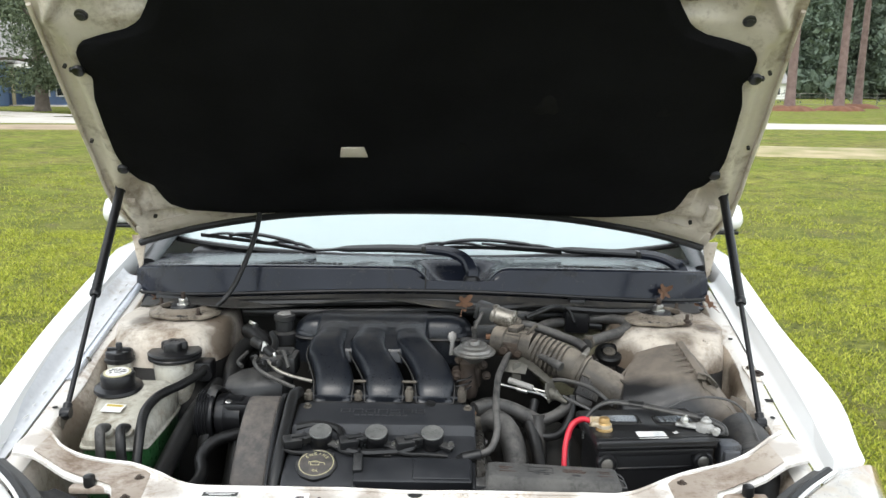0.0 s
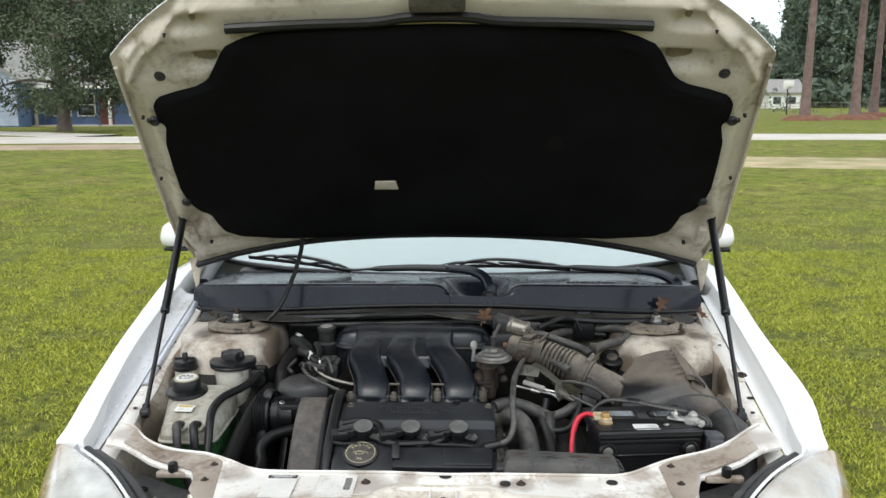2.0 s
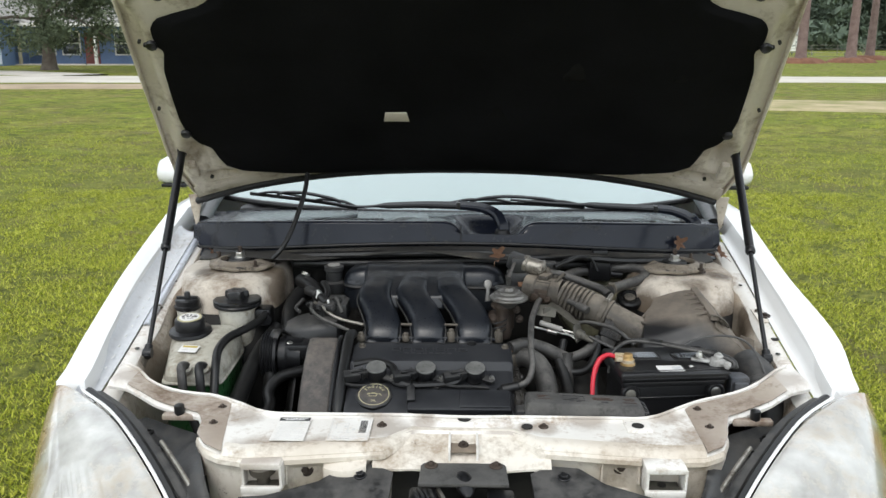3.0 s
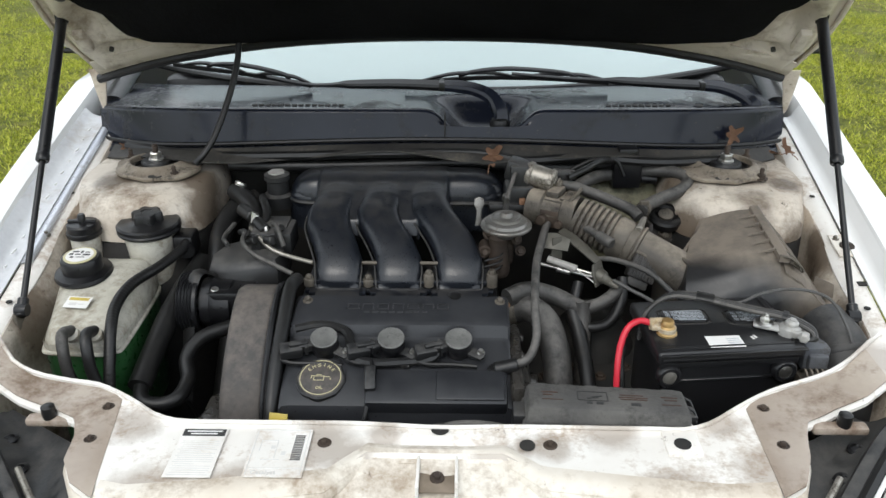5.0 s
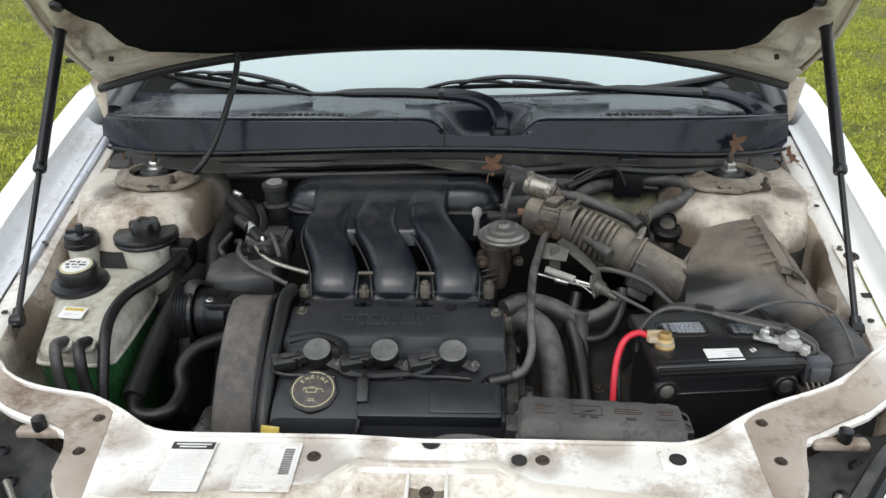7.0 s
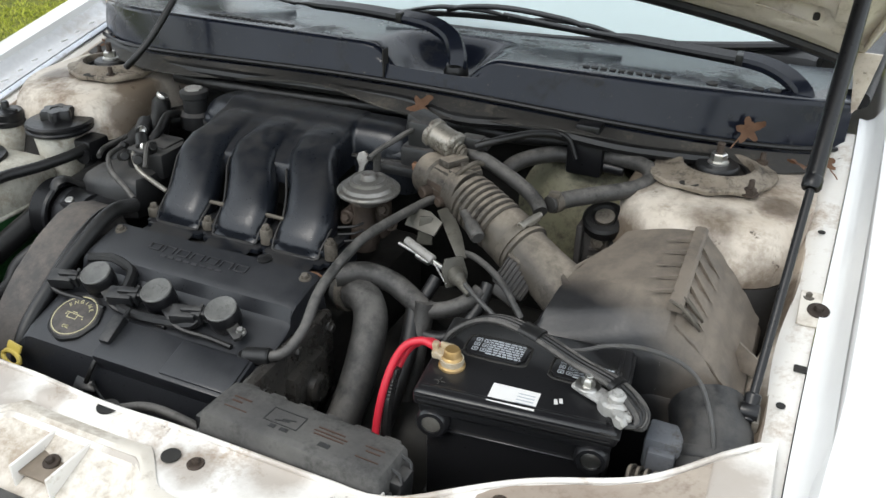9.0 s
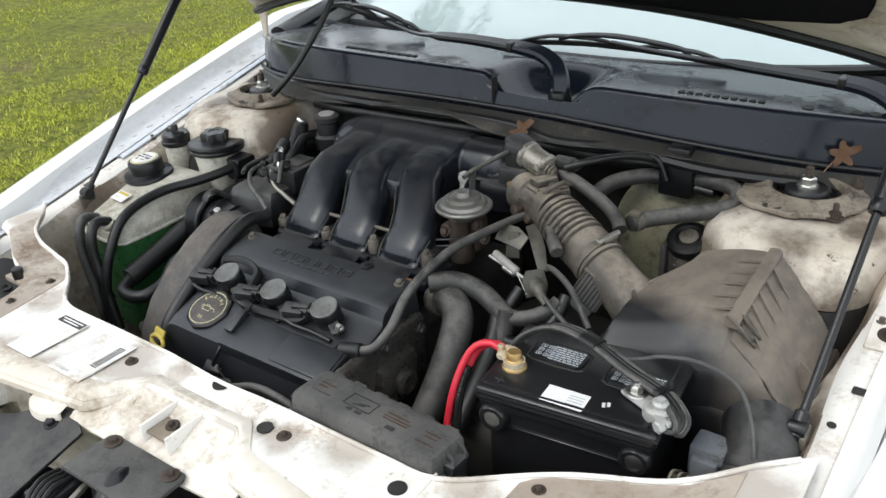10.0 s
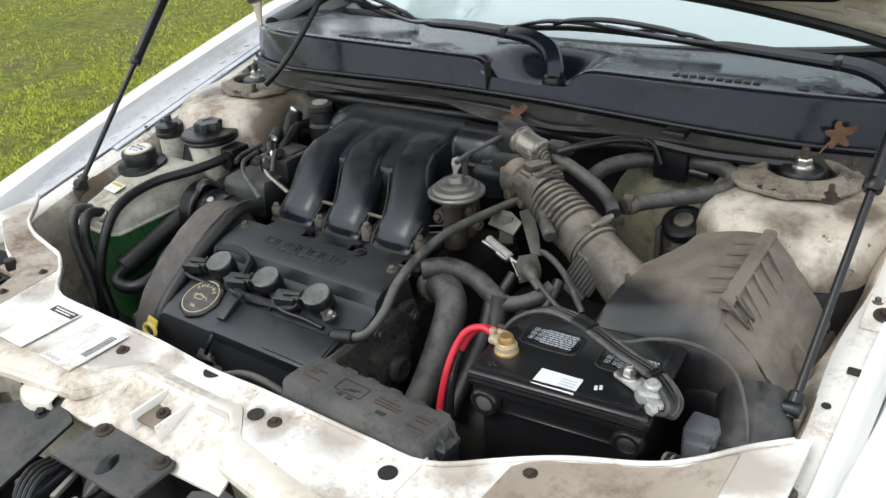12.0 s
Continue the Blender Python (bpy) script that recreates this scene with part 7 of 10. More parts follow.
# coils
CN = Vector((0, -0.32, 0.95)).normalized()
for cx in (-0.173, -0.064, 0.045):
    o = V(cx, 0.497, 0.775)
    bm = bmesh.new()
    lathe(bm, [(0.019, 0), (0.021, 0.012), (0.0225, 0.014), (0.0225, 0.032), (0.020, 0.036), (0.018, 0.0365)], o, CN, 24)
    coil = part("ignition_coil", bm, M_BLACK, engine, "black ignition coil with dusty grey cap")
    bm = bmesh.new()
    lathe(bm, [(0.0175, 0.0362), (0.0175, 0.038), (0.010, 0.0385), (0.0002, 0.0385)], o, CN, 24)
    part("coil_cap", bm, M_CAPDUST, coil, "pale dusty round cap")
    bm = bmesh.new()
    lathe(bm, [(0.0180, 0.0360), (0.0215, 0.0365), (0.0220, 0.0385), (0.0205, 0.0400), (0.0180, 0.0392)], o, CN, 28)
    part("cap_rim", bm, M_CAPDUST, coil)
    bm = bmesh.new()
    m = Matrix.Translation(o) @ pose(0, 0, 0, 18, 0, 18)
    rbox(bm, -0.046, -0.014, -0.008, 0.008, 0.016, 0.032, 0.003, m=m)
    rbox(bm, -0.076, -0.040, -0.012, 0.011, 0.010, 0.030, 0.003, m=m)
    rbox(bm, -0.060, -0.030, -0.004, 0.004, 0.028, 0.0355, 0.002, m=m)
    rbox(bm, -0.036, -0.031, -0.011, 0.011, 0.014, 0.033, 0.001, m=m)
    part("coil_plug", bm, M_DUSTY, coil)
    bm = bmesh.new()
    prism(bm, [(0.01, -0.006), (0.035, -0.014), (0.040, -0.008), (0.038, 0.002), (0.012, 0.012)], o + V(0.004, -0.012, 0.010), (1, -0.25, 0), (0.2, 0.95, 0.3), 0.006, 0.001)
    part("coil_ear", bm, M_DUSTY, coil)
    bolt("coil_bolt", o + V(0.036, -0.020, 0.014), CN, coil, 0.005, M_STEEL, 0.007)
    bm = bmesh.new()
    tube(bm, [o + V(-0.062, -0.02, 0.012), o + V(-0.07, -0.032, 0.008), o + V(-0.05, -0.036, 0.002), o + V(-0.01, -0.034, 0.0), o + V(0.03, -0.036, -0.002)], 0.004, 8)
    part("coil_wire", bm, M_RUBBER, coil)
loom = thing("coil_wiring_loom", "dark wiring loom running across the valve cover", "cable")
bm = bmesh.new()
tube(bm, [(-0.228, 0.53, 0.80), (-0.185, 0.535, 0.805), (-0.145, 0.525, 0.80), (-0.13, 0.495, 0.79), (-0.12, 0.47, 0.782), (-0.09, 0.462, 0.778), (-0.04, 0.465, 0.779), (0.0, 0.47, 0.782), (0.012, 0.48, 0.79)], 0.008, 8)
part("loom", bm, M_RUBBER, loom)
bm = bmesh.new()
tube(bm, [(-0.094, 0.462, 0.785), (-0.094, 0.43, 0.772), (-0.096, 0.395, 0.75), (-0.10, 0.378, 0.73), (-0.11, 0.378, 0.712)], 0.0035, 8)
tube(bm, [(-0.105, 0.385, 0.71), (-0.085, 0.370, 0.715), (-0.06, 0.362, 0.70), (-0.052, 0.362, 0.68), (-0.065, 0.366, 0.668), (-0.09, 0.372, 0.675), (-0.105, 0.38, 0.69)], 0.0018, 6)
part("loom_branch", bm, M_RUBBER, loom)
bm = bmesh.new()
rbox(bm, -0.009, 0.009, -0.022, 0.022, -0.006, 0.012, 0.003, m=pose(-0.094, 0.428, 0.768, 25, 0, 4))
part("inline_connector", bm, M_DUSTY, loom, "dusty in-line plug")
bm = bmesh.new()
rbox(bm, -0.018, 0.018, -0.016, 0.016, -0.006, 0.010, 0.003, m=pose(-0.119, 0.392, 0.700, 35, 0, 10))
part("loom_plug", bm, M_BLACK, loom)

bolt("bracket_stud", (-0.047, 0.375, 0.678), (0, -0.4, 1), engine, 0.006, M_STEEL, 0.009)
# oil cap with printed face
ON = Vector((0, -0.34, 0.94)).normalized()
oc = V(-0.174, 0.441, 0.752)
bm = bmesh.new()
lathe(bm, [(0.030, -0.01), (0.032, 0.0), (0.038, 0.002), (0.0395, 0.006), (0.039, 0.014), (0.036, 0.0165), (0.0355, 0.016)], oc, ON, 40,
      lambda a: 1 + 0.02 * math.cos(8 * a))
cap = part("oil_filler_cap", bm, M_DUSTY, engine, "round black oil cap with cream print")
bm = bmesh.new()
lathe(bm, [(0.0354, 0.0158), (0.0345, 0.0165), (0.0002, 0.0166)], oc, ON, 40)
part("cap_face", bm, M_TIMING, cap)
mo = Matrix.Translation(oc + ON * 0.0168) @ pose(0, 0, 0, 20, 0, 0)
bm = bmesh.new()
for i in range(48):
    a0, a1 = 2 * math.pi * i / 48, 2 * math.pi * (i + 1) / 48
    vs = [bm.verts.new(mo @ V(r * math.cos(a), r * math.sin(a), 0.0002)) for a, r in ((a0, 0.0318), (a1, 0.0318), (a1, 0.0332), (a0, 0.0332))]
    bm.faces.new(vs)
part("print_ring", bm, M_CREAMINK, cap)
bars([(-0.011, 0.006, 0.002, 0.0032), (-0.011, 0.006, -0.006, -0.0048), (-0.011, -0.0098, -0.006, 0.003), (0.0048, 0.006, -0.006, 0.003), (0.006, 0.015, 0.0005, 0.0017), (-0.007, 0.002, 0.0045, 0.0055), (-0.015, -0.0138, -0.002, 0.003), (-0.015, -0.011, 0.0025, 0.0035), (0.015, 0.017, -0.004, -0.0015)],
     mo, M_CREAMINK, cap, "oil_can_symbol")
for i, ch in enumerate("ENGINE"):
    a = radians(90 + (2.5 - i) * 21)
    lettering(ch, 0.0085, mo @ pose(0.0235 * math.cos(a), 0.0235 * math.sin(a), 0.0003, 0, 0, math.degrees(a) - 90), M_CREAMINK, cap)
lettering("OIL", 0.0075, mo @ pose(0, -0.020, 0.0003), M_CREAMINK, cap)

# timing cover at the belt end
bm = bmesh.new()
TIM = [(0.66, 0.78), (0.645, 0.822), (0.61, 0.834), (0.575, 0.828), (0.53, 0.808), (0.48, 0.775), (0.435, 0.735), (0.405, 0.69), (0.390, 0.62), (0.385, 0.46), (0.66, 0.46)]
prism(bm, TIM, (-0.342, 0, 0), (0, 1, 0), (0, 0, 1), 0.072, 0.010, 3)
part("timing_cover", bm, M_TIMING, engine, "dust-caked brown grey timing cover", angle=50)
bm = bmesh.new()
tube(bm, [(-0.268, y + 0.002, z - 0.001) for y, z in TIM[1:9]], 0.006, 8, 4)
part("cover_flange", bm, M_BLACK, engine)
bm = bmesh.new()
tube(bm, [(-0.245, 0.65, 0.83), (-0.247, 0.60, 0.838), (-0.248, 0.53, 0.81), (-0.25, 0.45, 0.765), (-0.25, 0.40, 0.72), (-0.25, 0.38, 0.66), (-0.245, 0.37, 0.58)], 0.012, 10)
part("breather_hose", bm, M_RUBBER, engine, "black breather hose")

# intake manifold: a plenum whose front grows into three S-shaped runners
RUN_X = ([(0.660, -0.175), (0.700, -0.177), (0.735, -0.190), (0.765, -0.204), (0.80, -0.206), (0.845, -0.196), (0.92, -0.190)],
         [(0.660, -0.065), (0.700, -0.067), (0.735, -0.083), (0.765, -0.102), (0.80, -0.113), (0.845, -0.106), (0.92, -0.104)],
         [(0.660, 0.046), (0.700, 0.045), (0.735, 0.032), (0.765, 0.014), (0.80, -0.006), (0.845, -0.016), (0.92, -0.018)])
CREST = [(0.660, 0.800), (0.664, 0.818), (0.672, 0.832), (0.690, 0.848), (0.720, 0.870), (0.760, 0.893), (0.80, 0.909), (0.845, 0.9195), (0.872, 0.9200), (0.92, 0.918)]


def smax(a, b, k=0.010):
    h = max(0.0, min(1.0, 0.5 + 0.5 * (a - b) / k))
    return lerp(b, a, h) + k * h * (1 - h)


def plenum_z(x, y):
    """Top of the plenum with the roots of the runners and the web between them."""
    ex = max(0.0, (abs(x + 0.085) - 0.150) / 0.070)
    ey = abs(y - 0.940) / 0.056
    r = (ex ** 2.4 + ey ** 3.0)
    z = 0.874 + 0.058 * (1 - min(r, 1.0)) ** 0.45 if r < 1 else 0.80
    z -= 0.004 * step(0.90, 0.99, y)
    for k in range(3):
        s_ = abs(x - interp(y, RUN_X[k])) / interp(y, [(0.76, 0.042), (0.85, 0.039), (0.92, 0.034)])
        top = interp(y, CREST) - 0.0015 - 0.020 * step(0.872, 0.915, y)
        if s_ < 1:
            z = smax(z, top - 0.055 * (1 - (1 - s_ ** 2.8) ** 0.40))
    inside = step(-0.252, -0.235, x) * step(0.036, 0.018, x)
    web = interp(y, [(0.770, 0.845), (0.778, 0.868), (0.786, 0.886), (0.80, 0.893), (0.83, 0.907), (0.86, 0.917), (0.89, 0.923), (0.95, 0.926)])
    inside *= step(0.985, 0.955, y)
    return smax(z, lerp(0.82, web, inside), 0.020)


bm = bmesh.new()
grid(bm, 150, 84, lambda u, v: (lerp(-0.308, 0.138, u), lerp(0.772, 0.998, v), plenum_z(lerp(-0.308, 0.138, u), lerp(0.772, 0.998, v))))
bmesh.ops.delete(bm, geom=[f for f in bm.faces if max(v.co.z for v in f.verts) < 0.866], context="FACES")
plen = part("plenum", bm, M_MANIFOLD, engine, "satin black intake plenum with dust on top", angle=75)
bm = bmesh.new()
rings = []
for x, k in ((-0.302, 0.35), (-0.298, 0.72), (-0.284, 0.94), (-0.262, 1.0), (0.09, 1.0), (0.113, 0.95), (0.128, 0.75), (0.133, 0.4)):
    rings.append([(x, 0.940 + 0.054 * k * math.copysign(abs(math.cos(a)) ** 0.7, math.cos(a)), 0.880 + 0.026 * k * math.copysign(abs(math.sin(a)) ** 0.7, math.sin(a))) for a in (2 * math.pi * i / 24 for i in range(24))])
ring_loft(bm, rings)
part("plenum_base", bm, M_MANIFOLD, plen, angle=60)
bm = bmesh.new()
tube(bm, [(-0.298, 0.905, 0.880), (-0.270, 0.884, 0.880), (-0.20, 0.882, 0.880), (0.02, 0.882, 0.880), (0.095, 0.884, 0.880), (0.128, 0.905, 0.880)], 0.0045, 6, 4)
part("plenum_seam", bm, M_SEAM, plen)
for k in range(3):
    bm = bmesh.new()
    ys = [0.835, 0.82, 0.81, 0.80, 0.785, 0.77, 0.755, 0.74, 0.725, 0.71, 0.70, 0.69, 0.681, 0.674, 0.669, 0.6655, 0.664]
    crest = [V(interp(y, RUN_X[k]), y, interp(y, CREST)) for y in ys] + [V(interp(0.66, RUN_X[k]), 0.6635, 0.812), V(interp(0.66, RUN_X[k]), 0.664, 0.800)]
    n = len(crest) - 1
    rings = []
    for i, p in enumerate(crest):
        tg = crest[min(i + 1, n)] - crest[max(i - 1, 0)]
        tg.x = 0
        tg.normalize()
        up = tg.cross(Vector((1, 0, 0))).normalized()
        if up.z < 0:
            up = -up
        w = interp(p.y, [(0.664, 0.0400), (0.69, 0.0425), (0.76, 0.0435), (0.80, 0.0415), (0.845, 0.038), (0.875, 0.034)])
        d = interp(p.y, [(0.664, 0.020), (0.70, 0.026), (0.76, 0.030), (0.875, 0.024)])
        ring = []
        for q in range(32):
            a = 2 * math.pi * q / 32
            c, e = math.cos(a), math.sin(a)
            ring.append(p + V(w * math.copysign(abs(c) ** 0.62, c), 0, 0) + up * (d * (math.copysign(abs(e) ** 0.72, e) - 1)))
        rings.append(ring)
    ring_loft(bm, rings)
    run = part("intake_runner", bm, M_MANIFOLD, engine, "curved satin black intake runner", angle=75)
    # raised seam round the runner's edge
    for sd in (-1, 1):
        pts = []
        for p in crest[1:-2:2]:
            w = interp(p.y, [(0.664, 0.0405), (0.69, 0.0430), (0.76, 0.0440), (0.80, 0.0420), (0.845, 0.0385)])
            pts.append(p + V(sd * w, -0.002 * step(0.70, 0.80, p.y), -interp(p.y, [(0.664, 0.012), (0.72, 0.026), (0.84, 0.022)])))
        xb = interp(0.66, RUN_X[k])
        pts += [V(xb + sd * 0.040, 0.662, 0.806), V(xb + sd * 0.030, 0.6605, 0.8035), V(xb, 0.660, 0.8035)]
        bm = bmesh.new()
        tube(bm, pts, 0.0019, 6, 4)
        part("moulding_seam", bm, M_SEAM, run, "dust-lined moulding seam")
for z0, z1, y0, y1, a in ((0.806, 0.818, 0.668, 0.735, 0.0), (0.793, 0.804, 0.650, 0.735, 0.006), (0.772, 0.789, 0.638, 0.735, 0.012)):
    bm = bmesh.new()
    for xb in (-0.175, -0.065, 0.046):
        rbox(bm, xb - 0.052 - a * 0.1, xb + 0.052 + a * 0.1, y0, y1, z0, z1, 0.005)
    rbox(bm, -0.230 - a, 0.102 + a, y0 + 0.01, y1, z0 + 0.001, z1 - 0.001, 0.004)
    part("manifold_flange", bm, M_MANIFOLD, engine)
for x, hh in ((-0.228, 0.0), (-0.120, 0.0), (-0.010, 0.010), (0.104, 0.012)):
    bm = bmesh.new()
    lathe(bm, [(0.010, -0.012), (0.010, hh), (0.0085, hh + 0.002)], (x, 0.673, 0.818), (0, 0, 1), 16)
    lathe(bm, [(0.0065, hh), (0.0065, hh + 0.007), (0.005, hh + 0.009)], (x, 0.673, 0.818), (0, 0, 1), 6)
    part("manifold_bolt", bm, M_DUSTMETAL, engine)
bm = bmesh.new()
rod(bm, (-0.134, 0.700, 0.838), (0.010, 0.700, 0.838), 0.0034)
part("injector_rail", bm, M_DUSTMETAL, engine, "bright fuel rail glimpsed between runners")

# EGR valve
ea = V(0.131, 0.772, 0.0)
bm = bmesh.new()
lathe(bm, [(0.010, 0.922), (0.012, 0.919), (0.013, 0.914), (0.0225, 0.9135), (0.0255, 0.915), (0.028, 0.9135), (0.029, 0.909), (0.034, 0.908), (0.0375, 0.906), (0.040, 0.901), (0.0455, 0.8995), (0.0475, 0.8975),
           (0.0475, 0.8945), (0.046, 0.8930), (0.040, 0.8915), (0.030, 0.888), (0.022, 0.880), (0.016, 0.872)], ea, (0, -0.03, 1), 48)
egr = part("egr_valve", bm, M_DIAPHRAGM, engine, "dusty metal EGR diaphragm valve", angle=28)
bm = bmesh.new()
lathe(bm, [(0.0055, 0.915), (0.0055, 0.934), (0.0072, 0.935), (0.0072, 0.944), (0.0045, 0.946)], ea, (0, 0, 1), 14)
tube(bm, [(0.131, 0.748, 0.944), (0.136, 0.775, 0.950), (0.143, 0.81, 0.953), (0.150, 0.845, 0.956), (0.156, 0.868, 0.955)], 0.0042, 8)
part("vacuum_nipple", bm, M_HOSE, egr)
bm = bmesh.new()
rbox(bm, 0.108, 0.148, 0.760, 0.795, 0.80, 0.872, 0.012, 3)
lathe(bm, [(0.020, 0.79), (0.023, 0.80), (0.020, 0.83), (0.016, 0.85), (0.020, 0.868), (0.014, 0.878)], V(0.118, 0.752, 0), (0, 0, 1), 20)
rod(bm, (0.095, 0.775, 0.842), (0.092, 0.742, 0.840), 0.013)
part("valve_body", bm, M_RUST, egr, "rust-brown cast valve body")
for bx_, by_, bz_ in ((0.092, 0.742, 0.840), (0.152, 0.752, 0.862), (0.098, 0.752, 0.874), (0.160, 0.76, 0.835)):
    bolt("valve_bolt", (bx_, by_, bz_), (0.1, -1, 0.5), egr, 0.007, M_RUST, 0.010)
bm = bmesh.new()
prism(bm, [(0.0, 0.0), (0.014, 0.0), (0.012, 0.02), (0.013, 0.032), (0.018, 0.042), (0.016, 0.052), (0.008, 0.056), (-0.001, 0.052), (-0.003, 0.042), (0.003, 0.03)], (0.074, 0.806, 0.866), (1, 0.1, 0), (0, 0.35, 1), 0.006, 0.002)
eye_ = part("lifting_eye", bm, M_DIAPHRAGM, egr)
bm = bmesh.new()
lathe(bm, [(0.0045, -0.001), (0.0045, 0.001)], (0.0815, 0.8195, 0.9095), (0, -1, 0.35), 12)
part("eye_hole", bm, M_DARK, eye_)
bm = bmesh.new()
for dz in (0.0, 0.012, 0.024):
    tube(bm, [(0.092, 0.715, 0.812 + dz), (0.116, 0.722, 0.816 + dz), (0.126, 0.735, 0.818 + dz)], 0.0020, 6)
part("loose_wires", bm, M_RUBBER, egr)
bm = bmesh.new()
rbox(bm, 0.10, 0.205, 0.835, 0.856, 0.880, 0.898, 0.006)
part("plenum_bracket", bm, M_DUSTY, egr)
bm = bmesh.new()
rbox(bm, 0.160, 0.172, 0.832, 0.842, 0.898, 0.910, 0.002)
part("orange_clip", bm, M_LEAF, egr, "small faded orange clip")
pipe = thing("egr_pressure_pipe", "grey hooked pipe running over the engine", "pipe")
bm = bmesh.new()
tube(bm, [(0.318, 0.718, 0.874), (0.304, 0.732, 0.878), (0.284, 0.757, 0.882), (0.260, 0.786, 0.884), (0.240, 0.802, 0.880), (0.220, 0.806, 0.874), (0.208, 0.782, 0.874), (0.192, 0.70, 0.877), (0.180, 0.637, 0.875), (0.173, 0.575, 0.861),
          (0.170, 0.53, 0.842), (0.171, 0.492, 0.812), (0.158, 0.466, 0.788), (0.135, 0.458, 0.779), (0.112, 0.455, 0.774)], 0.0072, 12, 7)
part("pipe", bm, M_HOSE, pipe)
bm = bmesh.new()
rod(bm, (0.140, 0.458, 0.780), (0.102, 0.454, 0.773), 0.0115)
rod(bm, (0.104, 0.454, 0.777), (0.104, 0.456, 0.750), 0.0125)
part("elbow_boot", bm, M_RUBBER, pipe)
bm = bmesh.new()
rod(bm, (0.300, 0.737, 0.879), (0.322, 0.712, 0.873), 0.0105)
part("end_boot", bm, M_HOSE, pipe)

# dipstick
bm = bmesh.new()
m = pose(-0.232, 0.366, 0.722, 62, 0, -10)
tube(bm, [m @ V(0.019 * math.cos(a), 0.009 * math.sin(a), 0) for a in (2 * math.pi * i / 12 for i in range(13))], 0.0035, 8, 3)
rbox(bm, -0.015, 0.015, -0.004, 0.008, -0.002, 0.002, 0.0015, m=pose(-0.232, 0.374, 0.733, 62, 0, -10))
rod(bm, (-0.232, 0.364, 0.712), (-0.228, 0.35, 0.62), 0.004)
part("dipstick", bm, M_YELLOW, engine, "yellow plastic dipstick loop")

# belt-end accessories
bm = bmesh.new()
lathe(bm, [(0.02, -0.02), (0.051, -0.02), (0.055, -0.017)] + [(0.053 + 0.003 * (i % 2), -0.015 + i * 0.003) for i in range(10)] + [(0.055, 0.018), (0.051, 0.02), (0.043, 0.008), (0.02, 0.006), (0.018, 0.015), (0.001, 0.015)],
      (-0.448, 0.68, 0.765), (1, 0, 0), 40)
pump = part("steering_pump_pulley", bm, M_BLACK, engine, "black grooved steering pump pulley")
bm = bmesh.new()
lathe(bm, [(0.03, 0.02), (0.045, 0.022), (0.048, 0.04), (0.042, 0.05), (0.042, 0.075), (0.034, 0.08)], (-0.448, 0.68, 0.765), (1, 0, 0), 28)
rbox(bm, -0.415, -0.33, 0.645, 0.715, 0.765, 0.802, 0.006)
part("steering_pump_body", bm, M_BLACK, pump)
bolt("pump_bolt", (-0.40, 0.66, 0.798), (0.2, -0.3, 1), pump, 0.008, M_STEEL, 0.011)
bm = bmesh.new()
rbox(bm, -0.385, -0.32, 0.42, 0.52, 0.52, 0.68, 0.015)
lathe(bm, [(0.05, 0), (0.055, 0.004), (0.055, 0.06), (0.045, 0.07)], (-0.40, 0.47, 0.60), (1, 0, 0), 24)
part("alternator", bm, M_OILY, engine, "oily dark alternator body")
bm = bmesh.new()
tube(bm, [(-0.46, 0.60, 0.60), (-0.44, 0.66, 0.81), (-0.415, 0.70, 0.812), (-0.40, 0.72, 0.76), (-0.42, 0.60, 0.55), (-0.46, 0.60, 0.60)], 0.004, 6, 6, sx=3)
part("drive_belt", bm, M_RUBBER, engine)
bm = bmesh.new()
rings = []
for z, k, dy in ((0.755, 0.92, 0.0), (0.775, 1.0, 0.0), (0.812, 1.0, 0.004), (0.824, 0.93, 0.008), (0.828, 0.80, 0.012)):
    rings.append([(-0.362 + (x + 0.362) * k, 0.752 + (y - 0.752) * k + dy, z + 0.014 * step(-0.42, -0.30, x)) for x, y in
                  ((-0.430, 0.752), (-0.424, 0.712), (-0.400, 0.694), (-0.345, 0.690), (-0.292, 0.700), (-0.282, 0.730), (-0.284, 0.790), (-0.305, 0.815), (-0.360, 0.812), (-0.415, 0.792))])
ring_loft(bm, rings)
rbox(bm, -0.352, -0.272, 0.752, 0.825, 0.825, 0.872, 0.007)
rbox(bm, -0.340, -0.330, 0.748, 0.755, 0.83, 0.868, 0.002)
part("engine_mount", bm, M_DUSTY, engine, "dusty dark engine mount bracket")

# ---------------------------------------------------------------- intake duct, mass-air meter, airbox
duct = thing("intake_duct", "dusty ribbed rubber intake duct with clamps", "air duct")
da, db = V(0.270, 0.804, 0.887), V(0.371, 0.755, 0.850)
dax = (db - da).normalized()
bm = bmesh.new()
L = (db - da).length
prof = [(0.030, -0.004), (0.0375, -0.002), (0.0385, 0.006)]
for i in range(6):
    h, g = 0.008 + i * 0.0112, 0.0395 + i * 0.0003
    prof += [(g - 0.0045, h), (g, h + 0.0032), (g + 0.0005, h + 0.0060), (g, h + 0.0082), (g - 0.0045, h + 0.0108)]
prof += [(0.0395, 0.078), (0.0405, 0.082), (0.0405, L - 0.016), (0.0390, L - 0.013), (0.0390, L + 0.004), (0.0420, L + 0.006), (0.0420, L + 0.010), (0.037, L + 0.012)]
lathe(bm, prof, da, dax, 40)
part("bellows", bm, M_DUCT, duct, "ribbed bellows section", angle=40)
bm = bmesh.new()
lathe(bm, [(0.0392, L - 0.012), (0.0414, L - 0.0115), (0.0420, L - 0.005), (0.0414, L + 0.0015), (0.0392, L + 0.002)], da, dax, 40)
cl = part("hose_clamp", bm, M_DUSTMETAL, duct, "worn steel hose clamp")
bm = bmesh.new()
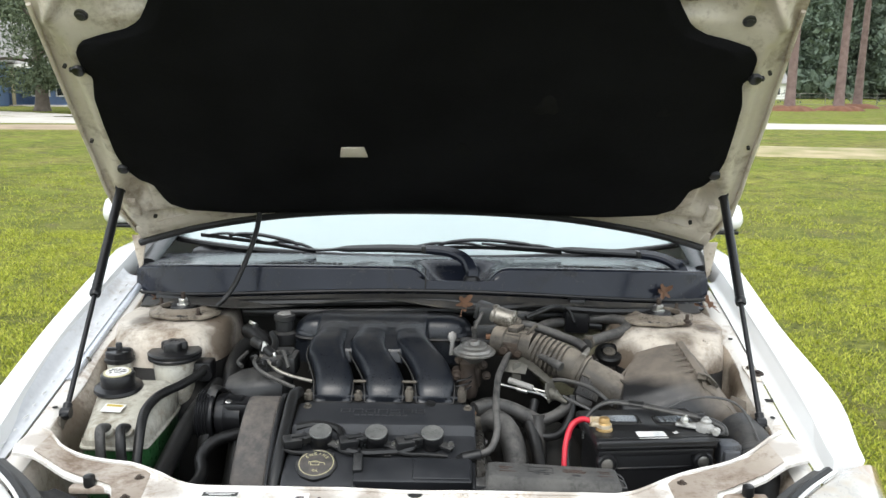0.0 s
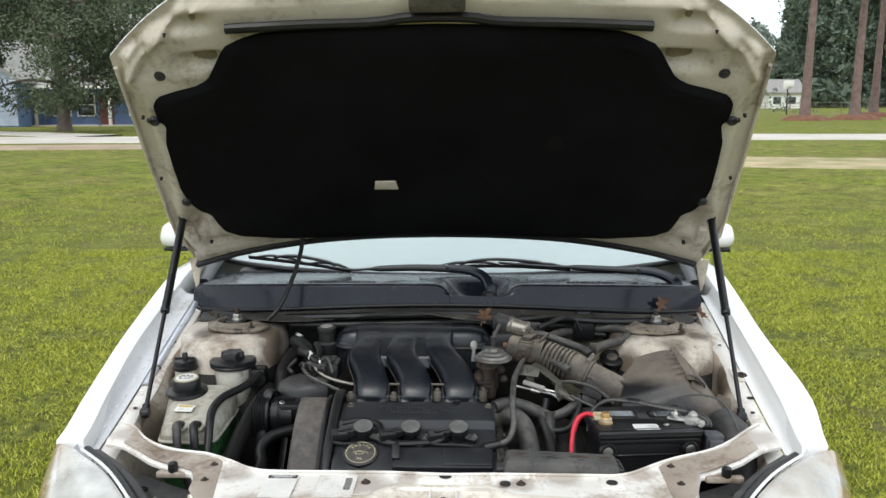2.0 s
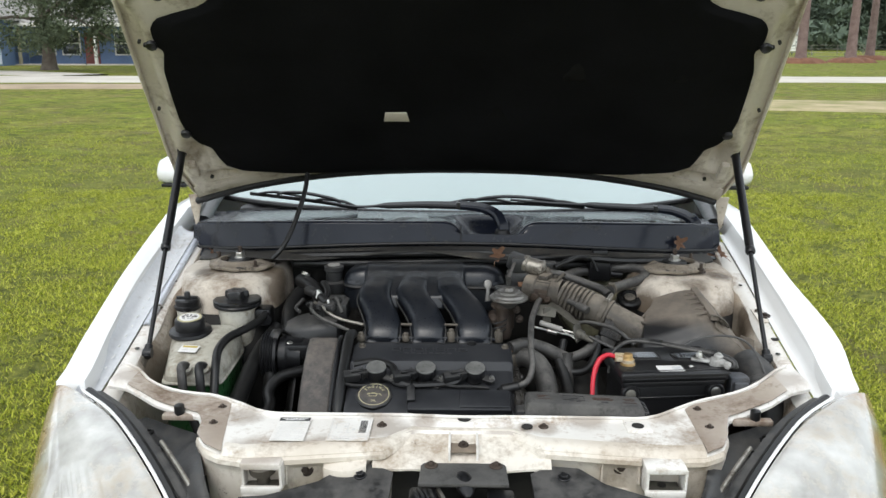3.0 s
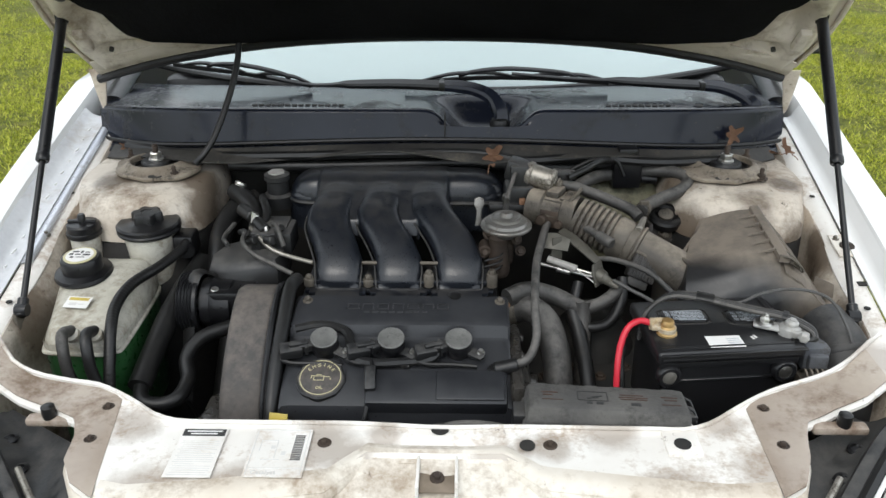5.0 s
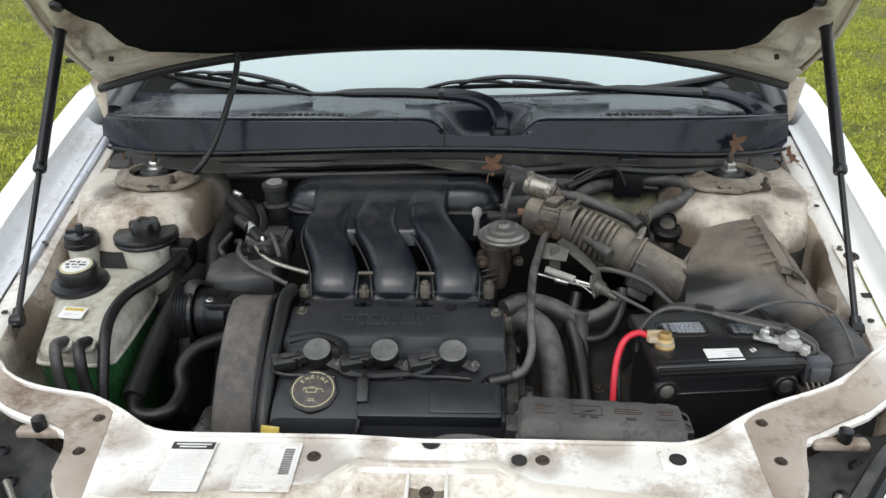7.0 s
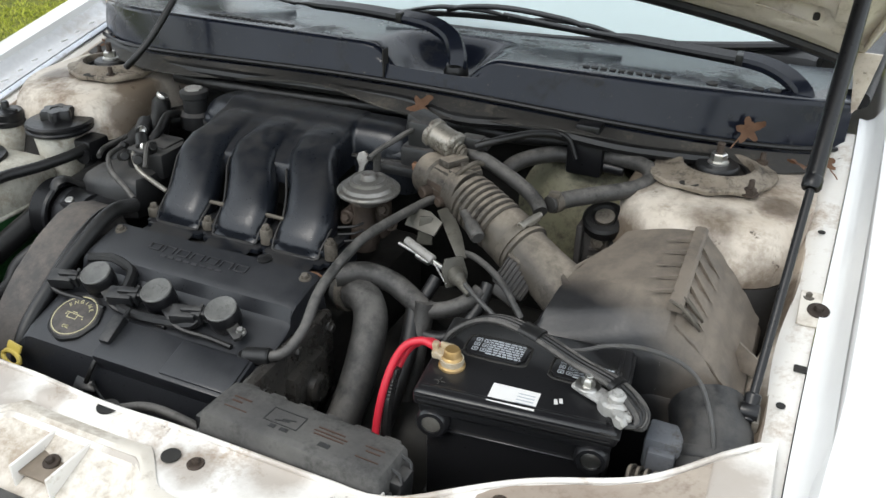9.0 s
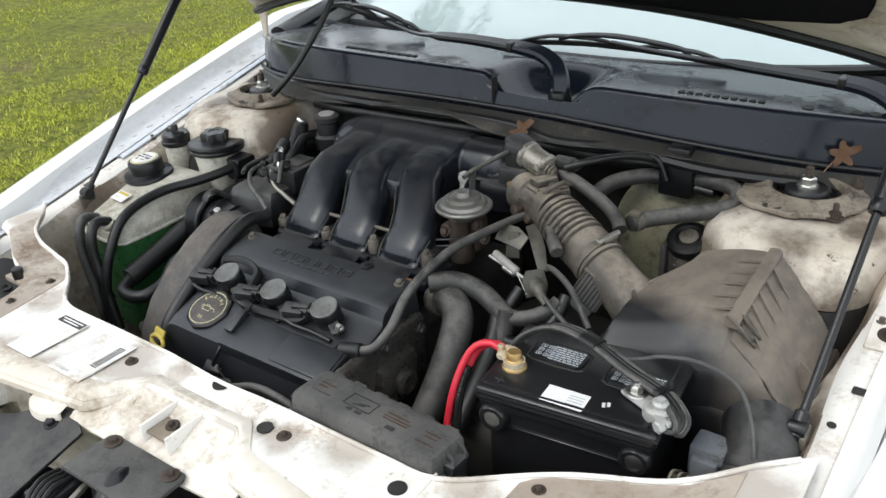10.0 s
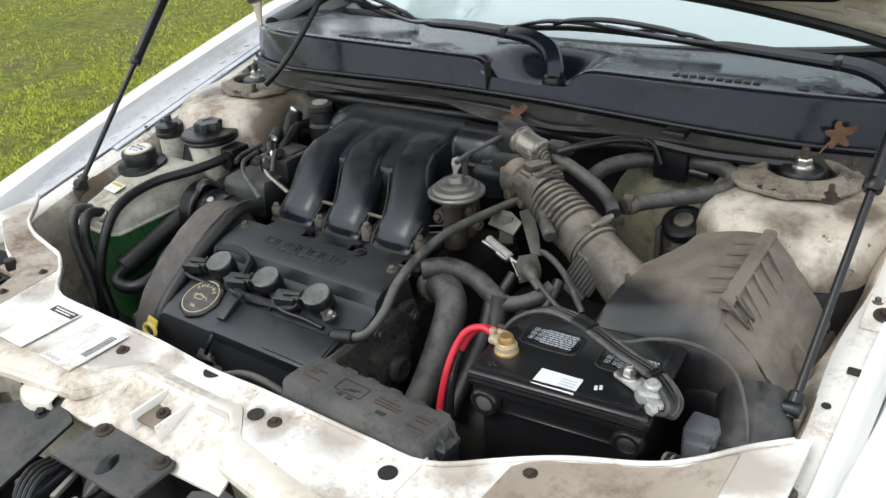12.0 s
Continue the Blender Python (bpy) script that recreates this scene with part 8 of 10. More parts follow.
sa, sb = V(0.376, 0.744, 0.891), V(0.391, 0.778, 0.896)
rbox(bm, -0.013, 0.013, -0.0055, 0.0055, -0.006, 0.003, 0.002, m=Matrix.Translation(sa.lerp(sb, 0.5)) @ pose(0, 0, 0, 0, -8, 66))
rod(bm, sa, sb, 0.0044)
lathe(bm, [(0.0062, 0), (0.0062, 0.005), (0.0045, 0.006), (0.003, 0.004)], sa, sa - sb, 12)
part("clamp_screw", bm, M_ALLOY, cl)
# throat that runs into the airbox
dc = V(0.512, 0.690, 0.792)
bm = bmesh.new()
rings = []
side = dax.cross(V(0, 0, 1)).normalized()
up = side.cross(dax).normalized()
for k in range(17):
    t = k / 16
    c = (db + dax * 0.004).lerp(dc, t)
    wd, hg = interp(t, [(0, 0.0390), (0.06, 0.0370), (0.30, 0.0380), (0.60, 0.0430), (1, 0.050)]), interp(t, [(0, 0.0390), (0.06, 0.0370), (0.35, 0.0360), (0.62, 0.0340), (1, 0.032)])
    e = lerp(1.0, 0.72, step(0.3, 0.9, t))
    rings.append([c + side * (wd * math.copysign(abs(math.cos(a)) ** e, math.cos(a))) + up * (hg * math.copysign(abs(math.sin(a)) ** e, math.sin(a))) for a in (2 * math.pi * q / 36 for q in range(36))])
ring_loft(bm, rings)
part("duct_body", bm, M_DUCT, duct, "tapered dusty duct body", angle=60)
# flow meter: a ribbed dark block on the throat's flank, with a pale flange along its top
mx = V(0.048, -0.007, -0.020).normalized()
mz = mx.cross(V(0.30, 0.45, 0.84)).normalized()
my = mz.cross(mx)
mm = Matrix(((mx.x, my.x, mz.x, 0.369), (mx.y, my.y, mz.y, 0.713), (mx.z, my.z, mz.z, 0.859), (0, 0, 0, 1)))
bm = bmesh.new()
rbox(bm, 0.000, 0.052, -0.046, -0.003, -0.030, -0.002, 0.003, m=mm)
rbox(bm, 0.006, 0.046, -0.062, -0.040, -0.026, -0.008, 0.004, m=mm)
meter = part("mass_air_meter", bm, M_METER, duct, "dark ribbed sensor housing on the duct")
for k in range(8):
    bm = bmesh.new()
    rbox(bm, 0.0015 + k * 0.0063, 0.0045 + k * 0.0063, -0.043, -0.003, -0.004, 0.0004, 0.0008, 1, m=mm)
    part("sensor_fin", bm, M_METER, meter)
bm = bmesh.new()
rbox(bm, -0.001, 0.053, -0.004, 0.002, -0.016, 0.001, 0.0015, 1, m=mm)
prism(bm, [(0.012, 0.0), (0.050, 0.0), (0.050, 0.003), (0.024, 0.009), (0.015, 0.009)], mm @ V(0, 0.001, -0.016), mx, my, 0.003, 0.001)
part("meter_flange", bm, M_DUSTMETAL, meter, "worn pale flange of the sensor housing")
bolt("meter_screw", mm @ V(0.015, 0.003, -0.008), my, meter, 0.0046, M_STEEL, 0.006)
# throttle body between plenum and bellows
bm = bmesh.new()
ta, tb = V(0.182, 0.850, 0.892), V(0.270, 0.804, 0.889)
lathe(bm, [(0.03, 0), (0.035, 0.002), (0.035, 0.03), (0.031, 0.034), (0.031, 0.07), (0.036, 0.074), (0.036, 0.10)], ta, tb - ta, 28)
tm = Matrix.Translation(ta.lerp(tb, 0.66) + V(0, 0.008, 0)) @ pose(0, 0, 0, 0, 0, -28)
rbox(bm, -0.030, 0.028, -0.026, 0.030, -0.02, 0.030, 0.006, m=tm)
rbox(bm, -0.026, 0.000, -0.018, 0.024, 0.026, 0.042, 0.004, m=tm)
rbox(bm, 0.004, 0.024, -0.022, 0.028, 0.026, 0.034, 0.003, m=tm)
thr = part("throttle_body", bm, M_DUCT, duct, "dust-covered cast throttle body")
bm = bmesh.new()
rbox(bm, -0.040, 0.034, -0.038, -0.026, -0.025, 0.012, 0.005, m=tm)
rod(bm, tm @ V(-0.02, -0.038, -0.006), tm @ V(-0.02, -0.054, -0.006), 0.010)
rod(bm, tm @ V(0.014, -0.038, -0.010), tm @ V(0.014, -0.050, -0.010), 0.008)
part("throttle_lever_housing", bm, M_RUST, thr)
for k in (-1, 1):
    bolt("throttle_bolt", tm @ V(0.016 * k, 0.010 - 0.01 * k, 0.034 if k > 0 else 0.042), (0, 0, 1), thr, 0.006, M_DUSTMETAL, 0.009)
bm = bmesh.new()
tube(bm, [tm @ V(0.024, -0.02, 0.030), tm @ V(0.034, -0.012, 0.044), tm @ V(0.036, 0.006, 0.048), tm @ V(0.030, 0.024, 0.040)], 0.004, 8, 4)
part("clamp_strap", bm, M_DUSTMETAL, thr)
bm = bmesh.new()
rbox(bm, 0.132, 0.19, 0.845, 0.90, 0.880, 0.930, 0.008)
rbox(bm, 0.142, 0.182, 0.852, 0.892, 0.92, 0.970, 0.007)
part("idle_adapter", bm, M_DUSTY, duct)
# idle air valve
iac = thing("idle_air_valve", "bright dusty cylindrical idle air valve", "valve")
bm = bmesh.new()
ia, ib = V(0.150, 0.882, 0.956), V(0.238, 0.852, 0.936)
lathe(bm, [(0.018, 0.020), (0.020, 0.026), (0.0245, 0.030), (0.0245, 0.038), (0.0215, 0.040), (0.0215, 0.074), (0.0235, 0.075), (0.0235, 0.081), (0.020, 0.084), (0.012, 0.085), (0.011, 0.088), (0.001, 0.088)], ia, ib - ia, 32)
part("valve_can", bm, M_ALLOY, iac, "grey metal solenoid can", angle=30)
bm = bmesh.new()
rbox(bm, -0.012, 0.028, -0.020, 0.020, -0.020, 0.020, 0.005, m=Matrix.Translation(ia) @ pose(0, 0, 0, 0, 13, -19))
part("valve_foot", bm, M_DUSTY, iac)
bm = bmesh.new()
rbox(bm, 0.226, 0.262, 0.866, 0.890, 0.934, 0.954, 0.004)
rbox(bm, 0.252, 0.272, 0.868, 0.888, 0.936, 0.952, 0.003)
part("valve_plug", bm, M_DUSTY, iac)
bolt("valve_end_screw", ib + V(-0.002, 0.001, 0.001), ib - ia, iac, 0.007, M_DUSTMETAL, 0.010)

# airbox: a wedge lid with a dusty top that rolls into a dark front
air = thing("air_filter_box", "dusty dark grey plastic air filter box", "air box")


def air_top(x, y):
    """Height of the lid's upper face; the ridge climbs towards the tower."""
    k = step(0.43, 0.60, x)
    z = lerp(0.845, 0.882, k) + lerp(0.09, 0.10, k) * (y - 0.68)
    return z


def air_left(y):
    return interp(y, [(0.60, 0.424), (0.64, 0.431), (0.68, 0.442), (0.715, 0.449), (0.75, 0.463), (0.80, 0.495), (0.84, 0.520)])


def lid_pt(u, v):
    """u across from the duct side to the ridge, v from the front's foot over the roll to the back."""
    yy = interp(v, [(0, 0.612), (0.12, 0.607), (0.25, 0.612), (0.36, 0.627), (0.46, 0.648), (0.56, 0.676), (0.8, 0.76), (1, 0.822)])
    dz = interp(v, [(0, 0.200), (0.12, 0.120), (0.25, 0.074), (0.36, 0.038), (0.46, 0.013), (0.56, 0.0), (1, 0.0)])
    x = lerp(air_left(yy), 0.604, u)
    z = air_top(x, yy) - dz * lerp(1.0, 0.80, step(0.7, 1.0, u)) - 0.045 * step(0.08, 0.0, u) * step(0.3, 0.6, v) * step(1.0, 0.7, v)
    return (x, yy - 0.016 * (1 - u) * step(0.5, 0.3, v), z)


bm = bmesh.new()
grid(bm, 40, 44, lid_pt, (0.0, 0.002, -0.004))
lid = part("airbox_lid", bm, M_AIRBOX, air, "dust-covered airbox lid", angle=40)


def lid_side(u, v):
    """u down the outer flank, v from front to back along the ridge."""
    y = lerp(0.636, 0.822, v)
    top = V(0.611, y, air_top(0.604, y) + 0.002 - 0.020 * step(0.12, 0.0, v))
    foot = V(0.706, lerp(0.612, 0.800, v), lerp(0.775, 0.792, v))
    p = top.lerp(foot, u)
    p.z += 0.006 * math.sin(math.pi * u) + 0.0016 * math.sin(u * 26) * step(0.15, 0.3, u)
    return p


bm = bmesh.new()
grid(bm, 24, 20, lid_side, (0, 0, -0.004))
part("lid_flank", bm, M_AIRBOX, lid, "dusty sloping flank", angle=40)
bm = bmesh.new()
grid(bm, 12, 6, lambda u, v: V(*lid_side(u, 1.0)).lerp(V(lerp(0.52, 0.70, u), 0.85, 0.70), v), (0, 0.003, 0))
part("lid_back", bm, M_AIRBOX, lid)
bm = bmesh.new()


def lid_corner(u, v):
    p = V(*lid_pt(1.0, 0.52 * v))
    xr = 0.709 if p.z < 0.775 else lerp(0.709, 0.613, (p.z - 0.775) / 0.095)
    return (lerp(0.603, max(xr, 0.606), u), p.y + 0.010 * u * v, p.z - 0.003 * u)


grid(bm, 14, 20, lid_corner, (0.0, 0.003, -0.003))
part("lid_corner", bm, M_AIRBOX, lid, angle=40)
bm = bmesh.new()
ridge = [V(0.6075, y, air_top(0.604, y) + 0.001) for y in (0.640, 0.67, 0.71, 0.75, 0.79, 0.822)]
rings = []
for p in ridge:
    rings.append([p + V(a, 0, b) for a, b in ((-0.009, -0.004), (-0.008, 0.0055), (-0.003, 0.0075), (0.006, 0.0075), (0.010, 0.004), (0.010, -0.006))])
ring_loft(bm, rings)
part("lid_ridge", bm, M_AIRBOX, lid, "raised joint ridge", angle=25)
for i in range(5):
    y = 0.672 + i * 0.030
    z = air_top(0.604, y)
    bm = bmesh.new()
    prism(bm, [(0, 0.001), (-0.036, -0.0035), (0, -0.006)], (0.600, y, z + 0.0060), (1, 0.35, 0), (0, 0, 1), 0.003)
    part("lid_rib", bm, M_AIRBOX, lid)
    bm = bmesh.new()
    prism(bm, [(0, 0.0), (0.034, -0.034), (0, -0.010)], (0.618, y - 0.010, z + 0.0035), (1, -0.5, 0), (0, 0, 1), 0.003)
    part("lid_rib", bm, M_AIRBOX, lid)
bm = bmesh.new()
tube(bm, [(0.450, 0.713, 0.846), (0.462, 0.735, 0.850), (0.477, 0.760, 0.854), (0.491, 0.786, 0.858)], 0.0038, 8, 4)
part("lid_tab", bm, M_AIRBOX, lid)
bm = bmesh.new()
prism(bm, [(0, 0), (0.040, -0.010), (0.026, -0.020), (0, -0.006)], (0.449, 0.712, 0.846), (0.75, -0.62, 0), (0.5, 0.8, 0.2), 0.006, 0.002)
part("lid_gusset", bm, M_AIRBOX, lid)
bm = bmesh.new()
for k in (0.0, 0.022):
    tube(bm, [(0.600, 0.644 + k, 0.886), (0.618, 0.634 + k, 0.884), (0.636, 0.630 + k, 0.868), (0.640, 0.638 + k, 0.858), (0.624, 0.648 + k, 0.872), (0.606, 0.654 + k, 0.884)], 0.0022, 6)
rbox(bm, -0.010, 0.012, -0.008, 0.008, -0.004, 0.004, 0.002, m=pose(0.626, 0.642, 0.871, 0, 40, 15))
part("lid_clip", bm, M_DUSTMETAL, air, "dusty spring clip")
bm = bmesh.new()
rbox(bm, 0.436, 0.712, 0.604, 0.85, 0.50, 0.772, 0.012)
part("airbox_base", bm, M_AIRBOX, air)
bm = bmesh.new()
prism(bm, [(0, 0), (0.034, -0.006), (0.040, -0.030), (0.004, -0.036)], (0.690, 0.690, 0.822), (0.8, -0.6, 0), (0.2, 0.1, 1), 0.004, 0.001)
part("mounting_ear", bm, M_AIRBOX, air)
bm = bmesh.new()
tube(bm, [(0.670, 0.60, 0.775), (0.685, 0.55, 0.762), (0.690, 0.505, 0.73), (0.688, 0.465, 0.67), (0.686, 0.445, 0.58)], 0.047, 24, 6)
part("inlet_tube", bm, M_DUSTY, air, "round black air inlet tube")
bm = bmesh.new()
lathe(bm, [(0.048, 0), (0.0495, 0.002), (0.0495, 0.012), (0.048, 0.014)], (0.687, 0.54, 0.757), (0.05, -0.75, -0.6), 28)
part("inlet_collar", bm, M_DUSTY, air)

# ---------------------------------------------------------------- battery
battery = thing("battery", "clean black car battery with white sticker", "battery")
BX0, BX1, BY0, BY1, BZ = 0.355, 0.592, 0.430, 0.596, 0.820


def turned(ob, x, y, degrees):
    """Turns a part about the upright through x, y."""
    ob.matrix_basis = pose(x, y, 0, 0, 0, degrees) @ pose(-x, -y, 0)
    return ob


SKEW = 6.0
bm = bmesh.new()
rbox(bm, BX0 + 0.012, BX1 - 0.012, BY0 + 0.016, BY1 - 0.012, 0.60, BZ - 0.02, 0.006)
case = turned(part("battery_case", bm, M_BATTERY, battery), BX0, BY0, SKEW)
bm = bmesh.new()
rbox(bm, BX0 + 0.006, BX1 - 0.006, BY0 + 0.006, BY1 - 0.006, BZ - 0.034, BZ - 0.020, 0.003)
turned(part("case_rim", bm, M_BATTERY, battery), BX0, BY0, SKEW)
bm = bmesh.new()
rbox(bm, BX0, BX1, BY0, BY1, BZ - 0.022, BZ, 0.007, 3)
lidb = turned(part("battery_lid", bm, M_BATTERY, battery), BX0, BY0, SKEW)
bm = bmesh.new()
rbox(bm, BX0 + 0.008, BX1 - 0.008, BY0 + 0.012, BY0 + 0.016, BZ - 0.001, BZ + 0.0015, 0.0005)
rbox(bm, BX0 + 0.008, BX1 - 0.008, BY0 - 0.002, BY0 + 0.002, BZ - 0.014, BZ - 0.011, 0.0005)
rbox(bm, BX1 - 0.016, BX1 - 0.012, BY0 + 0.012, BY1 - 0.01, BZ - 0.001, BZ + 0.0015, 0.0005)
rbox(bm, BX0 + 0.004, BX1 + 0.002, BY0 - 0.003, BY0 + 0.003, BZ - 0.006, BZ - 0.003, 0.001)
rbox(bm, BX1 - 0.002, BX1 + 0.002, BY0, BY1 - 0.01, BZ - 0.006, BZ - 0.003, 0.001)
part("lid_step", bm, M_BATTERY, lidb)
bm = bmesh.new()
rbox(bm, BX0 + 0.012, BX1 - 0.012, BY0 + 0.012, BY0 + 0.018, 0.757, 0.761, 0.001, 1)
part("case_moulding", bm, M_BATTERY, case)
# two vent covers with pale print
for x0, x1, y0, y1 in ((0.380, 0.456, 0.524, 0.564), (0.490, 0.566, 0.524, 0.564)):
    bm = bmesh.new()
    w, h = (x1 - x0) / 2, (y1 - y0) / 2
    prism(bm, [(-w, -h * 0.5), (-w * 0.8, -h), (w * 0.8, -h), (w, -h * 0.5), (w, h * 0.5), (w * 0.8, h), (-w * 0.8, h), (-w, h * 0.5)], ((x0 + x1) / 2, (y0 + y1) / 2, BZ - 0.001), (1, 0, 0), (0, 1, 0), 0.004, 0.001)
    vc = turned(part("vent_cover", bm, M_BATTERY, battery), (x0 + x1) / 2, (y0 + y1) / 2, 3)
    bm = bmesh.new()
    oct_ = [(-w, -h * 0.5), (-w * 0.8, -h), (w * 0.8, -h), (w, -h * 0.5), (w, h * 0.5), (w * 0.8, h), (-w * 0.8, h), (-w, h * 0.5), (-w, -h * 0.5)]
    tube(bm, [((x0 + x1) / 2 + p * 1.06, (y0 + y1) / 2 + q * 1.1, BZ) for p, q in oct_], 0.0016, 6, 2)
    part("cover_groove", bm, M_DARK, vc)
    mb = pose((x0 + x1) / 2, (y0 + y1) / 2, BZ + 0.0032)
    random.seed(int(x0 * 1000))
    rows = []
    for r in range(7):
        x = -w * 0.30
        while x < w * 0.84:
            l = random.uniform(0.0022, 0.008)
            rows.append((x, min(x + l, w * 0.86), -h * 0.80 + r * h * 0.235, -h * 0.80 + r * h * 0.235 + h * 0.13))
            x += l + 0.0013
    for r in range(3):
        for c in range(2):
            x, y = -w * 0.80 + c * 0.0105, -h * 0.66 + r * 0.0098
            rows += [(x, x + 0.0075, y, y + 0.0009), (x, x + 0.0075, y + 0.0058, y + 0.0067), (x, x + 0.0009, y, y + 0.0067), (x + 0.0066, x + 0.0075, y, y + 0.0067), (x + 0.0025, x + 0.005, y + 0.0022, y + 0.0042)]
    bars(rows, mb, M_SILVERINK, vc, "warning_print")
bm = bmesh.new()
rbox(bm, -0.028, 0.028, -0.0165, 0.0165, 0, 0.0006, 0.0002, 1, m=pose(0.466, 0.468, BZ + 0.0002, 0, 0, 4))
stk = part("sticker", bm, M_PAPER, battery, "white barcode sticker")
bars([(0.004, 0.024, -0.010 + i * 0.0055, -0.0085 + i * 0.0055) for i in range(4)], pose(0.466, 0.468, BZ + 0.0009, 0, 0, 4), M_SILVERINK, stk, "sticker_print")
bars([(0, 0.004, 0, 0.009), (0.006, 0.010, 0.002, 0.0105)], pose(0.512, 0.475, BZ + 0.0003, 0, 0, 20), M_GREYINK, battery, "chalk_mark")
bars([(-0.007, 0.007, -0.001, 0.001), (-0.001, 0.001, -0.007, 0.007)], pose(0.378, 0.458, BZ + 0.0003), M_DARKINK, battery, "plus_mark", 0.001)
bars([(-0.009, 0.009, -0.001, 0.001)], pose(0.58, 0.450, BZ + 0.0003), M_DARKINK, battery, "minus_mark", 0.001)
# hold-down screws on the front
for x in (0.378, 0.566):
    bm = bmesh.new()
    lathe(bm, [(0.020, 0), (0.020, 0.010), (0.017, 0.014), (0.012, 0.014), (0.012, 0.008), (0.006, 0.008)], (x, BY0 + 0.016, 0.772), (0, -1, 0), 24)
    bs = turned(part("terminal_boss", bm, M_BATTERY, battery, "round recessed side boss"), BX0, BY0, SKEW)
    bm = bmesh.new()
    lathe(bm, [(0.0115, 0.009), (0.0115, 0.012), (0.008, 0.013), (0.001, 0.0125)], (x, BY0 + 0.016, 0.772), (0, -1, 0), 20)
    part("boss_insert", bm, M_STEEL if x > 0.5 else M_ALLOY, bs)
# posts and clamps
pos = V(0.379, 0.492, BZ)
bm = bmesh.new()
lathe(bm, [(0.0165, 0.0), (0.0165, 0.003), (0.0135, 0.005), (0.0125, 0.013), (0.0105, 0.015), (0.0100, 0.022), (0.0085, 0.0245), (0.001, 0.0255)], pos, (0, 0, 1), 24)
part("positive_post", bm, M_BRASS, battery, "amber-stained positive post")
bm = bmesh.new()
lathe(bm, [(0.0125, 0.005), (0.0145, 0.005), (0.0145, 0.012), (0.0125, 0.012)], pos, (0, 0, 1), 24)
rbox(bm, -0.026, -0.010, -0.005, 0.010, 0.006, 0.016, 0.003, m=Matrix.Translation(pos))
rbox(bm, -0.028, -0.020, 0.002, 0.010, 0.004, 0.024, 0.002, m=Matrix.Translation(pos))
rbox(bm, -0.020, -0.002, 0.008, 0.014, 0.010, 0.022, 0.002, m=Matrix.Translation(pos))
part("positive_clamp", bm, M_CORRODED, battery, "white-corroded brass clamp")
neg = V(0.556, 0.505, BZ)
nm_ = Matrix.Translation(neg) @ pose(0, 0, 0, 0, 0, -24)
bm = bmesh.new()
lathe(bm, [(0.0185, 0.0), (0.0190, 0.004), (0.0175, 0.012), (0.0150, 0.014), (0.012, 0.015)], nm_ @ V(0.022, 0, 0), (0, 0, 1), 26, lambda a: 1 + 0.05 * math.sin(3 * a) + 0.03 * math.sin(7 * a))
rbox(bm, -0.034, 0.010, -0.012, 0.012, 0.002, 0.010, 0.004, m=nm_)
rbox(bm, 0.026, 0.052, -0.017, -0.006, 0.001, 0.013, 0.004, m=nm_)
rbox(bm, 0.026, 0.050, -0.003, 0.009, 0.001, 0.012, 0.004, m=nm_)
nc = part("negative_clamp", bm, M_LEAD, battery, "grey lead negative clamp")
for lx, ly, rr, hh in ((-0.018, 0.0, 0.0085, 0.018), (0.022, 0.0, 0.0105, 0.020)):
    bm = bmesh.new()
    lathe(bm, [(rr + 0.006, 0.009), (rr + 0.0065, 0.0105), (rr + 0.004, 0.0122)], nm_ @ V(lx, ly, 0), (0.05, 0, 1), 24)
    lathe(bm, [(rr, 0.011), (rr, hh), (rr * 0.75, hh + 0.003)], nm_ @ V(lx, ly, 0), (0.05, 0, 1), 6 if lx < 0 else 22)
    lathe(bm, [(rr * 0.55, hh), (rr * 0.5, hh + 0.006), (rr * 0.3, hh + 0.007)], nm_ @ V(lx, ly, 0), (0.05, 0, 1), 12)
    part("clamp_bolt", bm, M_STEEL if lx < 0 else M_LEAD, nc)
bm = bmesh.new()
rod(bm, nm_ @ V(0.044, -0.026, 0.008), nm_ @ V(0.044, 0.014, 0.008), 0.0042, seg=10)
lathe(bm, [(0.0085, 0), (0.0085, 0.006), (0.006, 0.008)], nm_ @ V(0.044, -0.018, 0.008), (-0.4, -0.9, 0), 6)
part("pinch_bolt", bm, M_LEAD, nc)
bm = bmesh.new()
rbox(bm, 0.348, 0.60, 0.423, 0.605, 0.56, 0.61, 0.01)
turned(part("battery_tray", bm, M_DARK, battery), BX0, BY0, SKEW)

red = thing("red_battery_cable", "bright red battery cable arching to the post", "cable")
RED = [(0.354, 0.500, 0.834), (0.336, 0.500, 0.838), (0.316, 0.492, 0.829), (0.304, 0.478, 0.802), (0.299, 0.458, 0.762), (0.300, 0.44, 0.712), (0.31, 0.43, 0.66)]
bm = bmesh.new()
tube(bm, RED, 0.0052, 12)
part("cable", bm, M_RED, red)
bm = bmesh.new()
tube(bm, [V(*p) + V(0.004, 0.011, -0.006) for p in RED[:5]], 0.0046, 12)
part("cable", bm, M_RED, red)
bm = bmesh.new()
tube(bm, [(0.309, 0.486, 0.800), (0.306, 0.476, 0.780), (0.307, 0.460, 0.748), (0.312, 0.445, 0.70), (0.322, 0.435, 0.65)], 0.0064, 8, 20, rf=lambda t: 1 + 0.07 * math.sin(t * 320))
part("conduit", bm, M_RUBBER, red, "black corrugated conduit")
bm = bmesh.new()
rod(bm, (0.322, 0.432, 0.694), (0.330, 0.424, 0.655), 0.0085)
part("ring_terminal", bm, M_STEEL, red)
gnd = thing("battery_ground_cables", "bundle of black cables lying across the battery", "cable")
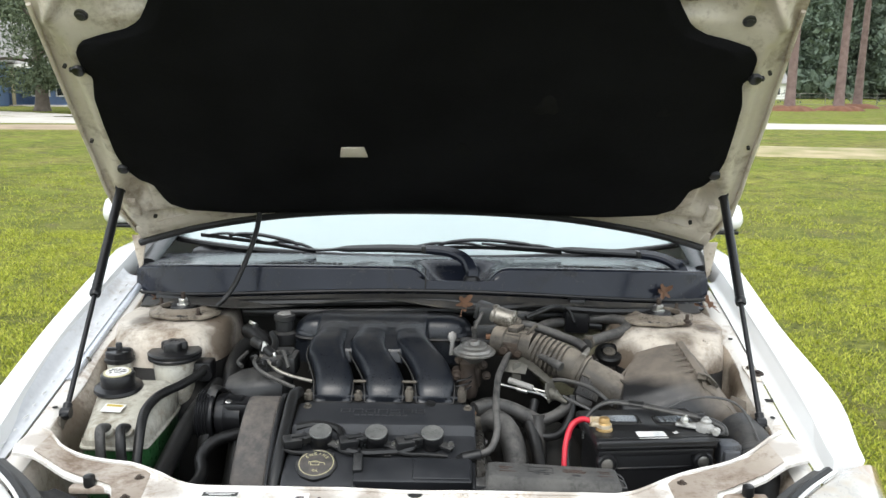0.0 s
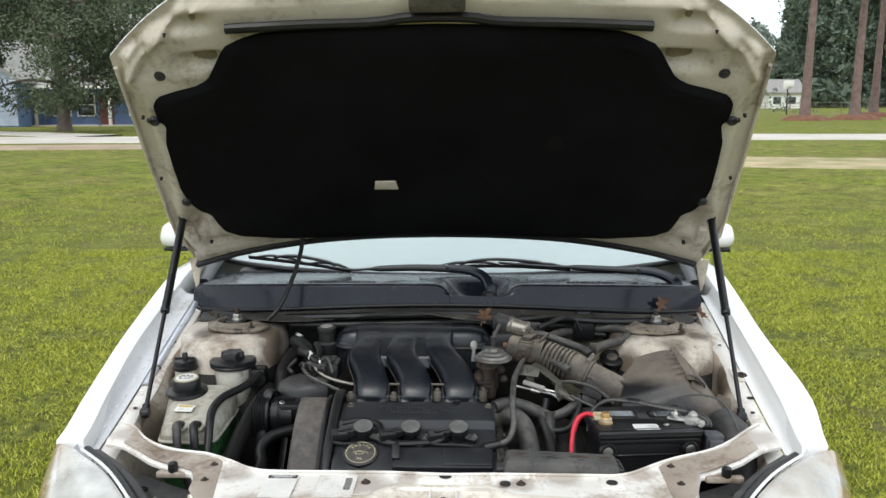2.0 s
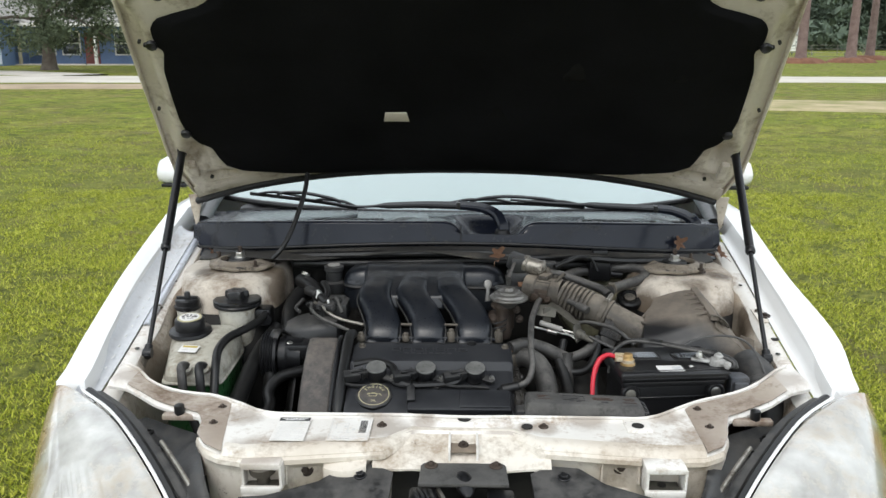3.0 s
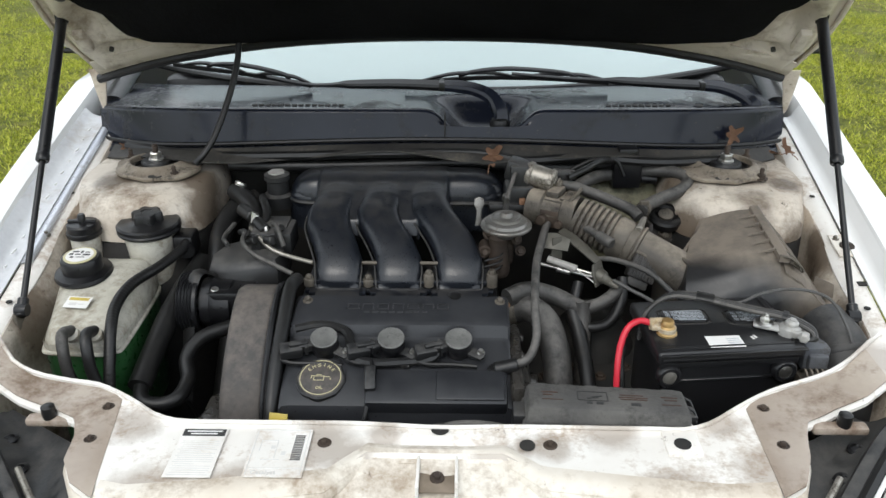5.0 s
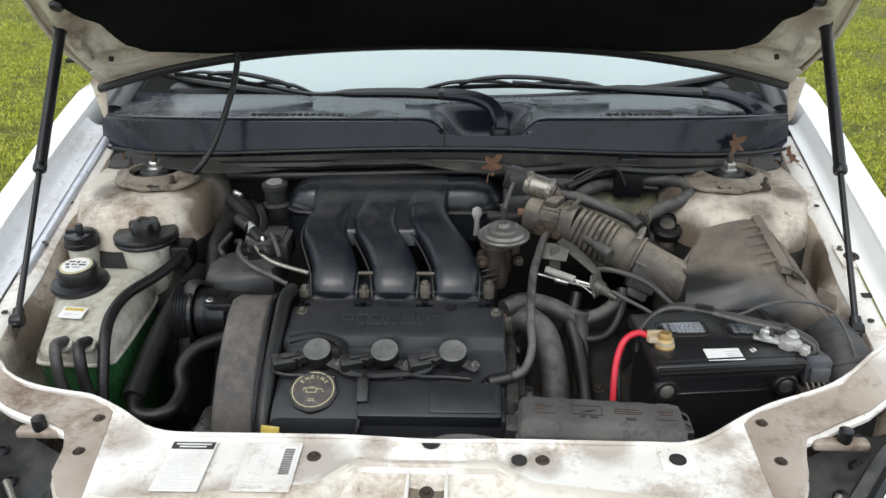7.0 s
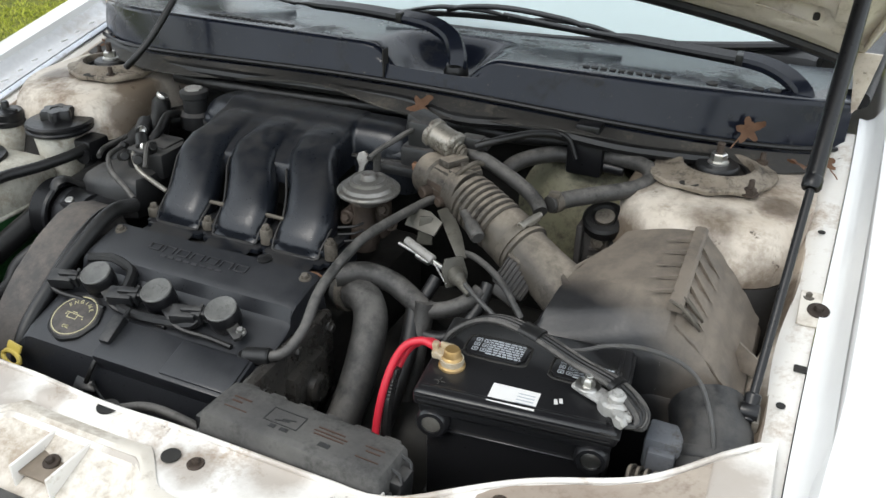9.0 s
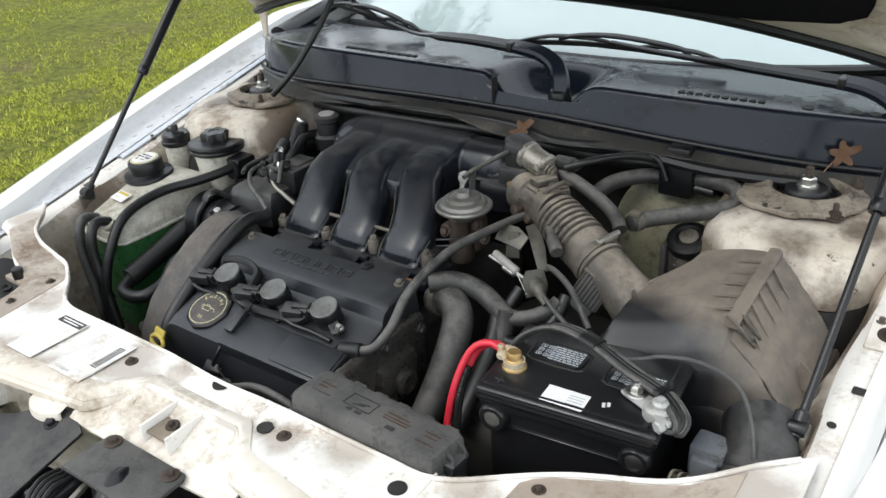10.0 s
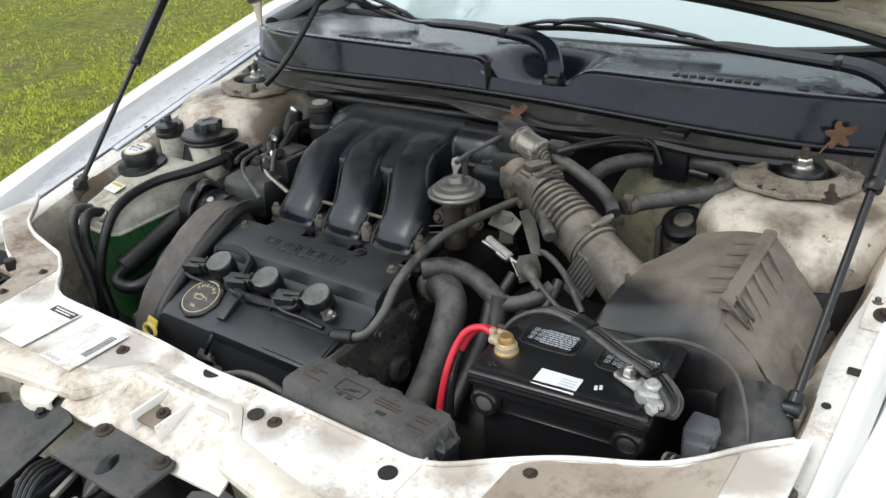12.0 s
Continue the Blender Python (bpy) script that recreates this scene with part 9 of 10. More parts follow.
RIB = [(0.345, 0.530, 0.79), (0.353, 0.542, 0.825), (0.375, 0.558, 0.843), (0.407, 0.570, 0.850), (0.455, 0.562, 0.848), (0.522, 0.532, 0.845), (0.572, 0.514, 0.842), (0.604, 0.488, 0.835), (0.607, 0.474, 0.827), (0.597, 0.470, 0.826)]
for k, (dy, dz, r) in enumerate(((-0.007, -0.002, 0.0036), (-0.002, -0.001, 0.0032), (0.003, -0.001, 0.0032), (0.0075, -0.003, 0.0036), (0.012, -0.006, 0.0030))):
    bm = bmesh.new()
    tube(bm, [(x + dy * 0.5 * min(1, i / 3), y + dy * min(1, i / 3) * (1 if i < 8 else 0.3), z + dz) for i, (x, y, z) in enumerate(RIB)], r, 8)
    part("cable", bm, M_RUBBER if k in (1, 2) else M_HOSE, gnd)
for i, w in ((4, 0.014), (6, 0.004)):
    c, d = V(*RIB[i]), V(*RIB[i + 1]) - V(*RIB[i - 1])
    bm = bmesh.new()
    a, u, q = frame_of(d)
    rings = []
    for h in (-w, -w * 0.9, w * 0.9, w):
        rings.append([c + a * h + u * (0.0125 * math.cos(g)) + q * (0.0052 * math.sin(g)) for g in (2 * math.pi * j / 18 for j in range(18))])
    ring_loft(bm, rings)
    part("cable_wrap", bm, M_RUBBER, gnd)
thin = thing("thin_sensor_wire", "thin grey wire arching beside the airbox", "cable")
bm = bmesh.new()
tube(bm, [(0.50, 0.556, 0.838), (0.521, 0.561, 0.842), (0.548, 0.564, 0.854), (0.587, 0.565, 0.862), (0.628, 0.558, 0.862), (0.656, 0.545, 0.852), (0.675, 0.528, 0.825), (0.688, 0.508, 0.79), (0.70, 0.49, 0.74)], 0.0026, 8)
part("wire", bm, M_PALEWIRE, thin)
wcon = thing("wiring_connector", "grey dusty wiring connector beside the battery", "connector")
bm = bmesh.new()
rbox(bm, 0.612, 0.655, 0.505, 0.545, 0.74, 0.785, 0.005)
rbox(bm, 0.618, 0.650, 0.495, 0.51, 0.735, 0.775, 0.004)
part("connector_body", bm, M_CONN, wcon, "blue-grey dusty plug")
bm = bmesh.new()
rbox(bm, 0.600, 0.650, 0.462, 0.505, 0.70, 0.745, 0.006)
part("connector_base", bm, M_DUSTMETAL, wcon)
bm = bmesh.new()
for k in range(5):
    tube(bm, [(0.608 + k * 0.009, 0.50, 0.745), (0.605 + k * 0.009, 0.47, 0.76), (0.61 + k * 0.008, 0.44, 0.71)], 0.0028, 6)
part("connector_wires", bm, M_DUCT, wcon)

# ---------------------------------------------------------------- fuse box
fuse = thing("fuse_box", "dusty black under-hood fuse box with moulded print", "fuse box")
fm = pose(0.262, 0.340, 0.776, -3, 2, -1.5)
bm = bmesh.new()
fx, fy = 0.120, 0.038
rings = []
for z, e in ((-0.06, -0.002), (-0.014, -0.002), (-0.012, 0.002), (-0.006, 0.002), (-0.004, -0.001), (0.018, -0.003), (0.024, -0.006), (0.027, -0.012)):
    pts = []
    for i in range(32):
        a = 2 * math.pi * i / 32
        c, d = math.cos(a), math.sin(a)
        pts.append(fm @ V((fx + e) * math.copysign(abs(c) ** 0.08, c), (fy + e) * math.copysign(abs(d) ** 0.12, d), z))
    rings.append(pts)
ring_loft(bm, rings)
fb = part("fuse_box_lid", bm, M_FUSE, fuse, "grey dust-coated lid", angle=30)
for b6 in ((0.112, 0.132, -0.012, 0.020, -0.03, 0.008), (-0.136, -0.114, -0.02, 0.02, -0.05, 0.0), (-0.072, -0.048, 0.034, 0.041, 0.008, 0.018),
           (-0.012, 0.012, 0.034, 0.041, 0.008, 0.018), (0.048, 0.072, 0.034, 0.041, 0.008, 0.018)):
    bm = bmesh.new()
    rbox(bm, *b6, 0.003, m=fm)
    part("lid_latch", bm, M_DUSTY, fuse)
for k in range(6):
    bm = bmesh.new()
    rbox(bm, -0.106 + k * 0.038, -0.084 + k * 0.038, 0.030, 0.0400, 0.008, 0.0215, 0.003, m=fm)
    part("lid_lug", bm, M_FUSE, fuse)
for k in (-0.012, 0.012):
    bm = bmesh.new()
    tube(bm, [fm @ V(0.114, k + 0.008, 0.02), fm @ V(0.127, k + 0.008, 0.012), fm @ V(0.130, k, -0.004), fm @ V(0.126, k - 0.004, -0.02)], 0.0022, 6, 4)
    part("wire_clip", bm, M_DUSTY, fuse)
pm = fm @ pose(0, 0, 0.0272)
bars([(-0.044, 0.0, -0.012, -0.0108), (-0.044, 0.0, 0.0108, 0.012), (-0.044, -0.0428, -0.012, 0.012), (-0.0012, 0.0, -0.012, 0.012)], pm, M_INK, fb, "print_frame", 0.0006)
bars([(-0.032, -0.014, -0.001, 0.001), (-0.024, -0.008, 0.002, 0.004)], pm @ pose(0, 0, 0, 0, 0, 12), M_INK, fb, "bolt_symbol", 0.0006)
bars([(-0.096, -0.072, 0.004, 0.0065), (-0.094, -0.080, -0.003, -0.0005), (-0.096, -0.066, -0.014, -0.0125), (0.018, 0.052, 0.006, 0.008), (0.016, 0.058, 0.0, 0.002), (0.018, 0.056, -0.005, -0.003),
      (0.078, 0.102, 0.005, 0.007), (0.082, 0.100, -0.002, 0.0), (0.076, 0.104, -0.014, -0.0125)], pm, M_BROWNINK, fb, "lid_print", 0.0005)
bars([(-0.032, -0.024, -0.020, -0.0145), (-0.018, -0.008, -0.020, -0.0145), (0.032, 0.046, -0.020, -0.013)], pm, M_INK, fb, "lid_symbol", 0.0005)
bm = bmesh.new()
rbox(bm, 0.15, 0.375, 0.305, 0.375, 0.58, 0.72, 0.008)
part("fuse_box_base", bm, M_BLACK, fuse)

# ---------------------------------------------------------------- coolant tank and reservoirs
tank = thing("coolant_reservoir", "yellowed translucent coolant tank with green coolant", "reservoir")
bm = bmesh.new()


def tank_ring(z, k):
    pts = []
    for x, y in ((-0.672, 0.56), (-0.666, 0.535), (-0.65, 0.522), (-0.56, 0.518), (-0.54, 0.528), (-0.532, 0.55), (-0.535, 0.72), (-0.542, 0.76), (-0.56, 0.78), (-0.67, 0.78), (-0.70, 0.77), (-0.708, 0.72)):
        cx, cy = -0.62, 0.655
        yy = cy + (y - cy) * k
        pts.append((cx + (x - cx) * k, yy, z - (0.030 * step(0.70, 0.53, yy) if z > 0.78 else 0)))
    return pts


ring_loft(bm, [tank_ring(z, k) for z, k in ((0.752, 1.0), (0.768, 1.0), (0.785, 0.99), (0.80, 0.95), (0.812, 0.86), (0.818, 0.7), (0.82, 0.4))])
tk = part("tank_shell", bm, M_TANK, tank, "yellowed translucent plastic shell", angle=60)
bm = bmesh.new()
ring_loft(bm, [tank_ring(z, k) for z, k in ((0.55, 0.94), (0.66, 0.97), (0.745, 0.99), (0.752, 1.0))])
part("coolant_level", bm, M_COOLANT, tank, "green coolant seen through the wall", angle=60)
bm = bmesh.new()
tube(bm, [(x, y, 0.752) for x, y in ((-0.672, 0.56), (-0.666, 0.535), (-0.65, 0.522), (-0.56, 0.518), (-0.54, 0.528), (-0.532, 0.55), (-0.535, 0.72), (-0.542, 0.76))], 0.004, 8, 3)
part("tank_seam", bm, M_TANK, tk)
cc = V(-0.648, 0.690, 0.815)
bm = bmesh.new()
lathe(bm, [(0.050, 0.0), (0.052, 0.004), (0.050, 0.010), (0.040, 0.012), (0.036, 0.014), (0.036, 0.036), (0.033, 0.040), (0.030, 0.0405)], cc, (0, -0.08, 1), 40)
ccap = part("radiator_cap", bm, M_BLACK, tank, "black pressure cap with pale yellow print")
bm = bmesh.new()
lathe(bm, [(0.029, 0.0403), (0.029, 0.042), (0.0002, 0.0425)], cc, (0, -0.08, 1), 32)
part("cap_label", bm, M_CREAMINK, ccap, "pale yellow cap label")
bm = bmesh.new()
lathe(bm, [(0.0245, 0.0424), (0.0245, 0.0429), (0.0002, 0.0431)], cc, (0, -0.08, 1), 32)
part("cap_face", bm, M_PAPER, ccap, "white printed face")
bars([(-0.016, -0.004, 0.008, 0.012), (0.0, 0.004, 0.005, 0.013), (0.008, 0.016, 0.007, 0.010), (-0.019, -0.012, -0.002, 0.004), (-0.008, 0.002, -0.001, 0.002), (0.006, 0.019, -0.003, 0.002), (-0.014, -0.008, -0.012, -0.007), (-0.003, 0.012, -0.010, -0.008)], Matrix.Translation(cc + V(0, -0.0035, 0.0432)) @ pose(0, 0, 0, 4.6), M_INK, ccap, "cap_print", 0.0004)
bm = bmesh.new()
rbox(bm, -0.022, 0.022, -0.014, 0.014, 0, 0.0008, 0, m=pose(-0.625, 0.60, 0.807, 14, 0, -6))
sl_ = part("tank_sticker", bm, M_PAPER, tank, "small white and yellow sticker")
bars([(-0.018, 0.018, 0.004, 0.011)], pose(-0.625, 0.60, 0.808, 14, 0, -6), M_YELLOW, sl_, "sticker_band")
bars([(-0.014, 0.0, -0.008, -0.002), (0.003, 0.014, -0.006, -0.004)], pose(-0.625, 0.60, 0.808, 14, 0, -6), M_GREYINK, sl_)
for x in (-0.610, -0.570):
    bm = bmesh.new()
    lathe(bm, [(0.014, 0), (0.014, 0.01), (0.010, 0.012)], (x, 0.53, 0.782), (0, -0.5, 0.7), 16)
    part("tank_port", bm, M_TANK, tk)
    bm = bmesh.new()
    tube(bm, [(x, 0.53, 0.792), (x - 0.002, 0.505, 0.80), (x + 0.004, 0.485, 0.785), (x + 0.01, 0.475, 0.74), (x + 0.03, 0.47, 0.68), (x + 0.06, 0.46, 0.60)], 0.0100, 12)
    part("tank_hose", bm, M_HOSE if x < -0.6 else M_RUBBER, tank, "dusty coolant hose")
# two filler reservoirs behind
ps = thing("steering_fluid_reservoir", "stained plastic fluid reservoir with wide black cap", "reservoir")
pc = V(-0.563, 0.812, 0.0)
bm = bmesh.new()
lathe(bm, [(0.036, 0.70), (0.042, 0.76), (0.047, 0.82), (0.050, 0.846), (0.047, 0.852)], pc, (0, 0, 1), 32)
part("reservoir_body", bm, M_TANK, ps, "stained yellowed plastic body")
bm = bmesh.new()
lathe(bm, [(0.048, 0.846), (0.055, 0.848), (0.060, 0.852), (0.061, 0.856), (0.059, 0.859), (0.061, 0.861), (0.061, 0.866), (0.057, 0.869), (0.044, 0.8705), (0.030, 0.872), (0.026, 0.874)], pc, (0, 0, 1), 44)
pcap = part("wide_cap", bm, M_BLACK, ps, "wide black screw cap", angle=28)
bm = bmesh.new()
lathe(bm, [(0.028, 0.871), (0.0275, 0.886), (0.025, 0.890), (0.012, 0.8905), (0.010, 0.889), (0.001, 0.889)], pc, (0, 0, 1), 42, lambda a: 1 + 0.13 * math.cos(6 * a))
part("cap_grip", bm, M_BLACK, pcap, angle=28)
bm = bmesh.new()
rbox(bm, -0.515, -0.475, 0.79, 0.84, 0.80, 0.845, 0.006)
lathe(bm, [(0.014, 0), (0.016, 0.004), (0.014, 0.008)], (-0.485, 0.785, 0.82), (0.2, -1, 0), 14)
part("reservoir_bracket", bm, M_BLACK, ps)
br = thing("small_fluid_reservoir", "small translucent filler bottle with black cap", "reservoir")
bc = V(-0.690, 0.805, 0.0)
bm = bmesh.new()
lathe(bm, [(0.026, 0.72), (0.028, 0.80), (0.028, 0.842), (0.024, 0.848)], bc, (0, 0, 1), 24)
part("bottle", bm, M_TANK, br)
bm = bmesh.new()
lathe(bm, [(0.031, 0.842), (0.0335, 0.845), (0.0335, 0.852), (0.031, 0.854), (0.031, 0.866), (0.028, 0.869), (0.010, 0.871)], bc, (0, 0, 1), 30)
bcap = part("bottle_cap", bm, M_BLACK, br, angle=28)
bm = bmesh.new()
lathe(bm, [(0.008, 0.870), (0.0075, 0.884), (0.0055, 0.887), (0.001, 0.887)], bc, (0, 0, 1), 12)
rbox(bm, -0.028, 0.028, -0.004, 0.004, 0.868, 0.875, 0.002, m=Matrix.Translation(bc))
part("cap_tip", bm, M_BLACK, bcap)

# ---------------------------------------------------------------- hoses and cables
HOSES = [
    ("upper_radiator_hose", "thick grey-brown heater hose", "hose", M_HOSE, 0.0165, [(0.130, 0.640, 0.800), (0.165, 0.664, 0.802), (0.206, 0.672, 0.792), (0.244, 0.663, 0.778), (0.270, 0.653, 0.768)]),
    ("lower_radiator_hose", "thick dusty rubber hose curving beside the engine", "hose", M_HOSE, 0.025, [(0.128, 0.655, 0.76), (0.165, 0.648, 0.775), (0.198, 0.62, 0.765), (0.214, 0.57, 0.73), (0.216, 0.52, 0.68), (0.210, 0.48, 0.64), (0.205, 0.43, 0.61)]),
    ("heater_hose", "dark rubber hose looped behind the throttle", "hose", M_HOSE, 0.011, [(0.225, 0.875, 0.928), (0.265, 0.866, 0.924), (0.30, 0.856, 0.915), (0.34, 0.838, 0.905), (0.372, 0.812, 0.898), (0.385, 0.795, 0.890)]),
    ("vacuum_hose", "thick grey hose looping beside the strut tower", "hose", M_HOSE, 0.0128, [(0.392, 0.815, 0.895), (0.410, 0.845, 0.894), (0.443, 0.881, 0.893), (0.477, 0.905, 0.896), (0.500, 0.925, 0.900), (0.511, 0.950, 0.905), (0.500, 0.975, 0.910), (0.472, 0.992, 0.910), (0.430, 1.005, 0.905), (0.40, 1.010, 0.902)]),
    ("purge_hose", "grey hose between the solenoid and the throttle", "hose", M_HOSE, 0.0135, [(0.372, 1.008, 0.895), (0.345, 1.004, 0.895), (0.315, 0.985, 0.892), (0.29, 0.962, 0.885), (0.275, 0.94, 0.872)]),
    ("transaxle_hose", "black rubber hose beside the transmission", "hose", M_RUBBER, 0.014, [(0.25, 0.66, 0.77), (0.262, 0.61, 0.73), (0.268, 0.56, 0.70), (0.272, 0.50, 0.66)]),
    ("loop_hose", "thin dark hose loop", "hose", M_RUBBER, 0.010, [(0.265, 0.70, 0.80), (0.255, 0.665, 0.765), (0.275, 0.635, 0.745), (0.315, 0.64, 0.75), (0.34, 0.67, 0.78), (0.345, 0.70, 0.81)]),
    ("bypass_hose", "short dusty coolant hose branching from a tee", "hose", M_HOSE, 0.0125, [(0.272, 0.652, 0.772), (0.30, 0.660, 0.778), (0.325, 0.672, 0.790), (0.338, 0.69, 0.802)]),
    ("tee_hose", "dusty rubber tee dropping beside the battery", "hose", M_HOSE, 0.0150, [(0.268, 0.655, 0.785), (0.268, 0.648, 0.765), (0.268, 0.632, 0.735), (0.268, 0.61, 0.69), (0.266, 0.59, 0.65)]),
    ("power_steering_hose", "black corrugated hose looping over the tank", "hose", M_RUBBER, 0.010, [(-0.485, 0.81, 0.835), (-0.492, 0.765, 0.828), (-0.515, 0.71, 0.822), (-0.545, 0.65, 0.818), (-0.552, 0.59, 0.81), (-0.545, 0.54, 0.795), (-0.54, 0.505, 0.76), (-0.538, 0.475, 0.70), (-0.53, 0.45, 0.60)]),
    ("lower_coolant_hose", "glossy black hose curving under the timing cover", "hose", M_RUBBER, 0.013, [(-0.335, 0.64, 0.745), (-0.377, 0.62, 0.744), (-0.415, 0.595, 0.738), (-0.432, 0.56, 0.72), (-0.422, 0.525, 0.70), (-0.428, 0.485, 0.69), (-0.455, 0.47, 0.686), (-0.485, 0.475, 0.69), (-0.498, 0.51, 0.70)]),
    ("wide_tank_hose", "thick black hose beside the coolant tank", "hose", M_RUBBER, 0.020, [(-0.46, 0.80, 0.79), (-0.475, 0.73, 0.775), (-0.488, 0.65, 0.75), (-0.495, 0.58, 0.725), (-0.498, 0.50, 0.70)]),
    ("washer_hose", "black washer hose hanging from the hood", "hose", M_RUBBER, 0.0065, [(-0.425, 1.105, 1.175), (-0.422, 1.09, 1.15), (-0.424, 1.06, 1.11), (-0.435, 1.02, 1.06), (-0.455, 0.97, 1.0), (-0.475, 0.94, 0.965), (-0.495, 0.932, 0.945)]),
    ("throttle_cable", "thin bare cable along the firewall", "cable", M_STEEL, 0.0025, [(-0.15, 1.01, 0.945), (-0.02, 0.995, 0.945), (0.08, 0.985, 0.942)]),
    ("firewall_harness", "dark taped harness along the firewall", "cable", M_RUBBER, 0.013, [(-0.45, 1.02, 0.91), (-0.3, 1.0, 0.915), (-0.1, 1.0, 0.92), (0.05, 1.0, 0.925), (0.16, 0.985, 0.925), (0.26, 1.0, 0.915), (0.36, 1.03, 0.91), (0.50, 1.04, 0.905)]),
    ("rear_vacuum_line", "thin black vacuum line", "hose", M_RUBBER, 0.006, [(0.255, 0.86, 0.945), (0.29, 0.88, 0.955), (0.32, 0.92, 0.955), (0.345, 0.96, 0.945), (0.375, 1.0, 0.925)]),
    ("arched_vacuum_line", "thin arched vacuum line", "hose", M_RUBBER, 0.004, [(0.27, 0.955, 0.925), (0.32, 0.965, 0.945), (0.365, 0.975, 0.94), (0.385, 0.975, 0.905)]),
    ("belt_end_heater_hose", "black hose at the belt end of the engine", "hose", M_RUBBER, 0.018, [(-0.42, 0.93, 0.885), (-0.395, 0.90, 0.885), (-0.365, 0.86, 0.875), (-0.35, 0.82, 0.855), (-0.355, 0.78, 0.84)]),
    ("belt_end_breather_hose", "dark curved hose under the brake lines", "hose", M_RUBBER, 0.022, [(-0.38, 0.95, 0.86), (-0.42, 0.91, 0.85), (-0.435, 0.86, 0.825), (-0.43, 0.80, 0.79), (-0.42, 0.74, 0.74)]),
    ("fuel_line", "metal fuel line beside the runners", "pipe", M_ALLOY, 0.0042, [(-0.36, 0.80, 0.862), (-0.335, 0.755, 0.865), (-0.305, 0.73, 0.85), (-0.27, 0.72, 0.84), (-0.225, 0.705, 0.835)]),
    ("fuel_hose", "dark fuel hose behind the mount", "hose", M_RUBBER, 0.008, [(-0.355, 0.90, 0.885), (-0.345, 0.86, 0.895), (-0.33, 0.82, 0.885), (-0.335, 0.785, 0.865)]),
    ("accelerator_cable", "grey sheathed accelerator cable", "cable", M_HOSE, 0.0048, [(0.291, 0.728, 0.834), (0.32, 0.705, 0.846), (0.355, 0.678, 0.848), (0.385, 0.652, 0.843), (0.405, 0.636, 0.83), (0.42, 0.625, 0.818)]),
    ("cruise_cable", "pale sheathed cruise cable", "cable", M_PALEWIRE, 0.0036, [(0.322, 0.668, 0.822), (0.35, 0.652, 0.812), (0.377, 0.640, 0.802), (0.40, 0.63, 0.79)]),
    ("front_harness", "grey wire along the crossmember", "cable", M_HOSE, 0.006, [(0.0, 0.325, 0.745), (0.04, 0.335, 0.755), (0.09, 0.335, 0.755), (0.13, 0.335, 0.745)]),
]
for nm, lab_, cat, mt, r, pts in HOSES:
    bm = bmesh.new()
    corr = nm == "power_steering_hose"
    tube(bm, pts, r, 12, 24 if corr else 8, rf=(lambda t: 1 + 0.04 * math.sin(t * 420)) if corr else None)
    if nm == "lower_radiator_hose":
        holder = thing(nm, lab_, cat)
        part("hose", bm, mt, holder)
        for c, d in (((0.209, 0.462, 0.630), (0, 0.8, 0.6)), ((0.142, 0.652, 0.768), (1, -0.1, 0.2))):
            bm = bmesh.new()
            lathe(bm, [(0.0255, -0.006), (0.0275, -0.006), (0.0275, 0.006), (0.0255, 0.006)], c, d, 24)
            part("hose_clamp", bm, M_STEEL if c[1] < 0.5 else M_DUSTMETAL, holder, "steel hose clamp")
    else:
        tagged(part(nm, bm, mt), lab_, cat)

for nm2, c, d, r in (("hose_clamp", (0.398, 0.825, 0.895), (0.5, 0.85, 0.0), 0.0150),):
    bm = bmesh.new()
    lathe(bm, [(r - 0.002, -0.006), (r, -0.006), (r, 0.006), (r - 0.002, 0.006)], c, d, 24)
    rbox(bm, -0.008, 0.008, -0.005, 0.005, -0.004, 0.005, 0.001, m=Matrix.Translation(V(*c) + V(0, -0.3, 0.95) * r))
    tagged(part(nm2, bm, M_DUSTMETAL), "dusty steel worm-drive hose clamp on a hose", "clamp")
cable = thing("shift_linkage", "dusty steel shift linkage with cable ends", "linkage")
bm = bmesh.new()
rod(bm, (0.207, 0.7175, 0.840), (0.260, 0.699, 0.8285), 0.0068)
part("cable_sleeve", bm, M_PALEGREY, cable, "pale grey cable sleeve")
bm = bmesh.new()
rod(bm, (0.255, 0.700, 0.829), (0.300, 0.684, 0.822), 0.0024)
rod(bm, (0.190, 0.728, 0.826), (0.290, 0.700, 0.812), 0.0030)
rod(bm, (0.225, 0.716, 0.821), (0.250, 0.709, 0.817), 0.0058)
part("cable_end", bm, M_STEEL, cable)
bm = bmesh.new()
lathe(bm, [(0.010, -0.012), (0.013, -0.010), (0.013, 0.004), (0.009, 0.008), (0.006, 0.026), (0.004, 0.036)], (0.304, 0.684, 0.820), (0.75, -0.62, -0.28), 16)
part("cable_nut", bm, M_BRACKET, cable)
bm = bmesh.new()
prism(bm, [(-0.018, -0.020), (0.016, -0.020), (0.020, -0.006), (0.016, 0.020), (-0.012, 0.022), (-0.020, 0.008)], (0.296, 0.690, 0.824), (0.55, 0.75, 0.0), (-0.25, 0.15, 1), 0.004, 0.001)
prism(bm, [(0, -0.010), (0.10, -0.008), (0.105, 0.006), (0.06, 0.012), (0, 0.012)], (0.238, 0.782, 0.868), (0.62, -0.72, -0.32), (0.6, 0.55, 0.25), 0.004, 0.001)
prism(bm, [(0, -0.016), (0.052, -0.018), (0.056, 0.006), (0.03, 0.016), (0, 0.014)], (0.196, 0.752, 0.862), (0.85, -0.1, -0.05), (0.1, 0.6, 0.6), 0.004, 0.001)
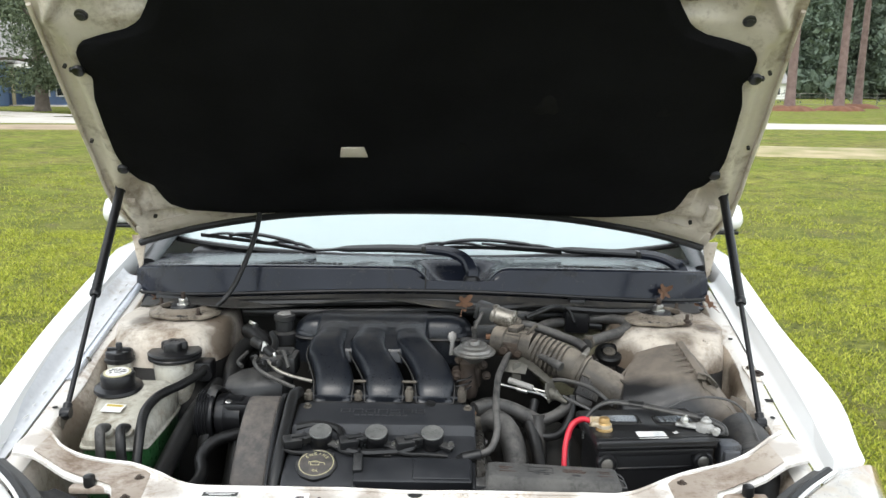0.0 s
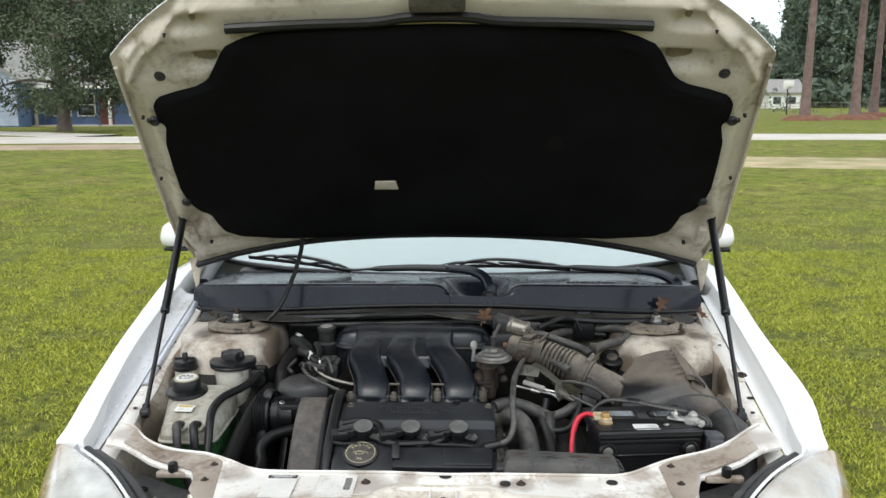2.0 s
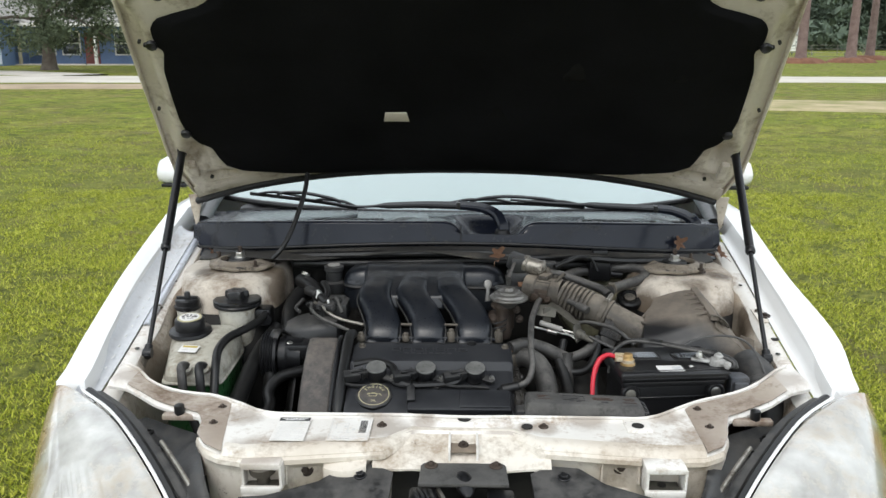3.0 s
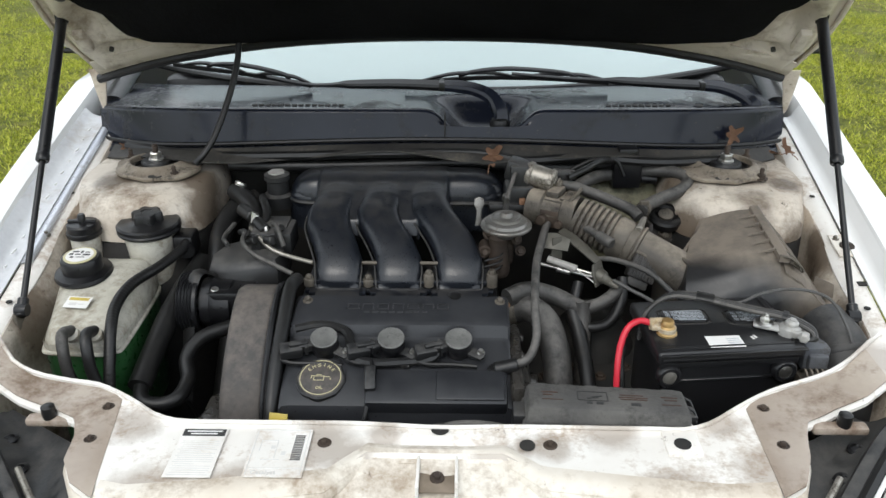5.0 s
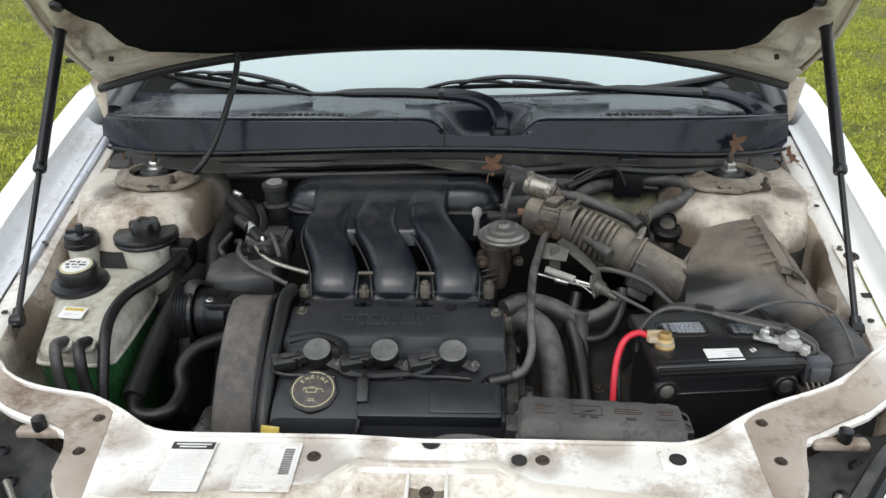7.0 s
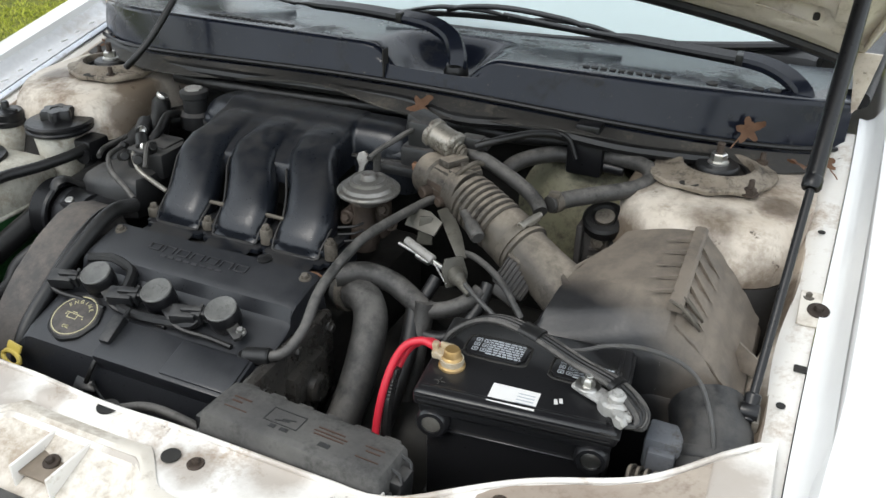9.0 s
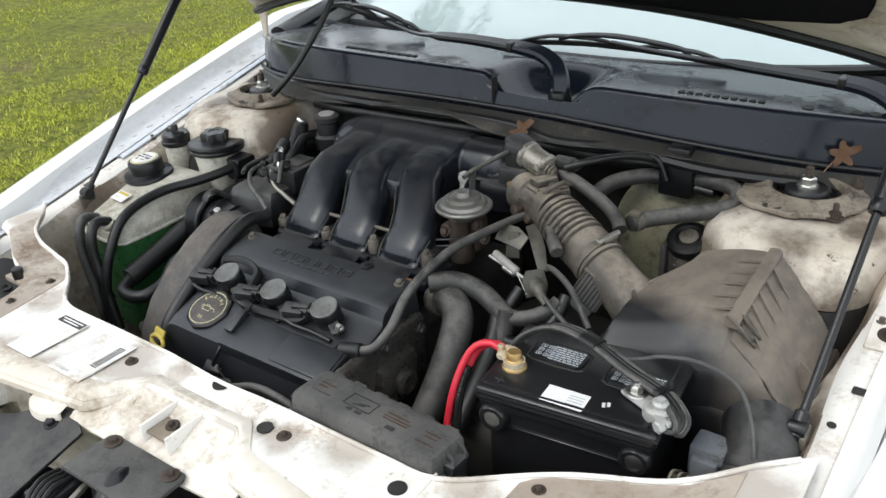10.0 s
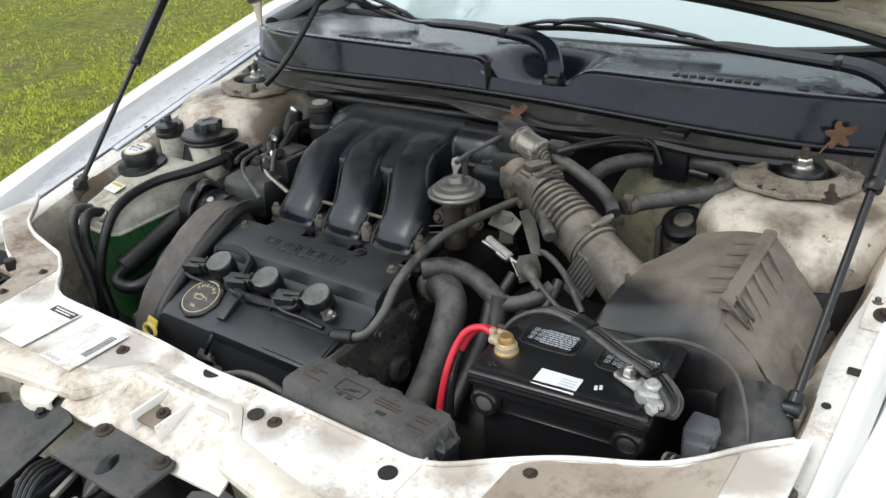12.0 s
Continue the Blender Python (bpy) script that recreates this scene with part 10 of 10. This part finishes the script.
prism(bm, [(-0.012, 0), (0.012, 0), (0.010, 0.045), (-0.008, 0.045)], (0.225, 0.742, 0.826), (0.9, 0.3, 0), (0, 0.1, 1), 0.004, 0.001)
part("linkage_bracket", bm, M_BRACKET, cable, "olive grey steel cable bracket")
bm = bmesh.new()
rod(bm, (0.258, 0.699, 0.829), (0.292, 0.672, 0.812), 0.0014, seg=6)
part("wire_spring", bm, M_STEEL, cable)
trans = thing("transmission_housing", "dirty cast transmission housing below the hoses", "transmission")
bm = bmesh.new()
rbox(bm, 0.15, 0.46, 0.52, 0.92, 0.44, 0.66, 0.04, 3)
lathe(bm, [(0.07, 0), (0.08, 0.02), (0.06, 0.07), (0.04, 0.09)], (0.30, 0.72, 0.64), (0, 0, 1), 24)
hs = part("housing", bm, M_DARK, trans)
for k in range(5):
    bolt("housing_bolt", (0.20 + k * 0.05, 0.60 + 0.03 * (k % 2), 0.661), (0, 0, 1), hs, 0.008, M_RUST, 0.012)
bm = bmesh.new()
lathe(bm, [(0.10, 0), (0.105, 0.01), (0.10, 0.03), (0.04, 0.05)], (0.385, 1.03, 0.795), (0, -1, 0.45), 28)
tagged(part("vacuum_canister", bm, M_OLIVE), "dusty olive round plastic canister by the firewall", "canister")
sol = thing("solenoid_box", "black solenoid box on the firewall", "solenoid")
bm = bmesh.new()
rbox(bm, 0.365, 0.425, 0.985, 1.04, 0.872, 0.940, 0.006)
rbox(bm, 0.375, 0.415, 0.99, 1.03, 0.935, 0.958, 0.004)
part("solenoid_body", bm, M_BLACK, sol)
bm = bmesh.new()
rod(bm, (0.425, 1.01, 0.915), (0.475, 1.02, 0.912), 0.013)
rod(bm, (0.425, 1.0, 0.89), (0.46, 1.0, 0.888), 0.010)
part("solenoid_port", bm, M_BLACK, sol)
brk = thing("tower_bracket", "dusty slotted bracket beside the tower", "bracket")
bm = bmesh.new()
rbox(bm, 0.428, 0.490, 0.880, 0.912, 0.70, 0.850, 0.008)
rbox(bm, 0.422, 0.432, 0.868, 0.915, 0.70, 0.842, 0.003)
rbox(bm, 0.486, 0.496, 0.868, 0.915, 0.70, 0.842, 0.003)
plate_ = part("bracket_plate", bm, M_TIMING, brk)
for z in (0.800, 0.782, 0.764):
    bm = bmesh.new()
    rbox(bm, 0.442, 0.476, 0.874, 0.884, z, z + 0.008, 0.003)
    part("plate_rib", bm, M_TIMING, plate_)
bm = bmesh.new()
lathe(bm, [(0.034, -0.010), (0.034, 0.004), (0.030, 0.008), (0.022, 0.009), (0.018, 0.003), (0.016, 0.003)], (0.460, 0.892, 0.850), (0, -0.45, 1), 28)
part("mount_bush", bm, M_RUBBER, brk)
bm = bmesh.new()
lathe(bm, [(0.015, 0), (0.015, 0.006), (0.008, 0.008), (0.001, 0.008)], (0.460, 0.892, 0.852), (0, -0.45, 1), 20)
part("bush_core", bm, M_DUSTMETAL, brk)
bolt("bracket_bolt", (0.459, 0.876, 0.818), (0, -1, 0.2), brk, 0.009, M_DUSTMETAL, 0.014)

sens = thing("cam_sensor", "small black sensor cap at the rear of the engine", "sensor")
bm = bmesh.new()
lathe(bm, [(0.03, 0.86), (0.03, 0.885), (0.022, 0.89), (0.022, 0.915), (0.026, 0.918), (0.026, 0.928), (0.02, 0.931)], (-0.327, 0.918, 0), (0, 0, 1), 24)
part("sensor_cap", bm, M_DUSTY, sens)
bm = bmesh.new()
lathe(bm, [(0.016, 0.930), (0.016, 0.934), (0.001, 0.935)], (-0.327, 0.918, 0), (0, 0, 1), 20, lambda a: 1 + 0.06 * math.sin(5 * a))
part("sensor_top", bm, M_PALEGREY, sens, "pale grey top disc")
clus = thing("fuel_rail_fittings", "cluster of dark fittings and clips by the runners", "fittings")
for a, b, r in (((-0.385, 0.845, 0.882), (-0.352, 0.80, 0.884), 0.013), ((-0.345, 0.79, 0.882), (-0.322, 0.765, 0.872), 0.011), ((-0.36, 0.75, 0.855), (-0.335, 0.735, 0.866), 0.008),
                ((-0.318, 0.745, 0.862), (-0.300, 0.728, 0.868), 0.009), ((-0.375, 0.78, 0.862), (-0.362, 0.76, 0.872), 0.006), ((-0.30, 0.76, 0.868), (-0.288, 0.755, 0.885), 0.007)):
    bm = bmesh.new()
    rod(bm, a, b, r)
    part("fitting", bm, M_RUBBER, clus)
for pts in ([(-0.36, 0.755, 0.872), (-0.355, 0.72, 0.868), (-0.33, 0.695, 0.855), (-0.285, 0.675, 0.842), (-0.255, 0.66, 0.835)], [(-0.39, 0.80, 0.87), (-0.40, 0.755, 0.862), (-0.385, 0.725, 0.86)],
            [(-0.31, 0.78, 0.878), (-0.296, 0.75, 0.886), (-0.28, 0.72, 0.86)]):
    bm = bmesh.new()
    tube(bm, pts, 0.0045, 8)
    part("small_wire", bm, M_HOSE, clus)
bm = bmesh.new()
rbox(bm, -0.335, -0.283, 0.775, 0.83, 0.835, 0.876, 0.006)
part("dusty_block", bm, M_DUSTY, clus)
for x, y, z, ax in ((-0.352, 0.80, 0.884, (0.4, 1, -0.2)), (-0.325, 0.77, 0.872, (1, 0.8, 0)), (-0.404, 0.92, 0.905, (0.5, 0.4, 1))):
    bm = bmesh.new()
    lathe(bm, [(0.011, -0.004), (0.0125, 0), (0.011, 0.004)], (x, y, z), ax, 14)
    part("bright_clip", bm, M_STEEL, clus)


# ---------------------------------------------------------------- fallen leaves
def oak_leaf(m, size, seed):
    rnd = random.Random(seed)
    bm = bmesh.new()
    n = 44
    out = []
    for i in range(n):
        a = 2 * math.pi * i / n
        lobes = 0.50 + 0.56 * abs(math.cos(2.5 * a)) ** 1.7 + rnd.uniform(-0.06, 0.06)
        r = size * lobes * (1.15 if abs(a - math.pi / 2) < 0.5 else 0.9)
        out.append((r * math.cos(a), r * math.sin(a)))
    c = bm.verts.new(m @ V(0, 0, size * 0.10))
    vs = [bm.verts.new(m @ V(x, y, size * 0.35 * (math.hypot(x, y) / size) ** 2 * (0.4 + 0.6 * math.sin(3 * math.atan2(y, x) + seed)))) for x, y in out]
    mid = [bm.verts.new(m @ V(x * 0.5, y * 0.5, size * 0.06)) for x, y in out]
    for i in range(n):
        j = (i + 1) % n
        bm.faces.new((mid[i], vs[i], vs[j], mid[j]))
        bm.faces.new((c, mid[i], mid[j]))
    bmesh.ops.solidify(bm, geom=bm.faces[:], thickness=0.0006)
    tube(bm, [m @ V(0, -size * 0.8, size * 0.1), m @ V(size * 0.1, -size * 1.3, size * 0.2), m @ V(size * 0.2, -size * 1.7, size * 0.15)], 0.001, 5, 3)
    return tagged(part("fallen_leaf", bm, M_LEAF), "curled dry brown oak leaf", "leaf", "fallen leaves")


oak_leaf(pose(0.630, 1.072, 0.962, 66, 0, 22) @ pose(0, 0, 0, 0, 0, -50), 0.023, 3)
oak_leaf(pose(0.750, 1.072, 0.932, 38, 0, 40), 0.020, 5)
oak_leaf(pose(0.112, 0.962, 0.952, 48, 10, -20), 0.024, 8)
oak_leaf(pose(0.715, 1.03, 0.935, 15, 0, 140), 0.02, 9)
oak_leaf(pose(-0.70, 1.10, 0.925, 12, 0, 30), 0.02, 12)
